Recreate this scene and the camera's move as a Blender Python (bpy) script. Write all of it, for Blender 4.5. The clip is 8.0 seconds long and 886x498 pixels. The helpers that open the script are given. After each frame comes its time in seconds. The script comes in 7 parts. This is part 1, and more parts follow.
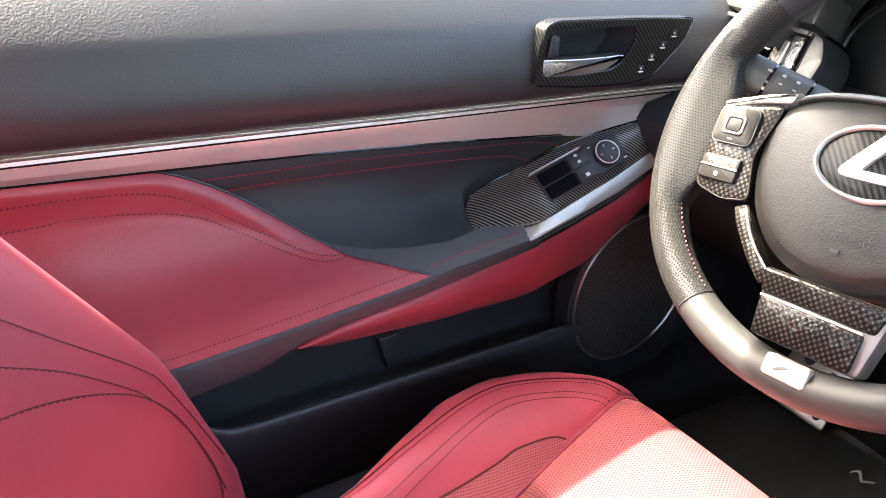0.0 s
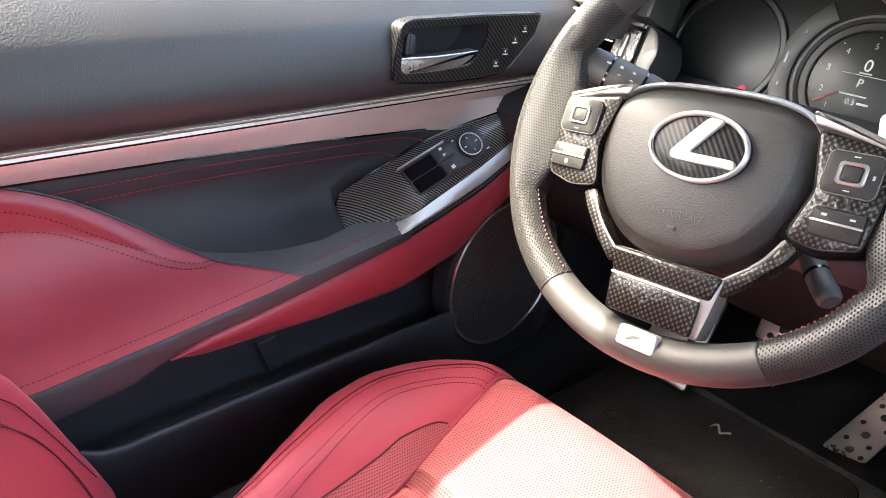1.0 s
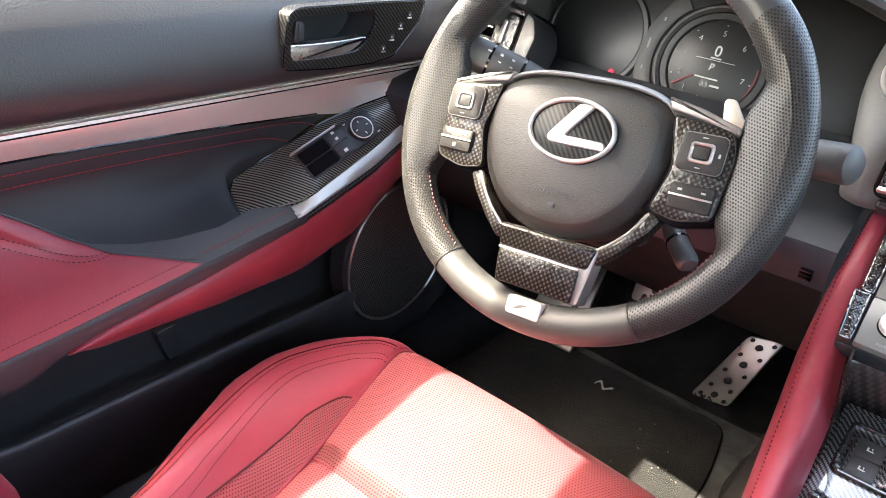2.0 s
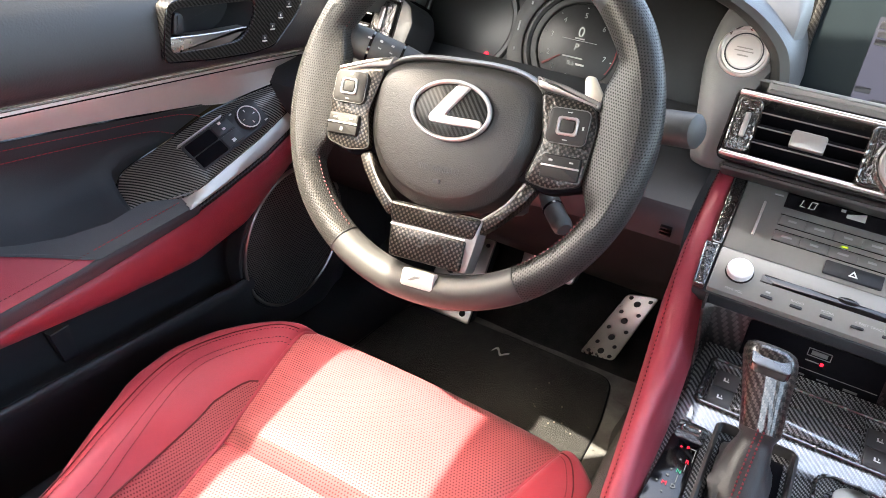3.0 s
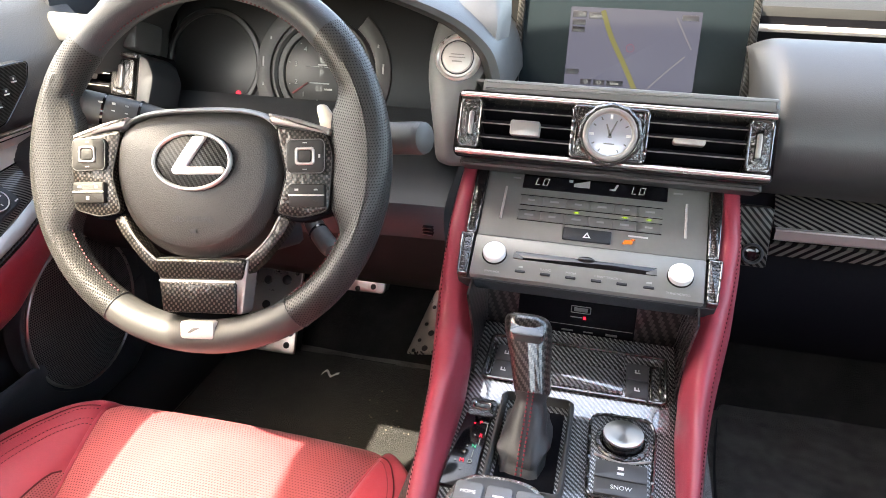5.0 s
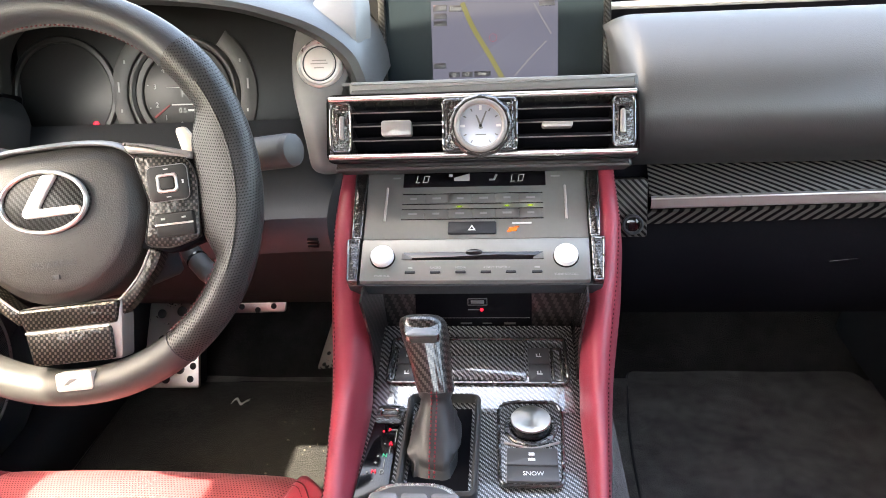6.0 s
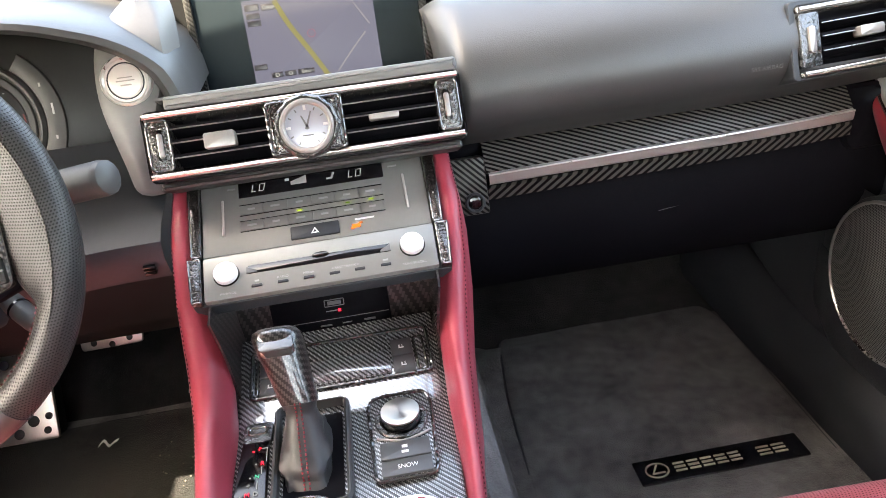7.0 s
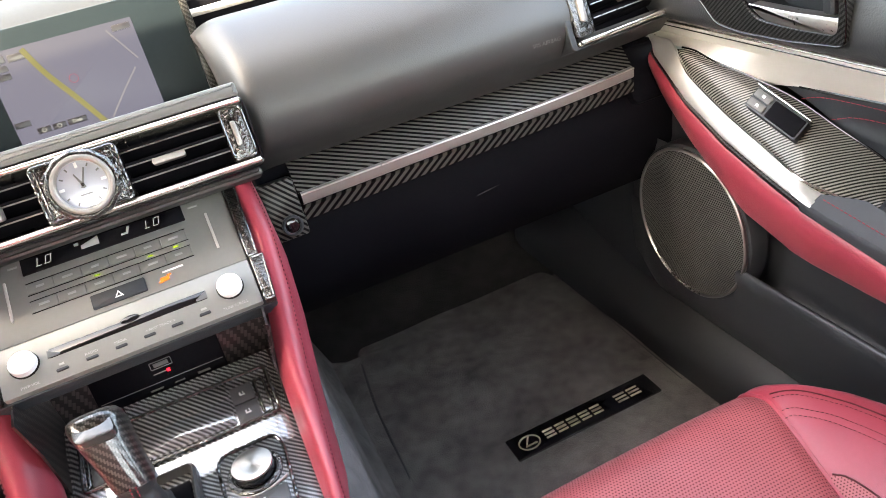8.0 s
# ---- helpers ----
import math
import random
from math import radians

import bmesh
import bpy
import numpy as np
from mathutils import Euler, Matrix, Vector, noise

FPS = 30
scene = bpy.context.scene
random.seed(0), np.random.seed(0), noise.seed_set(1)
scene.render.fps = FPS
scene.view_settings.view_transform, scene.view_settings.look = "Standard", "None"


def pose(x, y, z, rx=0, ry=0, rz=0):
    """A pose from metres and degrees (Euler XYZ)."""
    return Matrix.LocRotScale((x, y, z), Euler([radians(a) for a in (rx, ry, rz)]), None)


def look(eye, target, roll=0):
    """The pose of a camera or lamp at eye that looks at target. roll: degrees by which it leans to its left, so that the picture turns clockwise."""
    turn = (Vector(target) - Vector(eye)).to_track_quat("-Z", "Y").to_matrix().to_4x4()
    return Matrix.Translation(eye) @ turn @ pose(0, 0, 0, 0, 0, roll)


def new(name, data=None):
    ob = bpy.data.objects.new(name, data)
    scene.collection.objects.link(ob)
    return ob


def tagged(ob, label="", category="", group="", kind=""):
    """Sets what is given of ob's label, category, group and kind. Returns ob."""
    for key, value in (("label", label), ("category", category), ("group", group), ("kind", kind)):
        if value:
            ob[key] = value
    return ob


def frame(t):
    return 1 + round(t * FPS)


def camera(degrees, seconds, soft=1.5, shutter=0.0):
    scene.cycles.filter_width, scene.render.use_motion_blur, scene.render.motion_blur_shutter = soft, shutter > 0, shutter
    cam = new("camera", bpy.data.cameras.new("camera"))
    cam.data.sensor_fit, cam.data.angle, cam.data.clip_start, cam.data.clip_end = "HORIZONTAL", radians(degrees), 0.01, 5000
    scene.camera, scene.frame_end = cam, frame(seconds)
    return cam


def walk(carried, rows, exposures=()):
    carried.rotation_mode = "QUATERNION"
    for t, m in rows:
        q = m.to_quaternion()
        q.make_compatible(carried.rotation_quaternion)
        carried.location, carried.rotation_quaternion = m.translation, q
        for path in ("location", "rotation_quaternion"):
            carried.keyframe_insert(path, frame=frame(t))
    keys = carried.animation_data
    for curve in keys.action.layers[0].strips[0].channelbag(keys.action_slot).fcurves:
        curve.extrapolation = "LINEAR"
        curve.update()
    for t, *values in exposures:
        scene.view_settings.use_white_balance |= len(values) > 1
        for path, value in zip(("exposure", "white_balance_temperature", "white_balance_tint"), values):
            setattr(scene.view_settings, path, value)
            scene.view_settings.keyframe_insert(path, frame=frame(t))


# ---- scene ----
cam = camera(63.4, 8.0, soft=0.8)
LEVEL = pose(0.015, 0.029, -0.03, 3.0, -1.4, 0)
PATH = [
    (0, (-0.117, -0.061, 0.718), (-1.625, 0.88, -0.197), 0.5),
    (0.5, (-0.11, -0.057, 0.721), (-1.533, 1.0, -0.204), 0.8),
    (1, (-0.099, -0.056, 0.726), (-1.413, 1.132, -0.201), 1.3),
    (1.5, (-0.087, -0.062, 0.736), (-1.292, 1.223, -0.212), 2.4),
    (2.8, (-0.071, -0.102, 0.755), (-0.941, 1.396, -0.244), 4.5),
    (3, (-0.06, -0.105, 0.757), (-0.889, 1.419, -0.239), 4.4),
    (3.5, (-0.043, -0.118, 0.773), (-0.766, 1.466, -0.21), 4.1),
    (4, (-0.021, -0.121, 0.778), (-0.644, 1.514, -0.191), 2.9),
    (4.5, (-0.002, -0.115, 0.781), (-0.529, 1.563, -0.171), 0.8),
    (4.7, (0.006, -0.109, 0.782), (-0.49, 1.577, -0.172), -0.1),
    (6, (0.037, -0.087, 0.778), (-0.166, 1.652, -0.189), -5.1),
    (6.5, (0.051, -0.087, 0.774), (0.012, 1.645, -0.224), -6.2),
    (7, (0.066, -0.08, 0.783), (0.2, 1.623, -0.256), -8.1),
    (7.5, (0.084, -0.07, 0.783), (0.42, 1.585, -0.288), -10.3),
    (8, (0.105, -0.063, 0.786), (0.608, 1.517, -0.332), -12.9),
]
walk(cam, [(t, LEVEL @ look(eye, target, roll)) for t, eye, target, roll in PATH],
     exposures=[(0.0, 4.22, 7400, 6), (1.5, 4.25, 7500, 6), (3.0, 4.1, 7700, 6), (4.5, 4.05, 7900, 6), (6.5, 4.35, 8100, 6), (8.0, 4.55, 8700, 6)])

# ---- light ----
SUN_EL, SUN_AZ = 53.6, 234.4      # degrees; azimuth clockwise from straight ahead
world = bpy.data.worlds.new("sky")
scene.world = world
world.use_nodes = True
_nt = world.node_tree
_sky = _nt.nodes.new("ShaderNodeTexSky")
_sky.sky_type, _sky.sun_disc = "NISHITA", False
_sky.dust_density, _sky.ozone_density = 4.0, 0.6
_sky.sun_elevation, _sky.sun_rotation = radians(SUN_EL), radians(SUN_AZ)
_nt.links.new(_sky.outputs[0], _nt.nodes["Background"].inputs[0])
_nt.nodes["Background"].inputs[1].default_value = 0.15
_sun = new("sun", bpy.data.lights.new("sun", "SUN"))
_sun.data.energy, _sun.data.angle, _sun.data.color = 2.0, radians(0.8), (1.0, 0.95, 0.88)
_az, _el = radians(SUN_AZ), radians(SUN_EL)
_sun.matrix_world = look((3 * math.sin(_az) * math.cos(_el), 3 * math.cos(_az) * math.cos(_el), 3 * math.sin(_el)), (0, 0, 0))

# ---- materials ----
def nodes_of(name):
    m = bpy.data.materials.new(name)
    m.use_nodes = True
    return m, m.node_tree, m.node_tree.nodes["Principled BSDF"]


def mth(nt, op, a, b=None, c=None):
    n = nt.nodes.new("ShaderNodeMath")
    n.operation = op
    for i, v in enumerate((a, b, c)):
        if v is None:
            continue
        if isinstance(v, (int, float)):
            n.inputs[i].default_value = v
        else:
            nt.links.new(v, n.inputs[i])
    return n.outputs[0]


def coords(nt, which="Object"):
    return nt.nodes.new("ShaderNodeTexCoord").outputs[which]


def noise_tex(nt, vec, scale, detail=3.0):
    n = nt.nodes.new("ShaderNodeTexNoise")
    n.inputs["Scale"].default_value, n.inputs["Detail"].default_value = scale, detail
    nt.links.new(vec, n.inputs["Vector"])
    return n.outputs["Fac"]


def mix_col(nt, fac, a, b):
    n = nt.nodes.new("ShaderNodeMix")
    n.data_type = "RGBA"
    if isinstance(fac, (int, float)):
        n.inputs[0].default_value = fac
    else:
        nt.links.new(fac, n.inputs[0])
    for i, v in ((6, a), (7, b)):
        if isinstance(v, tuple):
            n.inputs[i].default_value = (*v, 1)
        else:
            nt.links.new(v, n.inputs[i])
    return n.outputs[2]


def ramp(nt, fac, lo, hi, a=0.0, b=1.0):
    n = nt.nodes.new("ShaderNodeMapRange")
    n.inputs[1].default_value, n.inputs[2].default_value = lo, hi
    n.inputs[3].default_value, n.inputs[4].default_value = a, b
    nt.links.new(fac, n.inputs[0])
    return n.outputs[0]


def bump_to(nt, bsdf, height, strength, dist):
    n = nt.nodes.new("ShaderNodeBump")
    n.inputs["Strength"].default_value, n.inputs["Distance"].default_value = strength, dist
    nt.links.new(height, n.inputs["Height"])
    nt.links.new(n.outputs[0], bsdf.inputs["Normal"])
    return n


def surface(name, colour, rough, metal=0.0, grain=0.0, grain_size=900.0, vary=0.12, spec=0.5, coat=0.0, streak=0.0):
    """A plain surface with two scales of variation and a fine grain."""
    m, nt, b = nodes_of(name)
    vec = coords(nt)
    big = noise_tex(nt, vec, 9.0, 4.0)
    fine = noise_tex(nt, vec, 260.0, 2.0)
    f = mth(nt, "ADD", mth(nt, "MULTIPLY", big, 0.7), mth(nt, "MULTIPLY", fine, 0.3))
    dark = tuple(c * (1 - vary) for c in colour)
    light = tuple(min(1, c * (1 + vary)) for c in colour)
    nt.links.new(mix_col(nt, ramp(nt, f, 0.3, 0.7), dark, light), b.inputs["Base Color"])
    nt.links.new(ramp(nt, f, 0.25, 0.75, max(0.02, rough - 0.06), min(1, rough + 0.06)), b.inputs["Roughness"])
    b.inputs["Metallic"].default_value = metal
    b.inputs["Specular IOR Level"].default_value = spec
    b.inputs["Coat Weight"].default_value = coat
    b.inputs["Coat Roughness"].default_value = 0.06
    if grain:
        v = nt.nodes.new("ShaderNodeTexVoronoi")
        v.inputs["Scale"].default_value = grain_size
        v.feature = "SMOOTH_F1"
        nt.links.new(vec, v.inputs["Vector"])
        h = mth(nt, "ADD", v.outputs["Distance"], mth(nt, "MULTIPLY", noise_tex(nt, vec, 45.0), 0.5))
        bump_to(nt, b, h, grain, 0.0006)
    if streak:
        mp = nt.nodes.new("ShaderNodeMapping")
        mp.inputs["Scale"].default_value = (40, 40, 2500)
        nt.links.new(vec, mp.inputs["Vector"])
        bump_to(nt, b, noise_tex(nt, mp.outputs[0], 1.0), streak, 0.0002)
    return m


def dots(nt, pitch, radius, offset=0.5):
    """1 inside small round holes on a staggered grid of the UV map, in metres."""
    sep = nt.nodes.new("ShaderNodeSeparateXYZ")
    nt.links.new(coords(nt, "UV"), sep.inputs[0])
    u, v = mth(nt, "DIVIDE", sep.outputs[0], pitch), mth(nt, "DIVIDE", sep.outputs[1], pitch)
    row = mth(nt, "FLOOR", v)
    shift = mth(nt, "MULTIPLY", mth(nt, "MODULO", mth(nt, "ADD", row, 1000.0), 2.0), offset)
    du = mth(nt, "SUBTRACT", mth(nt, "FRACT", mth(nt, "ADD", u, shift)), 0.5)
    dv = mth(nt, "SUBTRACT", mth(nt, "FRACT", v), 0.5)
    r = mth(nt, "SQRT", mth(nt, "ADD", mth(nt, "MULTIPLY", du, du), mth(nt, "MULTIPLY", dv, dv)))
    return ramp(nt, r, radius, radius * 1.5, 1.0, 0.0)


def perforated(name, colour, hole, pitch, radius, rough, depth=0.6, grain=0.12):
    m, nt, b = nodes_of(name)
    vec = coords(nt)
    big = noise_tex(nt, vec, 8.0, 4.0)
    d = dots(nt, pitch, radius)
    base = mix_col(nt, ramp(nt, big, 0.3, 0.7), tuple(c * 0.88 for c in colour), tuple(c * 1.1 for c in colour))
    nt.links.new(mix_col(nt, d, base, hole), b.inputs["Base Color"])
    nt.links.new(ramp(nt, d, 0, 1, rough, 0.9), b.inputs["Roughness"])
    h = mth(nt, "ADD", mth(nt, "MULTIPLY", d, -1.0), mth(nt, "MULTIPLY", noise_tex(nt, vec, 700.0, 2.0), grain))
    bump_to(nt, b, h, depth, 0.0006)
    return m


def weave(name, cell, dark, light, turn=0.0, rough=0.22, coat=1.0, ribs=False, metal=0.35, ior=1.5, spec=0.5, gap=0.0, lumps=0.0, plain=False):
    """Twill carbon cloth under clear lacquer, laid out on the UV map."""
    m, nt, b = nodes_of(name)
    mp = nt.nodes.new("ShaderNodeMapping")
    mp.inputs["Rotation"].default_value = (0, 0, radians(turn))
    mp.inputs["Scale"].default_value = (1 / cell, 1 / cell, 1)
    nt.links.new(coords(nt, "UV"), mp.inputs["Vector"])
    sep = nt.nodes.new("ShaderNodeSeparateXYZ")
    nt.links.new(mp.outputs[0], sep.inputs[0])
    i, j = mth(nt, "FLOOR", sep.outputs[0]), mth(nt, "FLOOR", sep.outputs[1])
    k = mth(nt, "MODULO", mth(nt, "ADD", mth(nt, "ADD", i, j), 4000.0), 4.0)
    warp = mth(nt, "LESS_THAN", mth(nt, "MODULO", k, 2.0), 0.5) if plain else mth(nt, "LESS_THAN", k, 1.5)
    # each tow is rounded across its width
    fu = mth(nt, "ABSOLUTE", mth(nt, "SUBTRACT", mth(nt, "FRACT", sep.outputs[0]), 0.5))
    fv = mth(nt, "ABSOLUTE", mth(nt, "SUBTRACT", mth(nt, "FRACT", sep.outputs[1]), 0.5))
    hw = mth(nt, "MULTIPLY", warp, fu)
    hf = mth(nt, "MULTIPLY", mth(nt, "SUBTRACT", 1.0, warp), fv)
    edge = mth(nt, "ADD", hw, hf)
    tone = mix_col(nt, warp, dark, light)
    if ribs:
        # tows run together as slanting ribs, with faint threads across them
        d = mth(nt, "FRACT", mth(nt, "MULTIPLY", mth(nt, "ADD", mth(nt, "ADD", sep.outputs[0], sep.outputs[1]), 4000.0), 0.25))
        rib = mth(nt, "ABSOLUTE", mth(nt, "SUBTRACT", d, 0.5))
        warp = ramp(nt, rib, 0.19, 0.31, 1.0, 0.0)
        thread = mth(nt, "FRACT", mth(nt, "ADD", mth(nt, "SUBTRACT", sep.outputs[0], sep.outputs[1]), 4000.0))
        edge = mth(nt, "ADD", mth(nt, "MULTIPLY", rib, 0.8), mth(nt, "MULTIPLY", thread, 0.12))
        tone = mix_col(nt, warp, dark, light)
    if gap:
        # each float of a tow ends in a dark gap
        ends = mth(nt, "MAXIMUM", fu, fv)
        tone = mix_col(nt, ramp(nt, ends, 0.28, 0.48, 0, gap), tone, tuple(c * 0.4 for c in dark))
    nt.links.new(mix_col(nt, ramp(nt, edge, 0.3, 0.5, 0, 0.7), tone, tuple(c * 0.4 for c in dark)), b.inputs["Base Color"])
    b.inputs["Metallic"].default_value = metal
    b.inputs["Specular IOR Level"].default_value = spec
    b.inputs["Coat IOR"].default_value = ior
    b.inputs["Roughness"].default_value = rough + 0.15
    b.inputs["Coat Weight"].default_value = coat
    b.inputs["Coat Roughness"].default_value = 0.05
    bump_to(nt, b, mth(nt, "MULTIPLY", edge, -1.0), 0.25, 0.0006)
    if lumps:
        # lacquer laid on unevenly over the cloth
        n = nt.nodes.new("ShaderNodeBump")
        n.inputs["Strength"].default_value, n.inputs["Distance"].default_value = lumps, 0.004
        nt.links.new(noise_tex(nt, coords(nt), 170.0, 2.0), n.inputs["Height"])
        nt.links.new(n.outputs[0], b.inputs["Coat Normal"])
    return m


def pile(name, dark, light):
    """Short carpet pile, brushed into patches, with dust between the tufts."""
    m, nt, b = nodes_of(name)
    vec = coords(nt)
    patch = noise_tex(nt, vec, 11.0, 6.0)
    swirl = noise_tex(nt, vec, 48.0, 4.0)
    tuft = noise_tex(nt, vec, 620.0, 3.0)
    f = mth(nt, "ADD", mth(nt, "MULTIPLY", patch, 0.5), mth(nt, "ADD", mth(nt, "MULTIPLY", swirl, 0.3), mth(nt, "MULTIPLY", tuft, 0.35)))
    nt.links.new(mix_col(nt, ramp(nt, f, 0.44, 0.72), dark, light), b.inputs["Base Color"])
    b.inputs["Roughness"].default_value = 0.95
    b.inputs["Specular IOR Level"].default_value = 0.08
    b.inputs["Sheen Weight"].default_value = 0.15
    bump_to(nt, b, mth(nt, "ADD", tuft, swirl), 0.9, 0.003)
    return m


def lit(name, colour, strength):
    m, nt, b = nodes_of(name)
    b.inputs["Base Color"].default_value = (0.01, 0.01, 0.01, 1)
    b.inputs["Emission Color"].default_value = (*colour, 1)
    b.inputs["Emission Strength"].default_value = strength
    b.inputs["Roughness"].default_value = 0.25
    b.inputs["Specular IOR Level"].default_value = 0.06
    return m


RED = surface("red_leather", (0.315, 0.039, 0.060), 0.36, grain=0.25, grain_size=1100, vary=0.08)
RED_PERF = perforated("red_perforated_leather", (0.345, 0.074, 0.084), (0.10, 0.014, 0.018), 0.0031, 0.19, 0.40, depth=0.4)
BLACK_LEATHER = surface("black_leather", (0.031, 0.034, 0.040), 0.42, grain=0.3, grain_size=1000, vary=0.15, spec=0.55)
RIM_PERF = perforated("perforated_black_leather", (0.0245, 0.024, 0.0235), (0.004, 0.004, 0.004), 0.0023, 0.21, 0.38, depth=0.8)
SOFT = surface("soft_black_dash", (0.0345, 0.0347, 0.035), 0.46, grain=0.2, grain_size=900, vary=0.10, spec=0.72)
GRIT = surface("dry_dirt", (0.20, 0.18, 0.15), 0.9, vary=0.4)
PLASTIC = surface("black_plastic", (0.025, 0.028, 0.033), 0.45, grain=0.2, grain_size=1400, vary=0.2, spec=0.42)
DASH_TOP = surface("dry_black_dash_top", (0.014, 0.0145, 0.015), 0.62, grain=0.2, grain_size=900, vary=0.1, spec=0.2)
DOOR_PLASTIC = surface("moulded_black_door_plastic", (0.030, 0.033, 0.039), 0.40, grain=0.2, grain_size=1200, vary=0.15)
# black leather copy with the upright insert's shade put into its colour
INSERT_SHADED = surface("shaded_insert_leather", (0.019, 0.0215, 0.026), 0.50, grain=0.3, grain_size=1000, vary=0.15, spec=0.35)
DARK_GREY = surface("dark_grey_plastic", (0.055, 0.055, 0.055), 0.5, grain=0.15, grain_size=1400, vary=0.1)
GREY = surface("grey_soft_plastic", (0.13, 0.13, 0.13), 0.55, grain=0.15, grain_size=1400, vary=0.1)
FASCIA = surface("graphite_fascia", (0.24, 0.24, 0.23), 0.38, metal=0.45, vary=0.06)
GLOSS = surface("gloss_black", (0.006, 0.006, 0.008), 0.08, vary=0.1)
SATIN = surface("satin_silver", (0.60, 0.565, 0.54), 0.38, metal=0.3, vary=0.05)
CHROME = surface("chrome", (0.75, 0.75, 0.75), 0.12, metal=1.0, vary=0.04)
ALU = surface("brushed_aluminium", (0.62, 0.6, 0.57), 0.3, metal=0.85, vary=0.06, streak=0.15)
WHITE = surface("pale_knob_metal", (0.82, 0.81, 0.80), 0.35, metal=0.15, vary=0.03)
# floor carpet again, with the deep footwell's shade in its colour
CARPET_SHADED = pile("shaded_carpet", (0.007, 0.007, 0.0074), (0.031, 0.030, 0.0295))
# two copies of one mat: shade, then stronger light, put into the colour
MAT_SHADED = pile("shaded_carpet_mat", (0.0045, 0.0045, 0.0048), (0.021, 0.020, 0.0184))
CARPET_LIT = pile("lit_carpet", (0.047, 0.047, 0.0475), (0.175, 0.172, 0.167))
# kept light so that the unseen roof bounces fill light
LINER = surface("grey_headliner", (0.55, 0.54, 0.52), 0.9, grain=0.3, grain_size=600, vary=0.08)
CARBON = weave("carbon_twill", 0.0016, (0.004, 0.004, 0.004), (0.040, 0.038, 0.036), 0, gap=0.6, ior=1.8, lumps=0.8, plain=True)
CARBON_BIG = weave("carbon_twill_ribbed", 0.0018, (0.0012, 0.0012, 0.0012), (0.085, 0.080, 0.074), 0, rough=0.35, coat=0.05, spec=0.1, ribs=True)
CARBON_PANEL = weave("carbon_twill_door", 0.0011, (0.004, 0.004, 0.004), (0.17, 0.16, 0.145), 0, rough=0.3, coat=0.3, ribs=True, spec=0.25)
CARBON_DECK = weave("carbon_cloth_deck", 0.0013, (0.005, 0.005, 0.0055), (0.36, 0.355, 0.35), 0, rough=0.25, metal=0.3, coat=0.6, gap=0.9)
CARBON_KNOB = weave("carbon_twill_knob", 0.0018, (0.004, 0.0035, 0.003), (0.060, 0.054, 0.050), 0, rough=0.2, coat=1.0)
# glossier copy of the deck cloth, laid where sky glare should show
TRAY_GLARE = weave("carbon_cloth_glare", 0.0013, (0.02, 0.021, 0.023), (0.30, 0.30, 0.305), 0, rough=0.2, metal=0.3, ior=2.1)
STRIP = surface("satin_champagne_strip", (0.60, 0.575, 0.54), 0.36, metal=0.35, vary=0.05)
DOOR_SOFT = surface("pebbled_black_door_skin", (0.026, 0.028, 0.031), 0.48, grain=0.45, grain_size=620, vary=0.10, spec=0.5)
SCREEN_GLASS = surface("dark_screen_glass", (0.010, 0.0145, 0.0175), 0.2, vary=0.05, spec=0.06)
THREAD = surface("dark_thread", (0.075, 0.012, 0.018), 0.8, vary=0.2)
THREAD_RED = surface("red_thread", (0.27, 0.014, 0.03), 0.8, vary=0.2)
THREAD_WINE = surface("wine_thread", (0.12, 0.034, 0.040), 0.8, vary=0.2)
for _m in (RED, RED_PERF):
    _b = _m.node_tree.nodes["Principled BSDF"]
    _b.inputs["Sheen Weight"].default_value = 0.07
    _b.inputs["Sheen Roughness"].default_value = 0.45
    _b.inputs["Sheen Tint"].default_value = (1.0, 0.72, 0.76, 1)
GOLD = surface("dull_gold_print", (0.42, 0.37, 0.27), 0.45, metal=0.3, vary=0.1)
INK = surface("pale_print", (0.75, 0.75, 0.74), 0.5, vary=0.05)
DIAL = surface("silver_dial_face", (0.42, 0.44, 0.50), 0.3, metal=0.4, vary=0.03)
LCD = lit("display_glow", (0.25, 0.27, 0.44), 0.037)
LCD_YELLOW = lit("map_road_glow", (0.40, 0.39, 0.14), 0.036)
LCD_PALE = lit("map_street_glow", (0.34, 0.35, 0.46), 0.042)
LCD_DARK = surface("map_button_dark", (0.012, 0.012, 0.016), 0.3)
GLOW = lit("digit_glow", (0.75, 0.8, 0.85), 0.055)
DIGIT = lit("climate_digit_glow", (0.72, 0.80, 0.90), 0.030)
GLOW_G = lit("green_lamp", (0.45, 0.75, 0.03), 0.105)
GLOW_R = lit("red_lamp", (1.0, 0.02, 0.06), 0.158)
MARK = lit("position_ring_glow", (0.55, 0.10, 0.18), 0.05)
GLOW_O = lit("orange_lamp", (0.9, 0.2, 0.03), 0.095)
GLOW_T = lit("green_letter_lamp", (0.03, 0.5, 0.3), 0.095)
CLUSTER = surface("smoked_instrument_glass", (0.019, 0.019, 0.0195), 0.34, vary=0.15, spec=0.3)
GREYPRINT = surface("grey_print", (0.38, 0.38, 0.37), 0.6, vary=0.05)
DARK_SATIN = surface("dark_satin_metal", (0.34, 0.32, 0.31), 0.3, metal=0.85, vary=0.05)
CREAM = surface("pale_paddle_metal", (0.62, 0.57, 0.48), 0.4, metal=0.3, vary=0.06)
RAIL_SATIN = surface("bright_satin_rail", (0.44, 0.435, 0.42), 0.36, metal=0.55, vary=0.015)
RAIL = surface("polished_satin_rail", (0.66, 0.61, 0.57), 0.24, metal=0.9, vary=0.04)
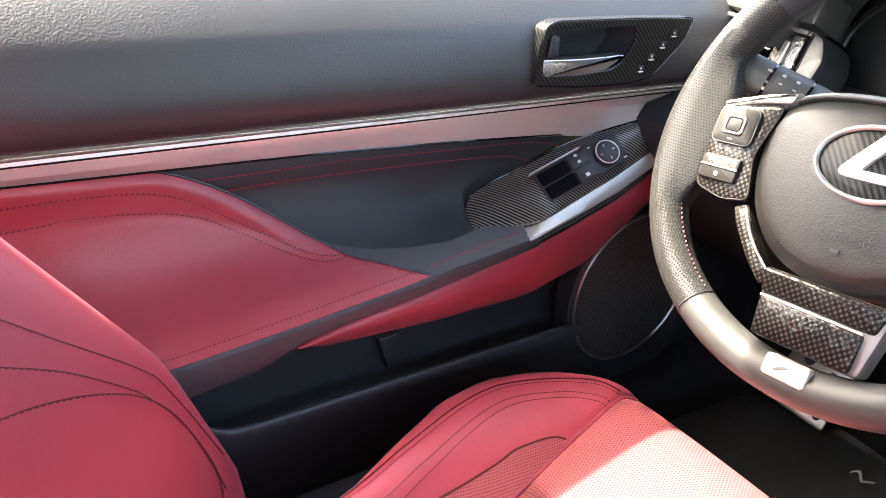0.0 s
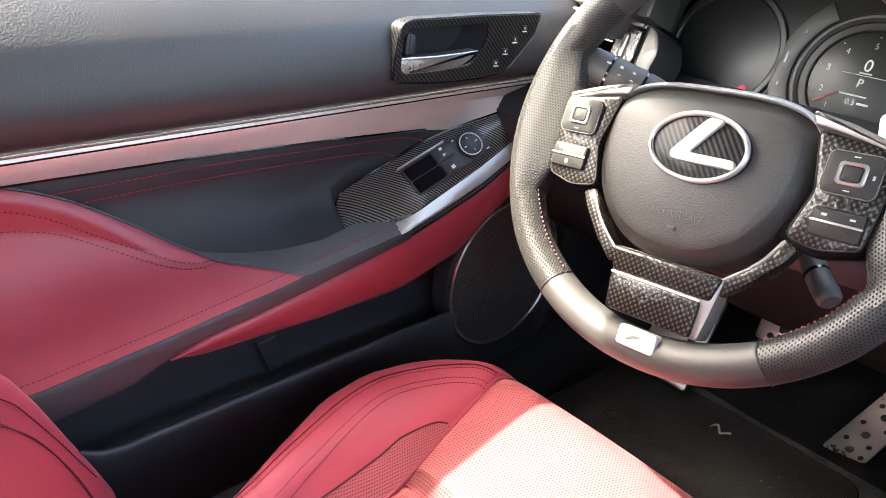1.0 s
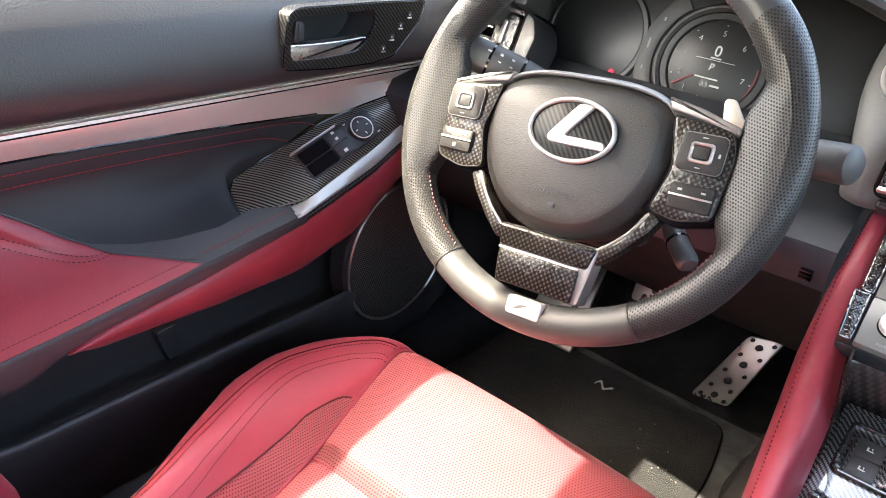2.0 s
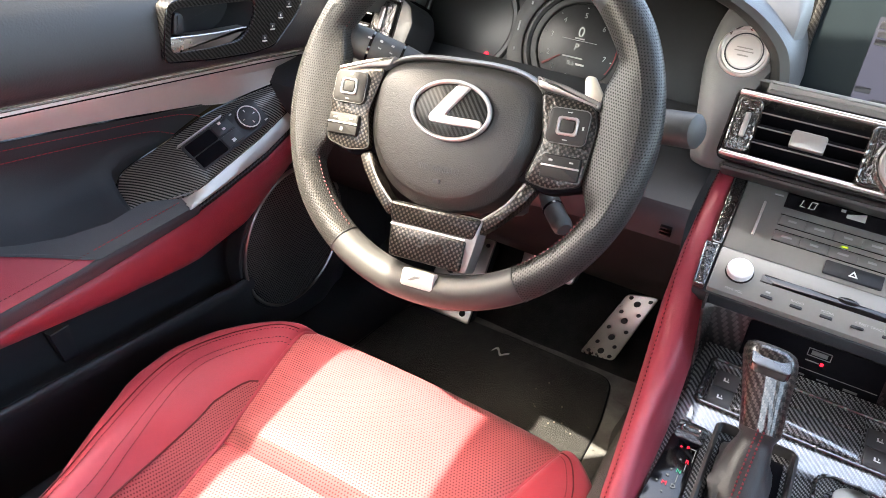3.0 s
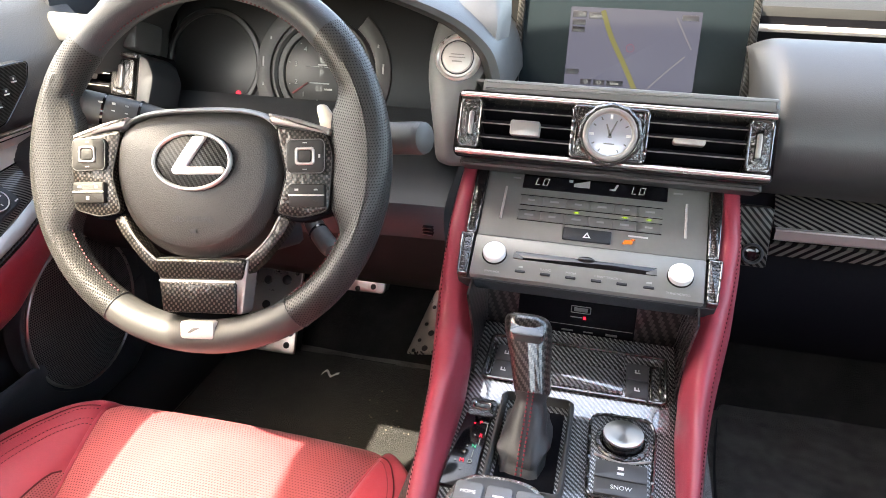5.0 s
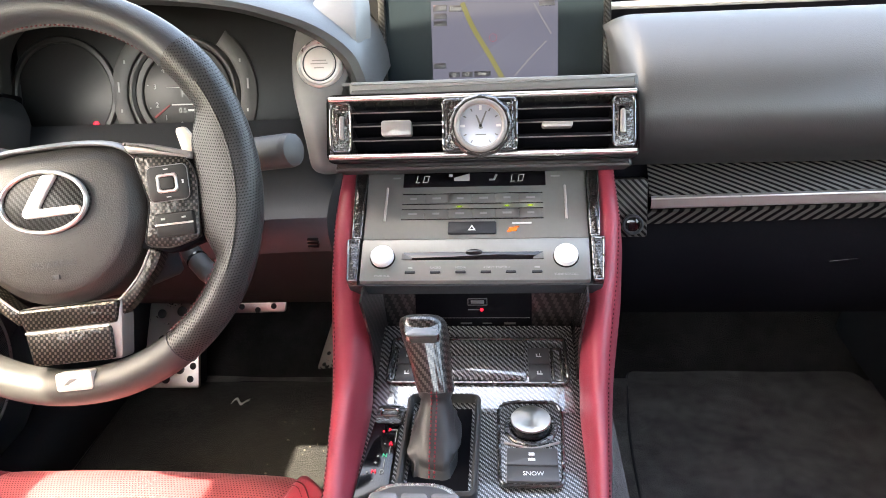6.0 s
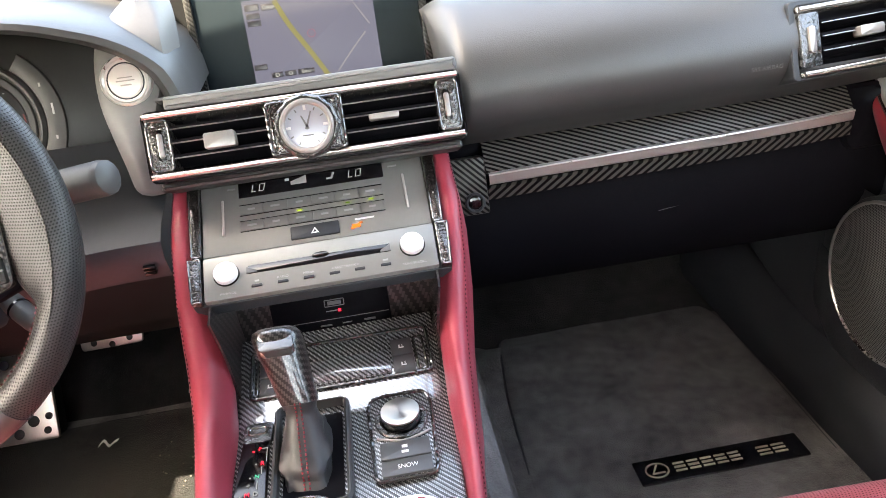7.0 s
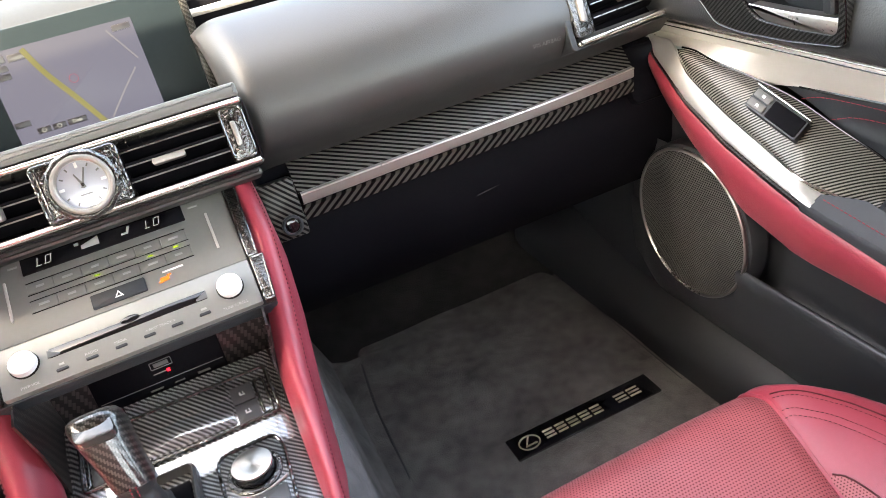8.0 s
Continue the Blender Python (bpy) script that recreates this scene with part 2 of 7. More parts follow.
CARBON_BEZEL = weave("carbon_twill_black", 0.0013, (0.003, 0.003, 0.003), (0.04, 0.04, 0.04), 0, coat=0.12, spec=0.2)
CARBON_WHEEL = weave("carbon_twill_warm", 0.0024, (0.004, 0.0036, 0.0032), (0.066, 0.056, 0.049), 0, rough=0.3, coat=0.5, spec=0.2, gap=0.8, lumps=0.35, plain=True)
LACQUER = surface("thick_black_lacquer", (0.03, 0.03, 0.031), 0.10, vary=0.2, coat=1.0, spec=0.8)
KEY = surface("dark_grey_key_rubber", (0.022, 0.0215, 0.021), 0.6, vary=0.1, spec=0.28)
GLOSS_GREY = surface("glossy_grey_key", (0.16, 0.16, 0.165), 0.22, vary=0.06)
# black plastic copy with shade in its colour, for the lower knee panel
KNEE_SHADE = surface("shaded_knee_plastic", (0.012, 0.012, 0.0125), 0.6, grain=0.2, grain_size=1400, vary=0.2, spec=0.2)
# matte plastic; under the dash and in recesses its near-black stands for shade
MATTE_SHADE = surface("matte_black_shade_plastic", (0.0042, 0.0042, 0.0058), 0.7, grain=0.2, grain_size=1400, vary=0.2, spec=0.06)
TAB = surface("satin_tab_metal", (0.32, 0.30, 0.285), 0.35, metal=0.5, vary=0.05)
DIAL_RING = surface("dim_dial_ring", (0.042, 0.041, 0.040), 0.5, vary=0.08)
SEAM = surface("dark_red_seam", (0.09, 0.006, 0.011), 0.7, vary=0.15)

# ---- mesh helpers ----
def ob_of(name, bm, material, parent=None, label="", angle=40, lay=None):
    bmesh.ops.recalc_face_normals(bm, faces=bm.faces)
    uv = bm.loops.layers.uv.new("metres")
    for f in bm.faces:
        n = f.normal
        ax = max(range(3), key=lambda i: abs(n[i]))
        for lp in f.loops:
            c = lp.vert.co
            lp[uv].uv = lay(c) if lay else ((c.y, c.z), (c.x, c.z), (c.x, c.y))[ax]
        f.smooth = True
    me = bpy.data.meshes.new(name)
    bm.to_mesh(me)
    bm.free()
    me.set_sharp_from_angle(angle=radians(angle))
    me.materials.append(material)
    ob = new(name, me)
    if parent is not None:
        ob.parent = parent
    if label:
        ob["label"] = label
    return ob


def part(name, bm, material, parent, label="", angle=40, lay=None):
    ob = ob_of(name, bm, material, parent, label, angle, lay)
    if name in FINE:
        ob["kind"] = "stuff"
    return ob


FINE = {"symbols", "print", "digits", "display_symbols", "display_digits", "gear_letters", "stitching", "map_buttons", "zoom_marks", "indicator_lamps", "button_seam", "sensor_slots", "hub_lettering", "airbag_lamp", "symbol"}


def thing(name, label, category, group="", kind=""):
    return tagged(new(name), label, category, group, kind)


def join(*bms):
    out = bms[0]
    for b in bms[1:]:
        m = bpy.data.meshes.new("tmp")
        b.to_mesh(m)
        out.from_mesh(m)
        bpy.data.meshes.remove(m)
        b.free()
    return out


class Frame:
    """A flat working plane: u and v in the plane, n out of it."""
    def __init__(self, o, u, v):
        self.o, self.u, self.v = Vector(o), Vector(u).normalized(), Vector(v).normalized()
        self.n = self.u.cross(self.v).normalized()

    def __call__(self, a, b, c=0.0):
        return self.o + a * self.u + b * self.v + c * self.n

    def turned(self, deg):
        a = radians(deg)
        return Frame(self.o, self.u * math.cos(a) + self.v * math.sin(a), self.v * math.cos(a) - self.u * math.sin(a))

    def at(self, a, b, c=0.0):
        return Frame(self(a, b, c), self.u, self.v)


def rings(rs, closed=True, cap0=True, cap1=True):
    bm = bmesh.new()
    vs = [[bm.verts.new(p) for p in r] for r in rs]
    n = len(rs[0])
    for a, b in zip(vs, vs[1:]):
        for i in range(n if closed else n - 1):
            j = (i + 1) % n
            bm.faces.new((a[i], a[j], b[j], b[i]))
    if closed and cap0:
        bm.faces.new(vs[0][::-1])
    if closed and cap1:
        bm.faces.new(vs[-1])
    return bm


def sheet(rows, thick=0.0):
    """A surface through rows of points, with thickness behind it."""
    bm = rings(rows, closed=False)
    if thick:
        bmesh.ops.recalc_face_normals(bm, faces=bm.faces)
        bmesh.ops.solidify(bm, geom=bm.faces[:], thickness=thick)
    return bm


def smooth_line(pts, n=8):
    """A Catmull-Rom line through the points."""
    P = [Vector(p) for p in pts]
    P = [2 * P[0] - P[1]] + P + [2 * P[-1] - P[-2]]
    out = []
    for i in range(1, len(P) - 2):
        a, b, c, d = P[i - 1:i + 3]
        for k in range(n):
            t = k / n
            out.append(0.5 * (2 * b + (c - a) * t + (2 * a - 5 * b + 4 * c - d) * t * t + (3 * b - a - 3 * c + d) * t ** 3))
    return out + [P[-2]]


def lerp_table(tab, y):
    """Columns of a table, eased between its rows; the first column is the key."""
    if y <= tab[0][0]:
        return tab[0][1:]
    for a, b in zip(tab, tab[1:]):
        if y <= b[0]:
            t = (y - a[0]) / (b[0] - a[0])
            return tuple(p + (q - p) * t for p, q in zip(a[1:], b[1:]))
    return tab[-1][1:]


def inset(o, d):
    n = len(o)
    area = sum(o[i][0] * o[(i + 1) % n][1] - o[(i + 1) % n][0] * o[i][1] for i in range(n))
    s = 1 if area > 0 else -1
    out = []
    for i in range(n):
        a, b, c = Vector(o[i - 1]), Vector(o[i]), Vector(o[(i + 1) % n])
        e, f = (b - a).normalized(), (c - b).normalized()
        m = Vector((-e.y - f.y, e.x + f.x))
        m = m.normalized() if m.length > 1e-6 else Vector((-e.y, e.x))
        k = max(0.5, m.dot(Vector((-e.y, e.x))))
        out.append(tuple(b + m * (s * d / k)))
    return out


def rrect(u0, u1, v0, v1, r, n=4):
    out = []
    for cx, cy, a0 in ((u1 - r, v0 + r, -90), (u1 - r, v1 - r, 0), (u0 + r, v1 - r, 90), (u0 + r, v0 + r, 180)):
        for k in range(n + 1):
            a = radians(a0 + 90 * k / n)
            out.append((cx + r * math.cos(a), cy + r * math.sin(a)))
    return out


def circle(u, v, r, n=28, sv=1.0):
    return [(u + r * math.cos(2 * math.pi * k / n), v + sv * r * math.sin(2 * math.pi * k / n)) for k in range(n)]


def rounded(pts, r=0.004, n=3):
    """Cut the corners of an outline."""
    out = []
    m = len(pts)
    for i in range(m):
        a, b, c = Vector(pts[i - 1]), Vector(pts[i]), Vector(pts[(i + 1) % m])
        d0, d1 = min(r, (a - b).length * 0.45), min(r, (c - b).length * 0.45)
        p, q = b + (a - b).normalized() * d0, b + (c - b).normalized() * d1
        for k in range(n + 1):
            t = k / n
            out.append(tuple((1 - t) ** 2 * p + 2 * t * (1 - t) * b + t * t * q))
    return out


def plate(fr, outline, n0, n1, b=0.001):
    """A raised plate with a rounded upper edge."""
    mk = lambda o, h: [fr(x, y, h) for x, y in o]
    return rings([mk(outline, n0), mk(outline, n1 - b), mk(inset(outline, b * 0.3), n1 - b * 0.3), mk(inset(outline, b), n1)])


def frame_ring(fr, outer, inner, n0, n1, b=0.0008):
    """A flat frame: an outline with a hole of as many corners."""
    mk = lambda o, h: [fr(x, y, h) for x, y in o]
    rs = [mk(outer, n0), mk(outer, n1 - b), mk(inset(outer, b), n1), mk(inset(inner, -b), n1), mk(inner, n1 - b), mk(inner, n0)]
    bm = rings(rs + [rs[0]], cap0=False, cap1=False)
    bmesh.ops.remove_doubles(bm, verts=bm.verts, dist=1e-6)
    return bm


def tube(path, r, n=8, closed=False, flat=1.0, up=(0, 0, 1)):
    P = [Vector(p) for p in path]
    rs = []
    m = len(P)
    for i, p in enumerate(P):
        t = (P[(i + 1) % m] - P[i - 1]) if closed else (P[min(i + 1, m - 1)] - P[max(i - 1, 0)])
        t.normalize()
        a = t.cross(Vector(up))
        if a.length < 1e-4:
            a = t.cross(Vector((1, 0, 0)))
        a.normalize()
        b = a.cross(t)
        rr = r[i] if isinstance(r, (list, tuple)) else r
        rs.append([p + rr * (math.cos(2 * math.pi * k / n) * a + flat * math.sin(2 * math.pi * k / n) * b) for k in range(n)])
    if closed:
        bm = rings(rs + [rs[0]], cap0=False, cap1=False)
        bmesh.ops.remove_doubles(bm, verts=bm.verts, dist=1e-6)
        return bm
    return rings(rs)


def lip(fr, outline, n, r):
    """A lacquered edge of uneven thickness round an outline."""
    pts = []
    m = len(outline)
    for i in range(m):
        a, b = Vector(outline[i]), Vector(outline[(i + 1) % m])
        k = max(1, int((b - a).length / 0.0018))
        pts += [a.lerp(b, j / k) for j in range(k)]
    rr = [r * (1 + 0.45 * noise.noise((p.x * 420, p.y * 420, 0)) + 0.35 * noise.noise((p.x * 1100, p.y * 1100, 3))) for p in pts]
    return tube([fr(p.x, p.y, n) for p in pts], rr, 8, True)


def stitches(path, step=0.0048, r=0.0007, fill=0.62):
    """A seam of separate stitches along a line, joined in one mesh."""
    P = [Vector(p) for p in path]
    verts, faces = [], []
    acc, nxt = 0.0, 0.0
    for a, b in zip(P, P[1:]):
        L = (b - a).length
        if L < 1e-7:
            continue
        d = (b - a) / L
        s = d.cross(Vector((0, 0, 1)))
        s = s.normalized() if s.length > 1e-3 else Vector((1, 0, 0))
        w = d.cross(s)
        while nxt < acc + L:
            c = a + d * (nxt - acc)
            e = c + d * step * fill
            k = len(verts)
            verts += [c, c + d * step * .15 + s * r, c + d * step * .15 + w * r, c + d * step * .15 - s * r, c + d * step * .15 - w * r,
                      e - d * step * .15 + s * r, e - d * step * .15 + w * r, e - d * step * .15 - s * r, e - d * step * .15 - w * r, e]
            for i in range(4):
                j = (i + 1) % 4
                faces += [(k, k + 1 + i, k + 1 + j), (k + 1 + i, k + 5 + i, k + 5 + j, k + 1 + j), (k + 9, k + 5 + j, k + 5 + i)]
            nxt += step
        acc += L
    me = bpy.data.meshes.new("tmp")
    me.from_pydata([tuple(v) for v in verts], [], faces)
    bm = bmesh.new()
    bm.from_mesh(me)
    bpy.data.meshes.remove(me)
    return bm


def lettering(fr, body, u, v, size, n=0.0, align="CENTER", slant=0.0):
    cu = bpy.data.curves.new("tmp", "FONT")
    cu.body, cu.size, cu.align_x, cu.align_y, cu.extrude, cu.shear = body, size, align, "CENTER", 0.00015, slant
    ob = bpy.data.objects.new("tmp", cu)
    scene.collection.objects.link(ob)
    bpy.context.view_layer.update()
    me = bpy.data.meshes.new_from_object(ob.evaluated_get(bpy.context.evaluated_depsgraph_get()))
    bpy.data.objects.remove(ob)
    bm = bmesh.new()
    bm.from_mesh(me)
    bpy.data.meshes.remove(me)
    for w in bm.verts:
        w.co = fr(u + w.co.x, v + w.co.y, n + w.co.z)
    return bm


def bars(fr, items, n0, n1):
    """Small plain print bars: (u, v, width, height)."""
    return join(*[plate(fr, [(u - w / 2, v - h / 2), (u + w / 2, v - h / 2), (u + w / 2, v + h / 2), (u - w / 2, v + h / 2)], n0, n1, 0.00005) for u, v, w, h in items])

# ---- setting ----
def build_setting():
    # carpeted floor pan: flat, then rising as a toe board
    prof = [(-1.0, 0.0), (-0.3, 0.0), (0.3, 0.0), (0.85, -0.004), (0.95, 0.02), (1.1, 0.16), (1.2, 0.30), (1.22, 0.52)]
    line = smooth_line([(0, y, z) for y, z in prof], 6)
    cut = next(i for i, p in enumerate(line) if p.y > 0.90)
    def carpet(points):
        rows = []
        for i in range(61):
            x = -0.78 + 1.56 * i / 60
            rows.append([(x, p.y, p.z - 0.012 + 0.004 * noise.noise((x * 9, p.y * 9, 0))) for p in points])
        return sheet(rows, -0.01)
    tagged(ob_of("floor", carpet(line[:cut + 1]), CARPET_LIT), "dark grey carpeted footwell floor of the car", "floor", kind="structure")
    # the shade under the dash is painted into the toe board's colour
    tagged(ob_of("trim", carpet(line[cut:]), CARPET_SHADED), "carpeted toe board under the dashboard, blackened for shade", "trim", kind="structure")
    # tunnel sides below the console
    for sx in (-1, 1):
        rows = []
        for y in np.linspace(-0.9, 1.15, 20):
            rows.append([(sx * d, float(y), z) for d, z in ((0.112, 0.31), (0.135, 0.27), (0.150, 0.12), (0.165, 0.03), (0.185, -0.006), (0.21, -0.012))])
        # the driver's side takes the carpet colour darkened for shade
        t = ob_of("trim", sheet(rows, 0.006), CARPET_LIT if sx > 0 else CARPET_SHADED)
        tagged(t, "dark grey carpeted side of the transmission tunnel", "trim", kind="structure")
    # door sills
    for sx in (-1, 1):
        rows = []
        for y in np.linspace(-0.9, 1.0, 24):
            k = max(0.0, (float(y) - 0.80) / 0.20) * 0.5
            rows.append([(sx * (d - 0.07 * k), float(y), z + 0.10 * k) for d, z in ((0.633, -0.012), (0.637, 0.02), (0.645, 0.05), (0.665, 0.072), (0.70, 0.078), (0.77, 0.075))])
        t = ob_of("trim", sheet(rows, 0.006), PLASTIC)
        tagged(t, "black plastic door sill panel", "trim", kind="structure")
    # bulkhead, roof, pillars and rear wall close the cabin; the glass openings stay free
    wall = bmesh.new()
    bmesh.ops.create_cube(wall, size=1, matrix=Matrix.Translation((0, 1.24, 0.25)) @ Matrix.Diagonal((1.6, 0.03, 0.72, 1)))
    tagged(ob_of("wall_front", wall, PLASTIC), "black bulkhead behind the pedals", "wall", kind="structure")
    wall = bmesh.new()
    bmesh.ops.create_cube(wall, size=1, matrix=Matrix.Translation((0, -0.98, 0.35)) @ Matrix.Diagonal((1.6, 0.03, 0.80, 1)))
    tagged(ob_of("wall_rear", wall, SOFT), "dark rear cabin wall", "wall", kind="structure")
    # unseen roof; front edge and unequal side drops are set to shape sun and sky
    rows = []
    for y in np.linspace(-0.95, 0.57, 17):
        rows.append([(x, float(y), 1.12 - (0.31 if x < 0 else 0.20) * (abs(x) / 0.62) ** 6 - 0.25 * max(0, (float(y) - 0.15)) ** 2) for x in np.linspace(-0.62, 0.62, 13)])
    tagged(ob_of("ceiling", sheet(rows, 0.03), LINER), "light grey headliner of the unseen roof, edges set to cut the sun", "ceiling", kind="structure")
    for sx in (-1, 1):
        p = tube([(sx * 0.60, 0.50, 0.91), (sx * 0.66, 0.80, 0.81), (sx * 0.73, 1.10, 0.64)], [0.035, 0.035, 0.04], 8)
        tagged(ob_of("trim", p, LINER), "grey windscreen pillar trim", "trim", kind="structure")
        p = tube([(sx * 0.60, -0.55, 0.93), (sx * 0.68, -0.62, 0.8), (sx * 0.72, -0.66, 0.55)], 0.06, 8)
        tagged(ob_of("trim", p, LINER), "grey pillar trim behind the door", "trim", kind="structure")
    # kick panels close the footwells in front of the doors
    for sx in (-1, 1):
        rows = []
        for y in np.linspace(0.69, 1.23, 10):
            rows.append([(sx * d, float(y), z) for d, z in ((0.70, 0.66), (0.705, 0.45), (0.70, 0.25), (0.69, 0.09), (0.655, -0.02))])
        tagged(ob_of("trim", sheet(rows, 0.01 * sx), PLASTIC), "black kick panel in front of the door", "trim", kind="structure")
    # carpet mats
    for sx, y0, y1, lab in ((-1, 0.18, 0.90, "dark grey carpet mat dusty in the driver footwell, darkened for shade"), (1, 0.10, 0.945, "dark grey carpet mat in the passenger footwell")):
        o = rounded([(0.185, y0), (0.618, y0), (0.624, y1 - 0.06), (0.606, y1), (0.235, y1), (0.215, 0.78)], 0.03, 5)
        fr = Frame((0, 0, -0.009), (1, 0, 0), (0, 1, 0))
        m = thing("floor_mat", lab, "floor mat", "floor mats")
        pts = [(sx * a, b) for a, b in o]
        # driver's mat and binding take dark copies that paint in the footwell's shade
        part("carpet", plate(fr, pts, -0.006, 0.006, 0.003), CARPET_LIT if sx > 0 else MAT_SHADED, m)
        part("binding", tube([fr(a, b, 0.002) for a, b in pts], 0.0028, 6, True), PLASTIC if sx > 0 else MATTE_SHADE, m, "black sewn binding")
        if sx > 0:
            fb = Frame((0.465, 0.580, -0.003), (1, 0, 0), (0, 1, 0))
            pl = part("name_plate", plate(fb, rrect(-0.118, 0.118, -0.021, 0.021, 0.002), 0, 0.002, 0.0006), GLOSS, m, "black plate with dull gold emblem bars")
            el = circle(-0.090, 0, 0.0165, 28, 0.82)
            part("emblem_ring", frame_ring(fb, el, inset(el, 0.0022), 0.0015, 0.0032, 0.0003), GOLD, pl)
            part("emblem_stroke", join(plate(fb, [(-0.099, -0.006), (-0.080, -0.006), (-0.080, -0.0035), (-0.095, -0.0035), (-0.086, 0.010), (-0.089, 0.010)], 0.0015, 0.003, 0.0002)), GOLD, pl)
            items = [(-0.058 + 0.0195 * i, 0, 0.0155, 0.0035) for i in range(5)] + [(-0.058 + 0.0195 * i, 0.0065, 0.0155, 0.003) for i in range(5)] + [(-0.058 + 0.0195 * i, -0.0065, 0.0155, 0.003) for i in range(5)]
            items += [(0.062 + 0.022 * i, q, 0.018, 0.003) for i in range(2) for q in (-0.0065, 0, 0.0065)]
            part("print", bars(fb, items, 0.0015, 0.003), GOLD, pl, "dull gold bars of print")

    # crumbs of dirt on the driver's mat
    random.seed(4)
    bits = []
    for k in range(26):
        p = Vector((-0.29 + random.gauss(0, 0.05), 0.745 + random.gauss(0, 0.035), -0.0005))
        b = bmesh.new()
        bmesh.ops.create_icosphere(b, subdivisions=1, radius=random.uniform(0.0006, 0.0017))
        for v in b.verts:
            v.co = v.co * random.uniform(0.6, 1.3) + p
        bits.append(b)
    tagged(ob_of("grit", join(*bits), GRIT), "pale crumbs of dirt scattered on the driver mat", "grit", kind="stuff")


build_setting()

# ---- doors ----
EDGE = [(-0.9, 0.645, 0.30), (-0.3, 0.638, 0.305), (0.02, 0.628, 0.318), (0.12, 0.626, 0.330), (0.257, 0.626, 0.348), (0.38, 0.627, 0.364),
        (0.43, 0.632, 0.374), (0.50, 0.637, 0.393), (0.57, 0.643, 0.421), (0.637, 0.655, 0.456), (0.69, 0.672, 0.474)]
STRIP_LOW = [(-0.9, 0.465), (-0.1, 0.463), (0.2, 0.456), (0.35, 0.449), (0.49, 0.440), (0.60, 0.448), (0.70, 0.458)]
HUMP = [(-0.9, 0.460), (-0.08, 0.4645), (-0.026, 0.4622), (0.010, 0.4605), (0.027, 0.4590), (0.046, 0.4532), (0.074, 0.4398), (0.099, 0.4243), (0.131, 0.4019), (0.156, 0.3841), (0.176, 0.3729), (0.189, 0.3665), (0.221, 0.3580), (0.241, 0.3525), (0.257, 0.3485), (0.30, 0.3485)]
HUMP_SEAMS = ([(-0.4, 0.440), (-0.081, 0.4458), (-0.046, 0.4465), (0.002, 0.4447), (0.029, 0.4406), (0.059, 0.4283), (0.089, 0.4084), (0.121, 0.3889), (0.146, 0.3756), (0.166, 0.3695), (0.186, 0.3679)],
              [(-0.4, 0.420), (-0.083, 0.4262), (-0.043, 0.4291), (-0.001, 0.4268), (0.034, 0.4220), (0.064, 0.4132), (0.094, 0.3966), (0.126, 0.3785), (0.151, 0.3682), (0.171, 0.3657), (0.189, 0.3665)])
INSERT_SEAMS = ([(0.060, 0.4452), (0.129, 0.4454), (0.206, 0.4454), (0.318, 0.4412), (0.406, 0.4382), (0.440, 0.4345), (0.460, 0.4284)],
                [(0.078, 0.4332), (0.146, 0.4341), (0.226, 0.4331), (0.318, 0.4302), (0.386, 0.4263), (0.416, 0.4185)])


PANEL_IN = [(0.327, 0.676, 0.366), (0.334, 0.690, 0.380), (0.350, 0.693, 0.394), (0.402, 0.690, 0.413), (0.453, 0.687, 0.432), (0.507, 0.680, 0.446), (0.557, 0.672, 0.4565), (0.588, 0.6705, 0.4640), (0.606, 0.6665, 0.4660)]


PANEL_OUT = [(0.327, 0.664, 0.361), (0.345, 0.658, 0.361), (0.372, 0.650, 0.368), (0.400, 0.643, 0.378), (0.440, 0.647, 0.391), (0.497, 0.651, 0.410), (0.545, 0.654, 0.429), (0.582, 0.6570, 0.4455), (0.604, 0.6630, 0.4620)]


def pad_depth(y, z):
    """How far out the recessed pad lies above the armrest edge."""
    d0, z0 = lerp_table(EDGE, y)
    zt = lerp_table(STRIP_LOW, y)[0]
    u = min(1.0, max(0.0, (z - z0) / max(0.02, zt - z0)))
    return d0 + (0.702 - d0) * (1 - (1 - u) ** 2.6)


def hump_depth(y, z):
    """The red panel's face: rolled along its upper edge, drawn in at the seams."""
    z0, zt = lerp_table(EDGE, y)[1], lerp_table(HUMP, y)[0]
    e, k = zt - z, min(1, max(0, zt - z0) / 0.08)
    roll = 0.004 * math.exp(-((e - 0.010) / 0.012) ** 2) * k - 0.003 * math.exp(-max(0, e) / 0.003)
    groove = 0.0014 * sum(math.exp(-((z - lerp_table(q, y)[0]) / 0.0024) ** 2) for q in HUMP_SEAMS) * min(1, max(0, zt - z0) / 0.05)
    return pad_depth(y, z) - 0.002 - roll + groove


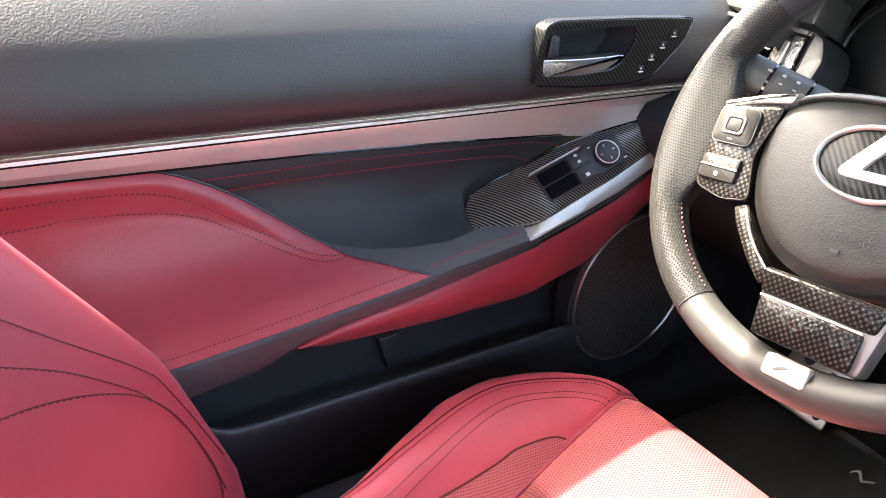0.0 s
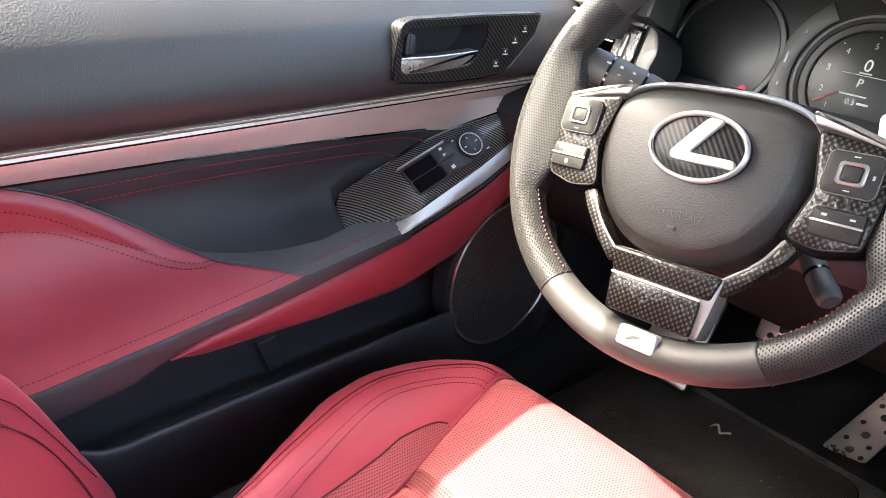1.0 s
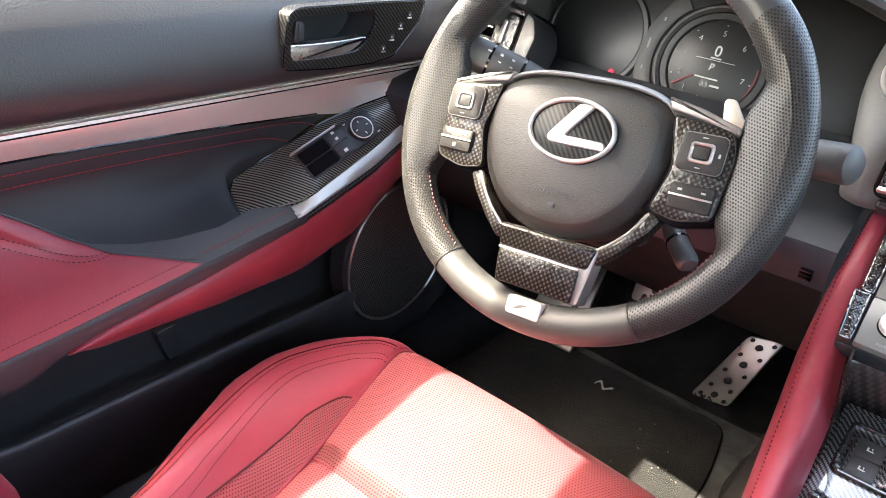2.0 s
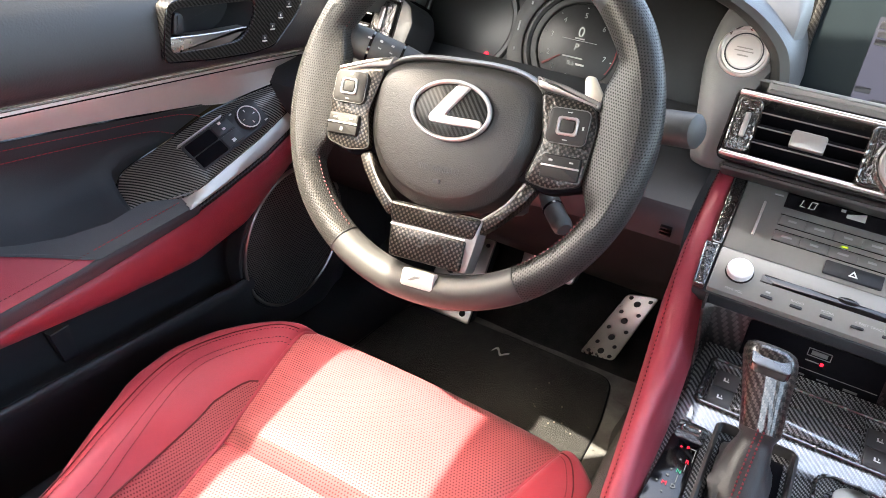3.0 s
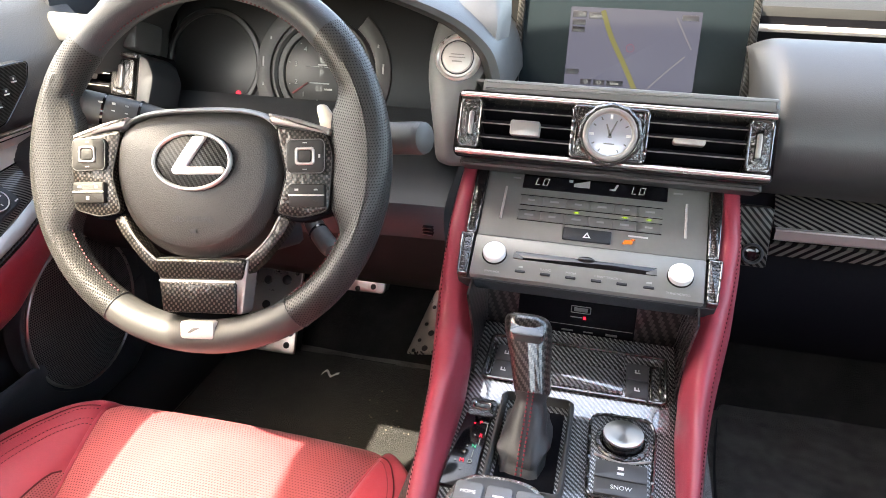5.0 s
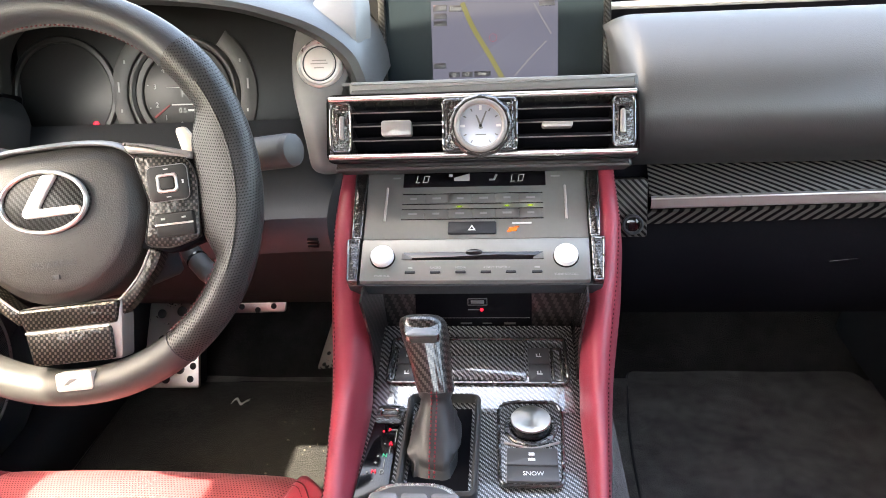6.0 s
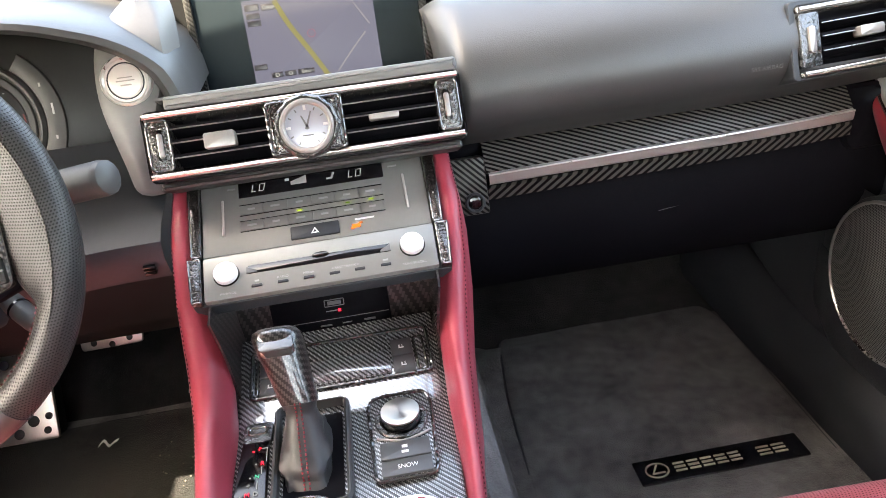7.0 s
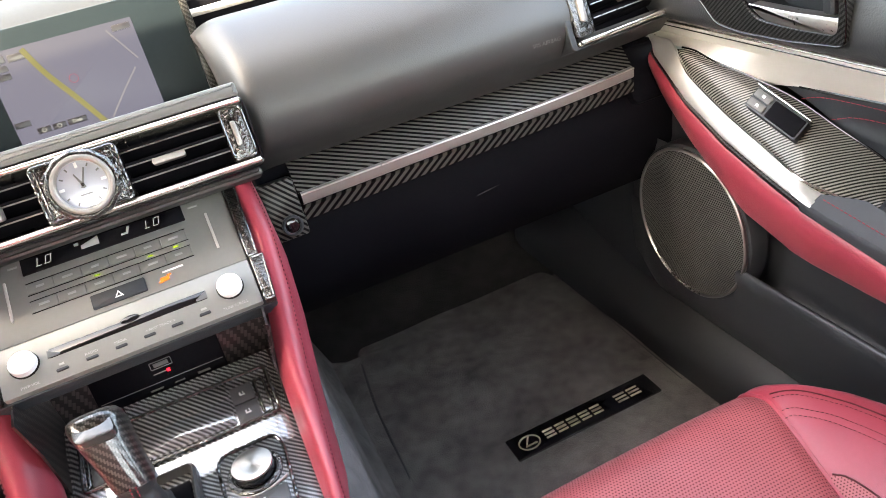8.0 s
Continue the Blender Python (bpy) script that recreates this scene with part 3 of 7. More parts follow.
def door(sx, driver):
    S = lambda d, y, z: Vector((sx * d, y, z))
    F = lambda d, y, z: Frame((sx * d, y, z), (0, -sx, 0), (0, 0, 1))
    O = lambda pts: [(-sx * a, b) for a, b in pts]
    ss = lambda a, b, t: (lambda k: k * k * (3 - 2 * k))(min(1, max(0, (t - a) / (b - a))))
    ys = [float(v) for v in np.linspace(-0.9, 0.72, 82)]
    # the driver's rail is the slimmer one
    slim = 0.40 if driver else 0.2
    rail_top = []
    for y, d, z in PANEL_OUT:
        f = slim * min(1.0, max(0.0, (y - 0.36) / 0.04))
        rail_top.append((y, d + (lerp_table(EDGE, y)[0] - d) * f, z + (lerp_table(EDGE, y)[1] - z) * f))
    dr = thing("front_door", "driver door with red and black leather, silver strip and carbon trim" if driver else "passenger door with red leather band, silver strip and carbon switch panel", "car door", "front doors")
    # upper panel with an opening for the handle cup
    sec = [(0.78, 0.640), (0.745, 0.640), (0.722, 0.632), (0.700, 0.615), (0.678, 0.592), (0.664, 0.575), (0.659, 0.567), (0.655, 0.556), (0.650, 0.538), (0.649, 0.526), (0.650, 0.514), (0.656, 0.504), (0.668, 0.498), (0.700, 0.495)]
    yy = sorted([v for v in ys if not 0.365 < v < 0.50] + [0.377, 0.41, 0.45, 0.492])
    rows = [[S(d - 0.004 * math.sin((y + 0.3) * 3), y, z) for d, z in sec] for y in yy]
    bm = bmesh.new()
    vs = [[bm.verts.new(p) for p in r] for r in rows]
    for i in range(len(vs) - 1):
        for j in range(len(sec) - 1):
            if yy[i] >= 0.3769 and yy[i + 1] <= 0.4921 and 6 <= j < 9:
                continue
            bm.faces.new((vs[i][j], vs[i + 1][j], vs[i + 1][j + 1], vs[i][j + 1]))
    part("upper_panel", bm, DOOR_SOFT, dr, "soft black grained upper panel")
    # silver strip
    rows = []
    for y in ys:
        zl = lerp_table(STRIP_LOW, y)[0]
        rows.append([S(*p) for p in ((0.705, y, 0.4925), (0.688, y, 0.4915), (0.681, y, 0.4885), (0.680, y, 0.4845), (0.6825, y, 0.4825), (0.683, y, 0.4805), (0.686, y, 0.472))])
        # in front the strip's foot runs in to the switch panel
        dp, zp = lerp_table(PANEL_IN, y)
        f = ss(0.465, 0.51, y)
        rows[-1] += [S(d + (d2 - d) * f, y, z + (z2 - z) * f) for d, z, d2, z2 in ((0.697, zl + 0.001, dp + 0.001, zp + 0.0012), (0.712, zl - 0.004, dp + 0.004, zp - 0.004))]
    st = part("trim_strip", sheet(rows), STRIP, dr, "long satin silver strip", 25)
    part("strip_lip", tube([S(0.6785, y, 0.4892) for y in ys], 0.0013, 6), RAIL, st, "thin bright upper edge")
    part("strip_groove", tube([S(0.6815, y, 0.4832) for y in ys], 0.0010, 6), GLOSS, st)
    part("strip_groove", tube([S(0.6968, y, lerp_table(STRIP_LOW, y)[0] + 0.0008) for y in ys if y < 0.47], 0.0012, 6), GLOSS, st)
    # black padded insert
    rows = []
    for y in [float(v) for v in np.linspace(-0.02, 0.60, 50)]:
        z0 = lerp_table(EDGE, y)[1] + 0.004 if y < 0.327 else lerp_table(PANEL_IN, y)[1] - 0.004
        zt = lerp_table(STRIP_LOW, y)[0]
        z0 = min(z0, zt - 0.004)
        rows.append([S(pad_depth(y, z) + 0.004 - 0.003 * math.exp(-((z - zt + 0.012) / 0.012) ** 2) + 0.012 * math.exp(-((y - 0.30) / 0.055) ** 2 - ((z - 0.388) / 0.022) ** 2), y, z) for z in [z0 + (zt + 0.004 - z0) * k / 16 for k in range(17)]])
        if y > 0.327:
            rows[-1] = [S(max(abs(p.x), 0.698), p.y, p.z) for p in rows[-1]]
    part("insert", sheet(rows), INSERT_SHADED, dr, "black leather padded insert")
    for line in INSERT_SEAMS:
        ln = [S(pad_depth(p.y, p.z) - 0.0004, p.y, p.z) for p in smooth_line([(0, y, z) for y, z in line], 8)]
        part("stitching", stitches(ln, 0.006, 0.0005, 0.95), THREAD_RED, dr, "red stitching")
    # red hump and armrest
    rows = []
    for y in [float(v) for v in np.linspace(-0.9, -0.12, 20)] + [float(v) for v in np.linspace(-0.11, 0.2575, 70)]:
        z0 = lerp_table(EDGE, y)[1]
        zt = lerp_table(HUMP, y)[0]
        zt = max(zt, z0 + 0.0004)
        row = []
        for k in range(29):
            z = z0 + (zt - z0) * (k / 28) ** 1.2
            row.append(S(hump_depth(y, z), y, z))
        rows.append(row)
    part("armrest_panel", sheet(rows), RED, dr, "smooth red leather armrest and panel")
    for q in HUMP_SEAMS:
        pts = []
        for p in smooth_line([(0, y, z) for y, z in q], 6):
            pts.append(S(hump_depth(p.y, p.z) - 0.0009, p.y, p.z))
        part("stitching", stitches(pts, 0.0042, 0.00045, 0.7), THREAD, dr, "dark double stitching")
    # black piping where the red panel meets the insert and the armrest pad
    part("piping", tube(smooth_line([S(pad_depth(y, z) - 0.0010, y, z) for y, z in [(y, z + 0.0006) for y, z in HUMP if -0.1 < y < 0.26]], 4), 0.0011, 6), BLACK_LEATHER, dr, "black piping round the red panel")
    pts = [S(pad_depth(y, z) - 0.003, y, z) for y, z in [(float(y), lerp_table(EDGE, float(y))[1] + 0.0055) for y in np.linspace(-0.3, 0.256, 36)]]
    part("stitching", stitches(pts, 0.0042, 0.00045, 0.7), THREAD, dr, "dark edge stitching")
    pts = [S(pad_depth(y, z) - 0.0028, y, z) for y, z in [(float(y), lerp_table(EDGE, float(y))[1] + 0.0055) for y in np.linspace(0.260, 0.368, 14)]]
    part("stitching", stitches(pts, 0.005, 0.0006, 0.8), THREAD_RED, dr, "red stitching on the armrest pad")
    # black armrest pad between the red panel and the switch panel
    rows = []
    for y in [float(v) for v in np.linspace(0.17, 0.374, 26)]:
        z0 = lerp_table(EDGE, y)[1] if y > 0.257 else lerp_table(HUMP, y)[0] - 0.001
        z1 = lerp_table([(0.17, 0.3775), (0.19, 0.3725), (0.21, 0.3690), (0.246, 0.3660), (0.291, 0.3668), (0.318, 0.3710), (0.335, 0.3735), (0.374, 0.370)], y)[0]
        rows.append([S(pad_depth(y, z) - 0.0025, y, z) for z in [z0 + (z1 - z0) * k / 8 for k in range(9)]])
        rows[-1].append(rows[-1][-1] + Vector((sx * 0.006, 0, -0.006)))
    part("armrest_pad", sheet(rows), BLACK_LEATHER, dr, "black leather armrest pad")
    # edge band below the armrest, black behind, silver rail in front
    def band(y0, y1, prof, n=40):
        rows = []
        for y in [float(v) for v in np.linspace(y0, y1, n)]:
            d0, z0 = lerp_table(EDGE, y)
            rows.append([S(d0 + a, y, z0 + b) for a, b in prof(y)])
        return sheet(rows)
    bk = lambda y: lerp_table([(-0.9, 0.034), (0.02, 0.033), (0.10, 0.030), (0.12, 0.0195), (0.135, 0.0168), (0.25, 0.0165), (0.38, 0.012)], y)[0]
    part("armrest_edge", band(-0.9, 0.385, lambda y: [(0.004, 0.0005), (-0.002, -0.001), (-0.004, -0.005), (-0.003, -bk(y)), (0.004, -bk(y) - 0.003)]), BLACK_LEATHER, dr, "black leather edge band")
    rows = []
    for y in [float(v) for v in np.linspace(0.372, 0.670, 60)]:
        d0, z0 = lerp_table(EDGE, y)
        d1, z1 = lerp_table(rail_top, y)
        f = min(1.0, (y - 0.372) / 0.03)
        # the nose closes round the tip of the switch panel
        g = ss(0.596, 0.632, y)
        d1, z1 = d1 + (0.6685 - d1) * g, z1 + (0.4725 - z1) * g
        g = 0.85 * ss(0.640, 0.670, y)
        d0, z0 = d0 + (0.6685 - d0) * g, z0 + (0.4725 - z0) * g
        a, b = Vector((d0 - 0.0035, z0 - 0.001)), Vector((d1 - 0.0005, z1 + 0.0005))
        rows.append([S(p.x, y, p.y) for p in (Vector((d0 + 0.001, z0 - 0.0045)), a, a.lerp(b, 0.12) + Vector((-0.0008, 0.0012)), a.lerp(b, 0.5 * f + 0.1) + Vector((-0.0012, 0.0018)), a.lerp(b, 0.55 + 0.37 * f) + Vector((-0.0008, 0.0014)), b.lerp(a, 0.3 * (1 - f)), b + Vector((0.003, -0.004)))])
    part("armrest_rail", sheet(rows), RAIL_SATIN, dr, "wide bright satin silver rail", 30)
    part("rail_underside", band(0.375, 0.655, lambda y: [(0.0, -0.004), (-0.003, -0.006), (-0.001, -0.012), (0.006, -0.014)]), CARBON_BEZEL, dr, "carbon strip under the rail")
    # red band below
    BAND_LINE = smooth_line([(a, 0, t) for a, t in ((0.006, -0.02), (-0.001, 0.06), (-0.004, 0.25), (0.001, 0.55), (0.010, 0.82), (0.024, 1.0))], 4)
    rows = []
    for y in [float(v) for v in np.linspace(0.1196, 0.68, 110)]:
        d0, z0 = lerp_table(EDGE, y)
        zt = z0 - (bk(y) if y < 0.38 else 0.012)
        zb = lerp_table([(0.12, 0.293), (0.142, 0.287), (0.283, 0.276), (0.407, 0.275), (0.481, 0.289), (0.54, 0.325), (0.62, 0.372), (0.69, 0.43)], y)[0]
        zt = max(zt, zb + 0.001)
        if y < 0.155:
            q = max(0.0, (y - 0.1195) / 0.0355) ** 0.32
            zt, zb = 0.307 + (zt - 0.307) * q, 0.307 + (zb - 0.307) * q
        rows.append([S(d0 + p.x, y, zt + (zb - zt) * p.z) for p in BAND_LINE])
    part("lower_band", sheet(rows), RED, dr, "red leather band under the armrest")
    rows = []
    for y in [float(v) for v in np.linspace(-0.9, 0.70, 60)]:
        d0, z0 = lerp_table(EDGE, y)
        rows.append([S(d0 + 0.004, y, z0 - bk(y)), S(d0 + 0.012, y, z0 - bk(y) - 0.006), S(d0 + 0.03, y, z0 - bk(y) - 0.022), S(0.69, y, min(0.30, z0 - bk(y) - 0.03))])
    part("armrest_underside", sheet(rows), PLASTIC, dr)
    # lower panel with an open map pocket
    prof = smooth_line([(0.665, 0.705, 0.335), (0.664, 0.705, 0.30), (0.664, 0.705, 0.25), (0.664, 0.704, 0.205), (0.664, 0.697, 0.180), (0.664, 0.682, 0.170), (0.664, 0.668, 0.180), (0.663, 0.662, 0.198), (0.661, 0.6585, 0.2095), (0.660, 0.6545, 0.2125), (0.659, 0.6505, 0.2095), (0.658, 0.649, 0.200),
            (0.658, 0.652, 0.182), (0.659, 0.657, 0.15), (0.664, 0.664, 0.10), (0.680, 0.680, 0.06)], 3)
    rows = []
    for y in [float(v) for v in np.linspace(-0.9, 0.74, 100)]:
        p = ss(0.0, 0.07, y) * (1 - ss(0.485, 0.515, y))
        lift = 0.05 * (1 - ss(-0.02, 0.07, y))
        rows.append([S(a + (b - a) * p + 0.02 * ss(0.66, 0.74, y), y, z + lift * math.exp(-((z - 0.205) / 0.018) ** 4)) for a, b, z in prof])
    part("lower_panel", sheet(rows), DOOR_PLASTIC, dr, "black moulded lower panel with open pocket")
    tab = part("pocket_divider", plate(F(0.703, 0.25, 0.225), O([(-0.013, 0.013), (0.010, 0.016), (0.018, -0.03), (0.000, -0.03)])[::-1 if sx > 0 else 1], 0, 0.010, 0.002), DOOR_PLASTIC, dr)
    part("divider_lip", plate(F(0.6930, 0.25, 0.2395), O([(-0.012, -0.0028), (0.009, 0.0), (0.009, 0.0014), (-0.012, -0.0014)])[::-1 if sx > 0 else 1], 0, 0.0012, 0.0003), GREY, tab)
    # speaker
    sp = F(0.660, 0.582, 0.238)
    c = circle(0, 0, 0.102, 56, 1.04)
    spk = part("speaker", plate(sp, circle(0, 0, 0.107, 56, 1.04), -0.02, 0.004, 0.004), PLASTIC, dr, "round door speaker with dark mesh")
    part("speaker_ring", frame_ring(sp, c, inset(c, 0.0042), 0.002, 0.009, 0.0015), DARK_SATIN, spk, "satin ring")
    rows = []
    for k in range(9):
        r = 0.0985 * (1 - k / 8.0) + 0.0005
        rows.append([sp(a, b, 0.006 + 0.010 * (1 - (r / 0.0985) ** 2)) for a, b in circle(0, 0, r, 48, 1.04)])
    part("speaker_grille", rings(rows, cap0=False), MESH, spk, "fine dark metal mesh")
    # carbon switch panel
    inner = PANEL_IN
    outer = rail_top
    I = smooth_line([S(d, y, z) for y, d, z in inner], 5)
    Q = smooth_line([S(d, y, z) for y, d, z in outer], 5)
    rows = []
    for a, b in zip(I, Q):
        rows.append([a + (b - a) * t + Vector((-sx * 0.003, 0, 0.003)) * math.sin(math.pi * t) for t in [k / 8 for k in range(9)]])
    rim_down = [[r[0] + Vector((sx * 0.003, 0, -0.012))] + r + [r[-1] + Vector((0, 0, -0.008))] for r in rows]
    sw = part("switch_panel", sheet(rim_down), CARBON_PANEL, dr, "glossy carbon fibre switch panel", lay=lambda c: (c.y, (c.z + abs(c.x)) * 0.72))
    part("panel_lip", tube([p + Vector((0, 0, 0.0015)) for p in I], 0.0011, 6), GLOSS, sw)
    part("panel_lip", tube([p + Vector((0, 0, 0.0012)) for p in Q], 0.0012, 6), CHROME, sw)
    # switches lie on the panel's middle
    a, b = Vector((sx * 0.668, 0.405, 0.4040)), Vector((sx * 0.667, 0.505, 0.4375))
    across = Vector((-sx * 0.040, 0.004, -0.033))
    along = (b - a).normalized()
    fr = Frame((a + b) / 2 + across * 0.06 + Vector((-sx * 0.004, 0, 0.006)), along, -across if sx > 0 else across)
    if fr.n.z < 0:
        fr = Frame(fr.o, along, across if sx > 0 else -across)
    if driver:
        # the driver's block lies flush along the panel
        al = Vector((0.003, 0.105, 0.038)).normalized()
        ac = Vector((-0.027, -0.010, 0.021))
        ac = (ac - al * ac.dot(al)).normalized()
        fr = Frame((-0.659, 0.4625, 0.4175), al, ac)
        if fr.n.z < 0:
            fr = Frame(fr.o, al, -ac)
    up = 1 if fr.v.z > 0 else -1
    R = lambda u0, u1, v0, v1, r=0.002: rrect(u0, u1, min(up * v0, up * v1), max(up * v0, up * v1), r)
    if driver:
        blk = part("switch_block", plate(fr, R(-0.056, 0.056, -0.0180, 0.0180, 0.004), -0.012, 0.002, 0.001), PLASTIC, sw)
        part("window_switch", plate(fr, R(-0.053, -0.014, -0.0160, -0.0006), 0.0, 0.0032, 0.0012), MATTE_SHADE, blk)
        part("window_switch", plate(fr, R(-0.053, -0.014, 0.0006, 0.0160), 0.0, 0.0032, 0.0012), MATTE_SHADE, blk)
        for v0, v1 in ((-0.0160, -0.0006), (0.0006, 0.0160)):
            part("lock_button", plate(fr, R(-0.013, 0.012, v0, v1), 0.0, 0.004, 0.001), PLASTIC, blk)
        part("symbols", bars(fr, [(-0.001, up * -0.011, 0.005, 0.004), (-0.001, up * 0.006, 0.004, 0.003), (-0.001, up * 0.014, 0.004, 0.003), (0.018, up * 0.0145, 0.003, 0.0015), (0.050, up * -0.0145, 0.004, 0.0015)], 0.003, 0.0043), INK, blk)
        part("switch_trim", plate(fr, R(-0.058, 0.010, 0.0195, 0.0212, 0.0008), -0.004, 0.003, 0.0005), ALU, blk)
        kn = part("mirror_knob", plate(fr, circle(0.034, 0, 0.0158, 32), 0.0, 0.0055, 0.002), PLASTIC, blk)
        part("knob_ring", frame_ring(fr, circle(0.034, 0, 0.0142, 32), circle(0.034, 0, 0.0128, 32), 0.0045, 0.0062, 0.0003), INK, kn)
        part("symbols", bars(fr, [(0.034, 0.008, 0.001, 0.003), (0.034, -0.008, 0.001, 0.003), (0.026, 0, 0.003, 0.001), (0.042, 0, 0.003, 0.001)], 0.005, 0.0060), INK, kn)
    else:
        blk = part("switch_block", plate(fr, R(-0.035, 0.036, -0.011, 0.013, 0.003), -0.012, 0.002, 0.001), PLASTIC, sw)
        for v0, v1 in ((-0.009, 0.000), (0.002, 0.011)):
            part("lock_button", plate(fr, R(0.012, 0.034, v0, v1), 0.0, 0.004, 0.001), GREY, blk)
        part("symbols", bars(fr, [(0.022, up * -0.0045, 0.004, 0.003), (0.022, up * 0.0065, 0.004, 0.003)], 0.003, 0.0044), INK, blk)
        part("window_switch", plate(fr, R(-0.033, 0.009, -0.009, 0.011), 0.0, 0.0035, 0.0015), MATTE_SHADE, blk)
        part("switch_trim", plate(fr, R(-0.036, 0.038, 0.0135, 0.0155, 0.0008), -0.002, 0.004, 0.0005), CHROME, blk)
    # inner handle
    hf = F(0.645, 0.0, 0.0)
    out = rounded(O([(0.365, 0.518), (0.367, 0.545), (0.372, 0.572), (0.385, 0.577), (0.48, 0.577), (0.572, 0.575), (0.563, 0.551), (0.522, 0.5155), (0.488, 0.5115), (0.43, 0.5125)]), 0.008, 3)
    inn = rounded(O([(0.376, 0.527), (0.376, 0.545), (0.378, 0.563), (0.384, 0.568), (0.44, 0.568), (0.490, 0.568), (0.4915, 0.553), (0.480, 0.537), (0.465, 0.528), (0.42, 0.526)]), 0.006, 3)
    if sx > 0:
        out, inn = out[::-1], inn[::-1]
    hb = part("handle_bezel", frame_ring(hf, out, inn, -0.012, 0.004, 0.0015), CARBON_BEZEL, dr, "carbon fibre handle bezel")
    part("bezel_lip", tube([hf(a, b, 0.0040) for a, b in out], 0.0007, 6, True), GLOSS, hb)
    cup = [[hf(a, b, 0.0) for a, b in inn], [hf(a, b, -0.02) for a, b in inset(inn, 0.003)], [hf(a, b, -0.032) for a, b in inset(inn, 0.006)]]
    part("handle_cup", rings(cup, cap0=False), PLASTIC, hb, "dark handle recess")
    lever = rounded(O([(0.3690, 0.5220), (0.3700, 0.5415), (0.4240, 0.5400), (0.4790, 0.5410), (0.4700, 0.5330), (0.4540, 0.5255), (0.4300, 0.5215), (0.4040, 0.5205)]), 0.003, 3)
    lever = lever if sx < 0 else lever[::-1]
    part("handle_lever", plate(hf, lever, -0.010, 0.0035, 0.0030), DARK_SATIN, hb, "broad satin silver pull lever")
    part("lever_edge", tube(smooth_line([hf(a, b, 0.0028) for a, b in O([(0.3715, 0.5408), (0.4240, 0.5394), (0.4780, 0.5405)])], 8), 0.0008, 6), ALU, hb, "bright upper edge of the lever")
    part("lock_knob", plate(hf, rounded(O([(0.3785, 0.5425), (0.393, 0.5425), (0.394, 0.562), (0.381, 0.566)]) if sx < 0 else O([(0.3785, 0.5425), (0.393, 0.5425), (0.394, 0.562), (0.381, 0.566)])[::-1], 0.005, 4), -0.02, 0.004, 0.004), PLASTIC, hb, "black lock knob")
    if driver:
        for y, z in ((0.5443, 0.5605), (0.5306, 0.5495), (0.5172, 0.5381), (0.5046, 0.5266)):
            bt = part("memory_button", plate(hf, rrect(y - 0.0035, y + 0.0035, z - 0.0028, z + 0.0028, 0.0012), 0.003, 0.006, 0.0008), PLASTIC, hb)
            part("symbols", bars(hf, [(y, z - 0.0036, 0.006, 0.001), (y - 0.001, z, 0.0015, 0.0022)], 0.0042, 0.0064), INK, bt)
    return dr


MESH = perforated("speaker_mesh", (0.075, 0.075, 0.072), (0.002, 0.002, 0.002), 0.0030, 0.30, 0.45)
door(-1, True)
door(1, False)

# ---- dashboard ----
VENT = Frame((0.007, 0.575, 0.544), (1, 0, 0), (0, 0.42, 0.91))
STACK = Frame((0.0, 0.525, 0.432), (1, 0, 0), (0, 0.848, 0.53))
SCREEN = Frame((0.019, 0.759, 0.594), (1, 0, 0), (0, 0.24, 0.97))


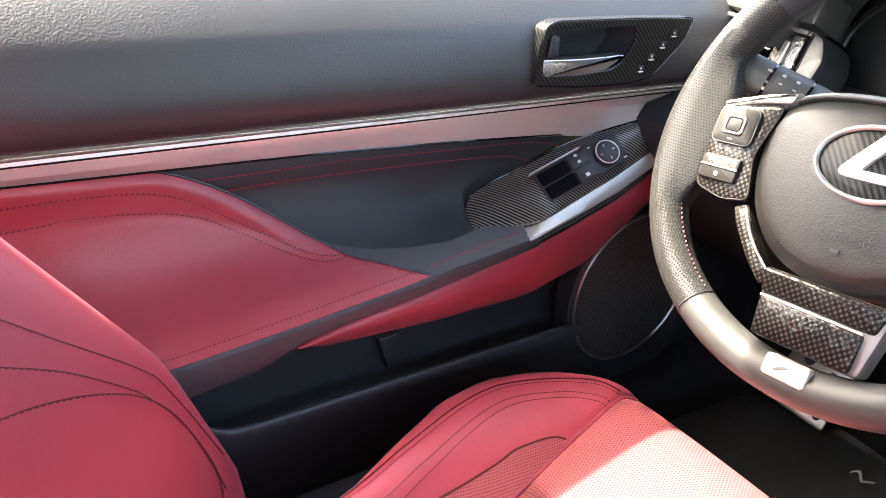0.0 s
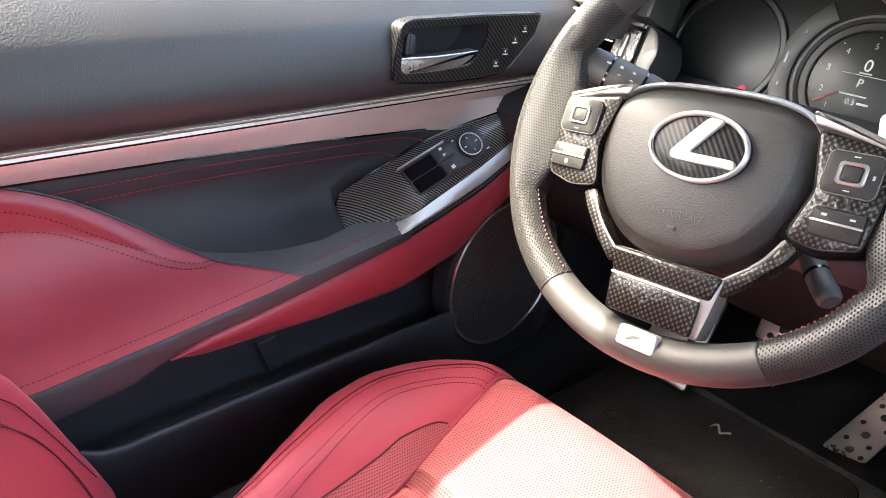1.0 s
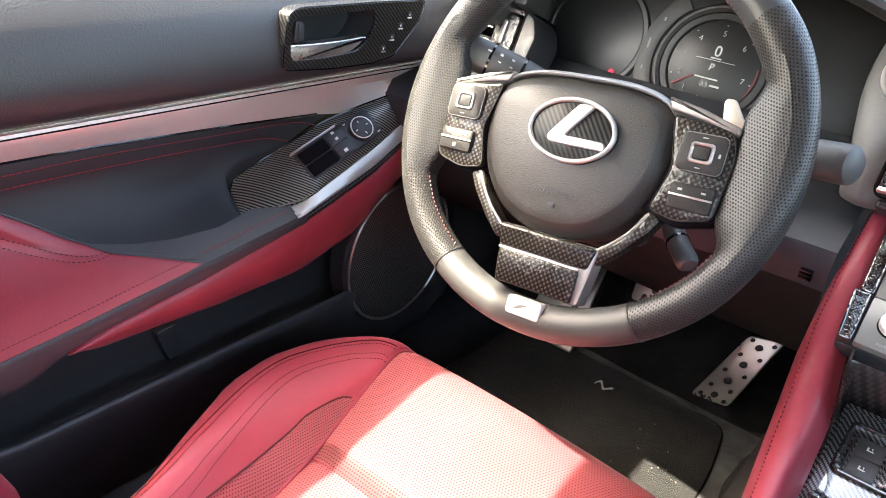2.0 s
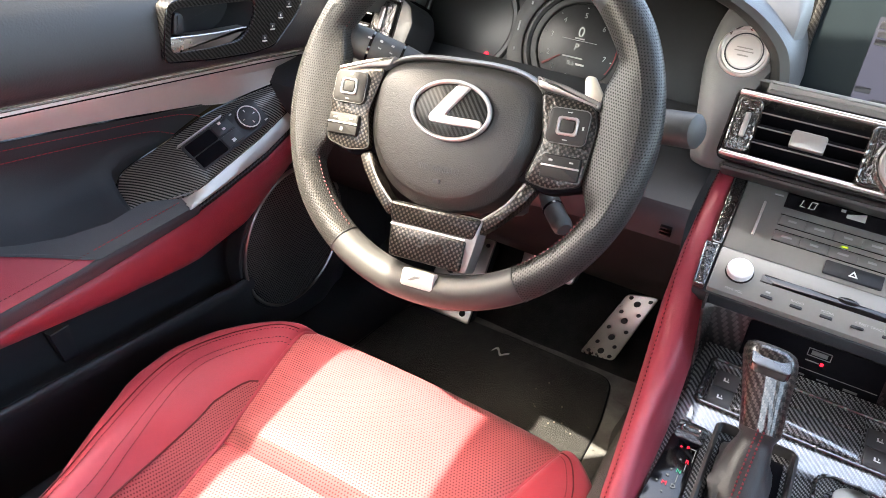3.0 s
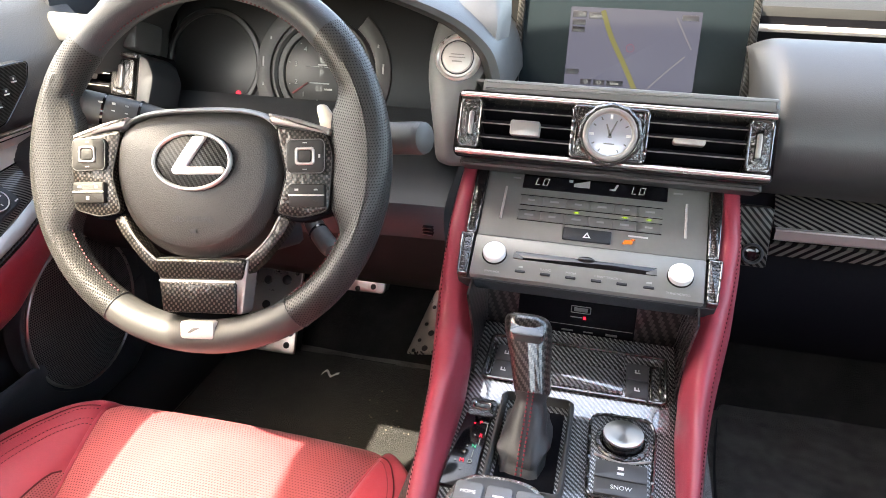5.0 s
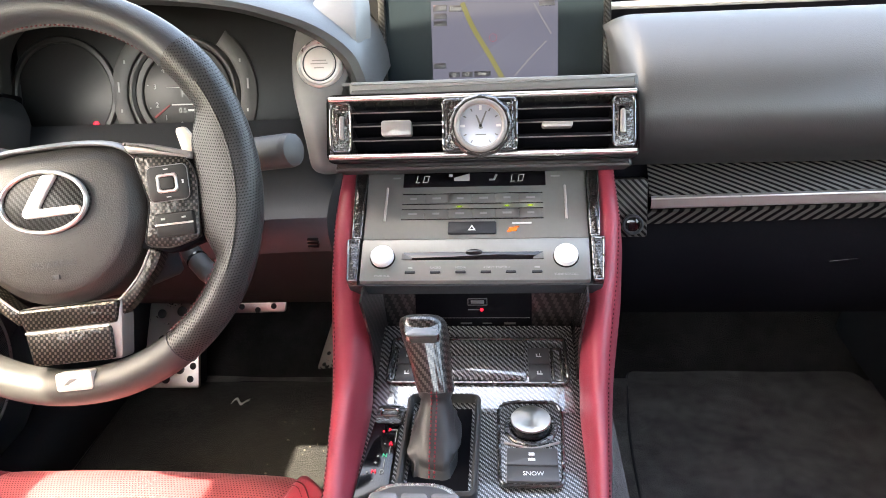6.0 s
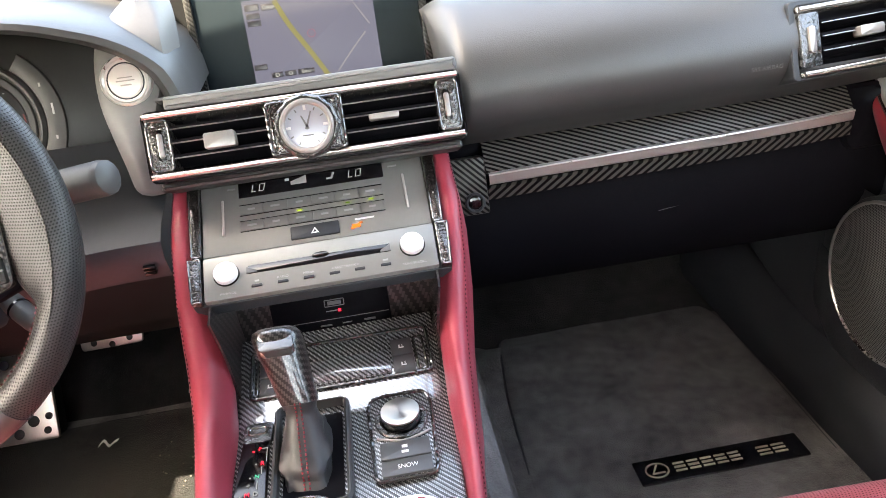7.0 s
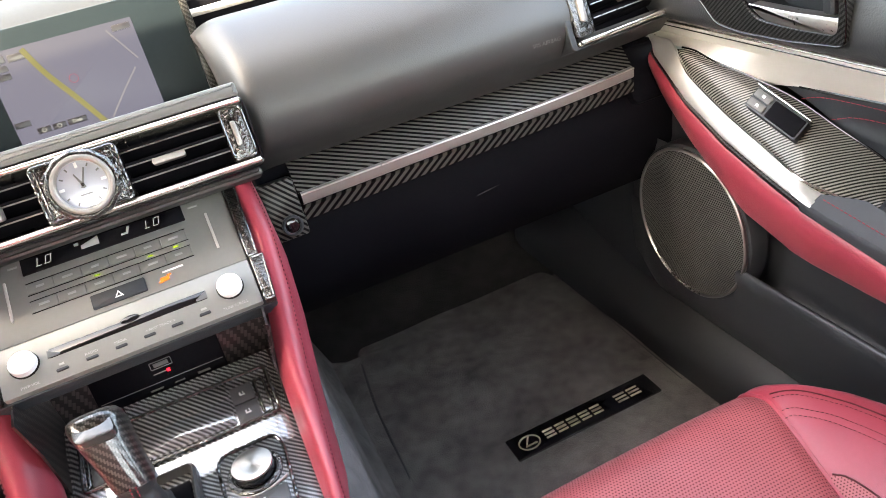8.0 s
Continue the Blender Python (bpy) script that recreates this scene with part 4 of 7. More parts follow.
def dash_body():
    ds = thing("dashboard", "soft black dashboard with carbon and silver trim bands", "dashboard")
    # passenger side: a bulging pad over a recessed trim band
    prof = [(0.778, 0.598), (0.755, 0.612), (0.73, 0.6185), (0.70, 0.617), (0.662, 0.601), (0.632, 0.577), (0.614, 0.549), (0.611, 0.525), (0.619, 0.503), (0.640, 0.484), (0.655, 0.472)]
    line = smooth_line([(0, y, z) for y, z in prof], 5)
    rows = []
    for i, x in enumerate([0.146, 0.147, 0.149, 0.153, 0.158, 0.164, 0.172] + [float(v) for v in np.linspace(0.18, 0.72, 44)]):
        k = max(0.0, 1 - (x - 0.146) / 0.026)
        b = 0.02 * max(0, (x - 0.45) / 0.27) ** 2
        rows.append([(x + 0.012 * max(0, (0.70 - p.y) / 0.1) * k, p.y + 0.020 * k ** 2 + b, p.z - 0.012 * k ** 2) for p in line])
    bm = sheet(rows)
    # opening for the side vent
    cut = [f for f in bm.faces if 0.530 < f.calc_center_median().x < 0.676 and 0.514 < f.calc_center_median().z < 0.576 and f.calc_center_median().y < 0.67]
    bmesh.ops.delete(bm, geom=cut, context="FACES")
    part("passenger_pad", bm, SOFT, ds, "smooth black airbag pad")
    part("pad_end", sheet([[Vector(p), Vector(p) + Vector((-0.003, 0.008, -0.003)), Vector((p[0] - 0.003, 0.784, p[2] - 0.004))] for p in rows[0][:30]]), SOFT, ds)
    fa = Frame((0.489, 0.6115, 0.5227), (1, 0, 0), (0, -0.149, 0.989))
    part("print", join(lettering(fa, "SRS AIRBAG", 0.0, 0.0, 0.0068, 0.0009)), GREY, ds, "embossed airbag lettering")
    # upper pad under the windscreen, with a rail and a shade-dark sheet in front of it
    rows = []
    for y, z in ((0.786, 0.560), (0.788, 0.632), (0.794, 0.643), (0.815, 0.651), (0.86, 0.660), (0.95, 0.664), (1.16, 0.640)):
        rows.append([(float(x), y, z) for x in np.linspace(-0.72, 0.72, 30)])
    part("top_pad", sheet(rows, 0.006), DASH_TOP, ds, "black dash top under the windscreen")
    # flat sheet added to darken the face as a shaded channel
    part("dash_channel_shade", sheet([[(float(x), 0.7845, 0.560), (float(x), 0.7845, 0.6335)] for x in np.linspace(-0.70, 0.70, 8)]), MATTE_SHADE, ds, "near-black sheet for the channel's shade behind the rail")
    rows = []
    for x in np.linspace(-0.130, 0.150, 12):
        rows.append([(float(x), y, z) for y, z in ((0.74, 0.535), (0.66, 0.552), (0.604, 0.5825))])
    part("screen_ledge", sheet(rows, 0.003), GREY, ds, "grey ledge below the screen")
    part("screen_back", sheet([[(float(x), 0.783, 0.65), (float(x), 0.780, 0.53), (float(x), 0.735, 0.53)] for x in (-0.135, 0.0, 0.150)], 0.003), GLOSS, ds)
    for x0, x1, z in ((-0.20, -0.118, 0.6205), (0.150, 0.70, 0.6215)):
        part("dash_rail", tube([(x0, 0.778, z), (x1, 0.778, z)], 0.0042, 8), SATIN, ds, "slim satin silver rail")
    # trim band
    def band(name, x0, x1, prof, mat, label, lay=None):
        rows = []
        for x in [float(v) for v in np.linspace(x0, x1, 24)]:
            b = 0.02 * max(0, (x - 0.45) / 0.27) ** 2
            rows.append([(x, y + b, z + 0.007 * (x - 0.19) / 0.42) for y, z in prof])
        return part(name, sheet(rows), mat, ds, label, lay=lay)
    band("trim_upper", 0.186, 0.625, [(0.668, 0.470), (0.660, 0.463), (0.642, 0.443), (0.641, 0.440)], CARBON_BIG, "carbon fibre band", lambda c: (c.x * 0.62, (c.z + c.y) * 0.95))
    band("trim_silver", 0.188, 0.625, [(0.641, 0.4405), (0.636, 0.4385), (0.637, 0.428), (0.642, 0.425)], TAB, "satin silver band")
    part("trim_edge", tube([(x, 0.6365 + 0.02 * max(0, (x - 0.45) / 0.27) ** 2, 0.4392 + 0.007 * (x - 0.19) / 0.42) for x in [0.188 + 0.437 * k / 20 for k in range(21)]], 0.0010, 6), ALU, ds, "thin bright edge")
    band("trim_lower", 0.186, 0.625, [(0.6415, 0.4245), (0.6375, 0.4225), (0.6385, 0.4085), (0.660, 0.404)], CARBON_BIG, "carbon fibre lower band", lambda c: (-c.x * 0.62, c.z * 0.8))
    part("trim_end_cap", plate(Frame((0.640, 0.655, 0.444), (1, 0, 0), (0, 0.3, 0.95)), rrect(-0.016, 0.06, -0.05, 0.03, 0.014), -0.03, -0.006, 0.010), MATTE_SHADE, ds)
    ff = Frame((0.166, 0.636, 0.437), (1, 0, 0), (0, 0.25, 0.97))
    kb = part("lock_panel", plate(ff, rrect(-0.024, 0.0185, -0.040, 0.024, 0.003), -0.02, -0.002, 0.0012), CARBON_BIG, ds, "carbon panel with round lock")
    part("lock_ring", frame_ring(ff.at(0.003, -0.026, -0.005), circle(0, 0, 0.0115, 24), circle(0, 0, 0.0082, 24), 0.002, 0.006, 0.001), PLASTIC, kb)
    part("lock_core", plate(ff.at(0.003, -0.026, -0.005), circle(0, 0, 0.008, 20), -0.004, 0.0035, 0.001), GLOSS, kb)
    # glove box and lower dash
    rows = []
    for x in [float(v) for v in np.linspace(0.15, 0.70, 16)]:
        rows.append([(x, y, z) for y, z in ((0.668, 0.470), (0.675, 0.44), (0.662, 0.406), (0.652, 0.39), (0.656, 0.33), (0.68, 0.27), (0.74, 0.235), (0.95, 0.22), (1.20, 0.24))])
    # near-black colour carries the shade below the trim band
    part("glove_box", sheet(rows), MATTE_SHADE, ds, "black glove box and underside, darkened for shade")
    part("glove_catch", tube([(0.395, 0.6555, 0.352), (0.448, 0.6555, 0.358)], 0.0012, 6), GREY, ds)
    # driver's lower panel
    rows = []
    for x in [float(v) for v in np.linspace(-0.70, -0.1485, 24)]:
        k = math.exp(-((x + 0.352) / 0.10) ** 2)
        rows.append([(x, y - 0.03 * k * w, z) for y, z, w in ((0.70, 0.520, 0), (0.645, 0.492, 0), (0.605, 0.480, .3), (0.568, 0.470, .8), (0.552, 0.460, 1), (0.548, 0.444, 1), (0.556, 0.420, .9), (0.572, 0.39, .7), (0.592, 0.355, .5), (0.640, 0.310, 0.1), (0.70, 0.305, 0), (1.2, 0.34, 0))])
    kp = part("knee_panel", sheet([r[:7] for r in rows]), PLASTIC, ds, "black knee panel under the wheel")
    # same panel continued, its colour darkened where shade falls under the column
    part("knee_panel_underside", sheet([r[6:] for r in rows]), KNEE_SHADE, ds, "lower knee panel in black darkened for shade")
    fk = Frame((-0.165, 0.549, 0.434), (1, 0, 0), (0, -0.2, 0.98))
    part("sensor_slots", bars(fk, [(0, 0.004 * i, 0.011, 0.0012) for i in (-1, 0, 1)], -0.003, 0.004), GLOSS, kp)
    # instrument hood
    rows = []
    H = [(-0.600, 0.560), (-0.590, 0.605), (-0.555, 0.647), (-0.48, 0.671), (-0.355, 0.679), (-0.24, 0.669), (-0.178, 0.653), (-0.140, 0.636), (-0.114, 0.614), (-0.104, 0.591), (-0.100, 0.566)]
    arc = smooth_line([(x, 0, z) for x, z in H], 5)
    ctr = Vector((-0.355, 0, 0.585))
    for dy, s, dz in ((0.80, 0.98, 0.0), (0.66, 1.0, 0.002), (0.620, 1.0, 0.0), (0.607, 0.985, -0.002), (0.604, 0.955, -0.004), (0.610, 0.925, -0.006), (0.66, 0.88, -0.010), (0.725, 0.86, -0.012)):
        rows.append([(ctr.x + (p.x - ctr.x) * s, dy, ctr.z + (p.z - ctr.z) * s + dz) for p in arc])
    part("instrument_hood", sheet(rows), SOFT, ds, "black hood over the instruments")
    # face round the instruments, with the start button's pod
    back = [[(-0.585, 0.775, z), (-0.11, 0.775, z)] for z in (0.46, 0.69)]
    part("instrument_back", sheet([[Vector(p) for p in r] for r in back], 0.004), CLUSTER, ds)
    pod = Frame((-0.152, 0.618, 0.598), (1, 0, 0), (0, 0.35, 0.94))
    rows = []
    spine = [(0.668, 0.684, -0.150, -0.126), (0.648, 0.655, -0.172, -0.116), (0.630, 0.634, -0.183, -0.112), (0.605, 0.621, -0.188, -0.113), (0.578, 0.606, -0.187, -0.124), (0.548, 0.594, -0.181, -0.134), (0.520, 0.588, -0.176, -0.136), (0.500, 0.586, -0.174, -0.132), (0.492, 0.592, -0.173, -0.130)]
    left = smooth_line([(x0, y, z) for z, y, x0, x1 in spine], 4)
    right = smooth_line([(x1, y, z) for z, y, x0, x1 in spine], 4)
    for p, q in zip(left, right):
        x0, x1, y, z = p.x, q.x, p.y, p.z
        rows.append([Vector(c) for c in smooth_line([(x0, y + 0.13, z), (x0, y + 0.035, z), (x0 + 0.004, y + 0.010, z), (x0 + 0.014, y, z), ((x0 + x1) / 2, y - 0.003, z), (x1 - 0.012, y, z), (x1 - 0.003, y + 0.008, z), (x1, y + 0.06, z)], 3)])
    part("button_pod", sheet(rows), GREY, ds, "grey pod beside the instruments")
    sb = part("start_button", plate(pod, circle(0, 0, 0.0235, 36), -0.01, 0.008, 0.003), SATIN, ds, "round chrome start button")
    part("button_groove", frame_ring(pod, circle(0, 0, 0.0172, 36), circle(0, 0, 0.0160, 36), 0.006, 0.0088, 0.0003), PLASTIC, sb)
    part("button_rim", frame_ring(pod, circle(0, 0, 0.0232, 36), circle(0, 0, 0.0195, 36), 0.006, 0.0098, 0.0012), ALU, sb)
    cp = part("button_cap", plate(pod, circle(0, 0, 0.0155, 36), 0.006, 0.0095, 0.002), SATIN, sb)
    part("print", bars(pod, [(0.0, 0.003, 0.014, 0.0011), (0.0, 0.0, 0.017, 0.0011), (0.0, -0.004, 0.010, 0.0014)], 0.0093, 0.0098), TAB, cp, "dark bars of print")
    return ds


def instruments():
    g = thing("instrument_cluster", "dark instrument cluster with one lit round dial", "instruments")
    fr = Frame((-0.351, 0.728, 0.560), (1, 0, 0), (0, 0.30, 0.954))
    part("glass_face", plate(fr, rrect(-0.205, 0.165, -0.085, 0.10, 0.05), -0.02, 0.0, 0.002), CLUSTER, g)
    f2 = fr.at(0.002, -0.0125)
    part("dial_ring", frame_ring(f2, circle(0, 0, 0.0685, 56), circle(0, 0, 0.060, 56), -0.002, 0.006, 0.003), DIAL_RING, g, "dim bronze dial ring")
    part("dial_bezel", frame_ring(f2, circle(0, 0, 0.0595, 56), circle(0, 0, 0.0505, 56), 0.0, 0.004, 0.0015), CLUSTER, g)
    part("dial", plate(f2, circle(0, 0, 0.050, 56), -0.001, 0.002, 0.001), CLUSTER, g)
    # crescent gauges beside the dial, and the hooded gauge on the far side
    arc = lambda r, a0, a1, n=16: [(r * math.cos(radians(a0 + (a1 - a0) * k / n)), r * math.sin(radians(a0 + (a1 - a0) * k / n))) for k in range(n + 1)]
    for a0, a1 in ((128, 218), (-38, 52)):
        cr = part("crescent_gauge", plate(f2, arc(0.090, a0, a1) + arc(0.070, a1, a0), -0.001, 0.004, 0.002), DIAL_RING, g, "grey crescent gauge")
        am = (a0 + a1) / 2
        part("print", bars(f2, [(0.080 * math.cos(radians(am + d)), 0.080 * math.sin(radians(am + d)), 0.0022, h) for d, h in ((-22, 0.004), (0, 0.012), (20, 0.004))], 0.004, 0.0044), GREYPRINT, cr)
    far = f2.at(-0.150, 0.004)
    part("dial_ring", frame_ring(far, circle(0, 0, 0.0685, 48), circle(0, 0, 0.060, 48), -0.002, 0.004, 0.002), CLUSTER, g)
    top = f2.at(0, 0, 0.0024)
    part("digits", join(*[lettering(top, str(k), 0.0365 * math.cos(radians(a)), 0.0365 * math.sin(radians(a)), 0.0085) for k, a in ((0, 262), (1, 229), (2, 200), (3, 166), (4, 131), (5, 90), (6, 45), (7, -12))]), GREYPRINT, g, "pale dial numerals")
    part("digits", join(lettering(top, "0", 0, 0.0170, 0.0165), lettering(top, "P", -0.001, -0.0005, 0.0115), lettering(top, "0.5", -0.003, -0.0195, 0.0078)), GLOW, g)
    part("print", bars(top, [(0, 0.0075, 0.044, 0.0006), (0, 0.0098, 0.012, 0.0016), (-0.003, -0.0125, 0.026, 0.0016), (0.009, -0.0195, 0.011, 0.0022)] + [(0.0455 * math.cos(radians(a)), 0.0455 * math.sin(radians(a)), 0.002, 0.001) for a in (229, 200, 166, 131, 90, 45, -12)], 0, 0.0004), GREYPRINT, g)
    part("needle", plate(top, [(-0.039, -0.026), (-0.037, -0.028), (-0.018, -0.0135), (-0.019, -0.0122)], 0, 0.0008, 0.0001), NEEDLE, g, "thin red needle")
    part("redline", plate(top, arc(0.0485, -30, 10, 8) + arc(0.0472, 10, -30, 8), 0, 0.0004, 0.0001), NEEDLE, g)
    part("warning_lamp", plate(fr, circle(-0.1122, -0.0450, 0.0036, 12), 0.0, 0.001, 0.0003), GLOW_R, g)


NEEDLE = surface("dim_red_print", (0.16, 0.012, 0.016), 0.5, vary=0.1)


def center_vents():
    fr = VENT
    v = thing("center_vents", "twin air vents in a silver frame with carbon ends", "air vent")
    part("duct", join(plate(fr, rrect(-0.146, 0.146, -0.028, 0.030, 0.004), -0.06, -0.034, 0.001), frame_ring(fr, rrect(-0.1455, 0.1455, -0.0285, 0.0295, 0.004), rrect(-0.1445, 0.1445, -0.0262, 0.0272, 0.003), -0.04, -0.006, 0.0005)), MATTE_SHADE, v, "black duct behind the slats")
    ring = rrect(-0.1500, 0.1500, -0.0320, 0.0325, 0.006)
    part("outer_seam", tube([fr(a, b, -0.004) for a, b in ring], 0.0016, 6, True), GLOSS, v)
    for z0, z1 in ((0.0262, 0.0310), (-0.0305, -0.0250)):
        part("frame_rail", join(plate(fr, rrect(-0.149, 0.149, z0, z1, 0.002), -0.04, 0.0, 0.0015), tube([fr(-0.148, (z0 + z1) / 2, 0.001), fr(0.148, (z0 + z1) / 2, 0.001)], 0.0029, 12)), RAIL, v, "satin silver rail")
    part("ledge", plate(fr, rrect(-0.128, 0.150, 0.033, 0.046, 0.003), -0.06, 0.0, 0.004), GREY, v)
    part("underside", plate(fr, rrect(-0.146, 0.146, -0.041, -0.033, 0.003), -0.05, -0.012, 0.004), SOFT, v)
    for sx in (-1, 1):
        e = part("end_panel", plate(fr, rrect(min(sx * 0.1255, sx * 0.1470), max(sx * 0.1255, sx * 0.1470), -0.0235, 0.0248, 0.005), -0.03, 0.002, 0.0025), CARBON, v, "glossy lumpy carbon end panel")
        part("lacquer_edge", lip(fr, rrect(min(sx * 0.1262, sx * 0.1463), max(sx * 0.1262, sx * 0.1463), -0.0228, 0.0240, 0.005), 0.0015, 0.0013), LACQUER, e)
        part("thumbwheel_slot", plate(fr, rrect(sx * 0.135 - 0.004, sx * 0.135 + 0.004, -0.015, 0.016, 0.003), -0.002, 0.002, 0.0005), GLOSS, e)
        part("thumbwheel", plate(fr, rrect(sx * 0.135 - 0.0025, sx * 0.135 + 0.0025, -0.011, 0.012, 0.002), 0.0, 0.005, 0.0015), TAB, e)
        u0, u1 = (-0.125, -0.036) if sx < 0 else (0.036, 0.125)
        for w in (0.013, 0.0, -0.014):
            s = part("slat", plate(Frame(fr((u0 + u1) / 2, w, -0.012), fr.u, fr.v * 0.35 + fr.n * 0.94), rrect(u0 - (u0 + u1) / 2, u1 - (u0 + u1) / 2, -0.014, 0.012, 0.001), -0.001, 0.0014, 0.0006), MATTE_SHADE, v)
            part("slat_edge", tube([fr(u0, w + 0.0016, 0.001), fr(u1, w + 0.0016, 0.001)], 0.0007, 6), DARK_SATIN, s)
        for k in range(7):
            uu = u0 + (u1 - u0) * (k + 0.5) / 7
            part("vane", plate(fr, rrect(uu - 0.0007, uu + 0.0007, -0.024, 0.024, 0.0004), -0.034, -0.024, 0.0002), MATTE_SHADE, v)
        um = -0.0805 if sx < 0 else 0.0735
        hh = 0.0070 if sx < 0 else 0.0024
        part("vent_tab", plate(fr, rrect(um - 0.0145, um + 0.0145, -hh - 0.002, hh - 0.001, 0.0025), -0.004, 0.008, 0.0012), TAB, v, "satin silver vent tab")
    h = part("clock_mount", plate(fr, rrect(-0.036, 0.036, -0.0250, 0.0250, 0.005), -0.03, 0.006, 0.003), CARBON, v, "glossy carbon clock surround")
    for q, nn, rr in ((rrect(-0.0350, 0.0350, -0.0240, 0.0240, 0.004), 0.0058, 0.0015), (rrect(-0.0312, 0.0312, -0.0238, 0.0238, 0.003), 0.0062, 0.0009)):
        part("lacquer_edge", lip(fr, q, nn, rr), LACQUER, h)
    return v


def clock():
    fr = VENT.at(0.001, -0.0015, 0.006)
    c = thing("analog_clock", "round analog clock with silver face in carbon bezel", "clock")
    part("bezel", frame_ring(fr, circle(0, 0, 0.0305, 12), circle(0, 0, 0.0255, 12), -0.002, 0.0075, 0.0022), CARBON, c, "faceted carbon bezel", 20)
    part("bezel_ring", frame_ring(fr, circle(0, 0, 0.0256, 40), circle(0, 0, 0.0202, 40), 0.002, 0.0082, 0.0016), TAB, c, "satin silver ring")
    part("face", plate(fr, circle(0, 0, 0.0232, 40), -0.001, 0.003, 0.0004), DIAL, c, "pale silver blue face")
    for k in range(12):
        a = radians(30 * k)
        w, l = (0.0012, 0.0045) if k % 3 == 0 else (0.0006, 0.003)
        q = Frame(fr(0.0172 * math.sin(a), 0.0172 * math.cos(a), 0.003), fr.u * math.cos(a) - fr.v * math.sin(a), fr.u * math.sin(a) + fr.v * math.cos(a))
        part("hour_mark", plate(q, rrect(-w, w, -l / 2, l / 2, 0.0003), 0, 0.0006, 0.0001), INK if k % 3 == 0 else GREY, c)
    for a, l, w in ((-22, 0.011, 0.0012), (22, 0.0145, 0.0011)):
        r = radians(a)
        q = Frame(fr(0, 0, 0.0036), fr.u * math.cos(r) - fr.v * math.sin(r), fr.u * math.sin(r) + fr.v * math.cos(r))
        part("hand_bar", plate(q, [(-w, -0.003), (w, -0.003), (w * 0.5, l), (-w * 0.5, l)], 0, 0.0006, 0.0001), GREY, c)
    part("pivot", plate(fr, circle(0, 0, 0.0014, 12), 0.003, 0.005, 0.0004), GLOSS, c)
    part("print", bars(fr, [(0, -0.0085, 0.010, 0.0012)], 0.003, 0.0032), GREY, c)


def nav_screen():
    fr = SCREEN
    s = thing("display_screen", "wide navigation display showing a grey map with a yellow road", "screen")
    part("panel", plate(fr, rrect(-0.130, 0.128, -0.075, 0.062, 0.003), -0.02, 0.0, 0.001), SCREEN_GLASS, s)
    part("map", plate(fr, rrect(-0.0725, 0.0735, -0.060, 0.043, 0.0008), -0.001, 0.0006, 0.0002), LCD, s, "grey lilac lit map")
    def road(pts, w, mat, nm):
        q = smooth_line([Vector((a, b, 0)) for a, b in pts], 6)
        rows = []
        for i, p in enumerate(q):
            t = (q[min(i + 1, len(q) - 1)] - q[max(i - 1, 0)]).normalized()
            rows.append([fr(p.x - t.y * w, p.y + t.x * w, 0.0012), fr(p.x + t.y * w, p.y - t.x * w, 0.0012)])
        return part(nm, sheet(rows, 0.0003), mat, s)
    road([(-0.036, 0.040), (-0.024, 0.012), (-0.004, -0.022), (0.014, -0.055)], 0.0028, LCD_YELLOW, "map_road")
    road([(0.018, -0.050), (0.040, -0.026), (0.060, -0.006)], 0.0009, LCD_PALE, "map_street")
    road([(0.046, 0.036), (0.060, 0.012), (0.066, 0.002)], 0.0009, LCD_PALE, "map_street")
    part("position_mark", frame_ring(fr, circle(-0.001, 0.0, 0.0046, 24), circle(-0.001, 0.0, 0.0040, 24), 0.0008, 0.0014, 0.0001), MARK, s)
    part("map_buttons", bars(fr, [(-0.062, 0.035, 0.016, 0.007), (-0.042, 0.034, 0.019, 0.007), (-0.062, 0.026, 0.015, 0.006), (-0.062, 0.018, 0.015, 0.006), (0.061, 0.036, 0.018, 0.006), (-0.064, -0.030, 0.015, 0.006), (-0.047, -0.0405, 0.013, 0.006), (-0.032, -0.0405, 0.013, 0.006), (-0.014, -0.0405, 0.019, 0.006)], 0.0006, 0.0012), LCD_DARK, s)
    part("print", join(lettering(fr, "SW", -0.059, 0.035, 0.006, 0.0013), lettering(fr, "Options", -0.042, 0.034, 0.005, 0.0013), lettering(fr, "Dest", -0.014, -0.0405, 0.005, 0.0013)), GLOW, s)
    part("zoom_marks", join(frame_ring(fr, circle(-0.047, -0.0405, 0.0022, 14), circle(-0.047, -0.0405, 0.0017, 14), 0.0012, 0.0016, 0.0001), frame_ring(fr, circle(-0.032, -0.0405, 0.0022, 14), circle(-0.032, -0.0405, 0.0017, 14), 0.0012, 0.0016, 0.0001)), GLOW, s)
    for u in (-0.130, 0.129):
        part("side_trim", plate(fr, [(u - 0.005, -0.068), (u + 0.004, -0.068), (u + 0.004 , 0.060), (u - 0.004, 0.060)], -0.02, 0.006, 0.002), CARBON_BEZEL, s, "carbon side trim")


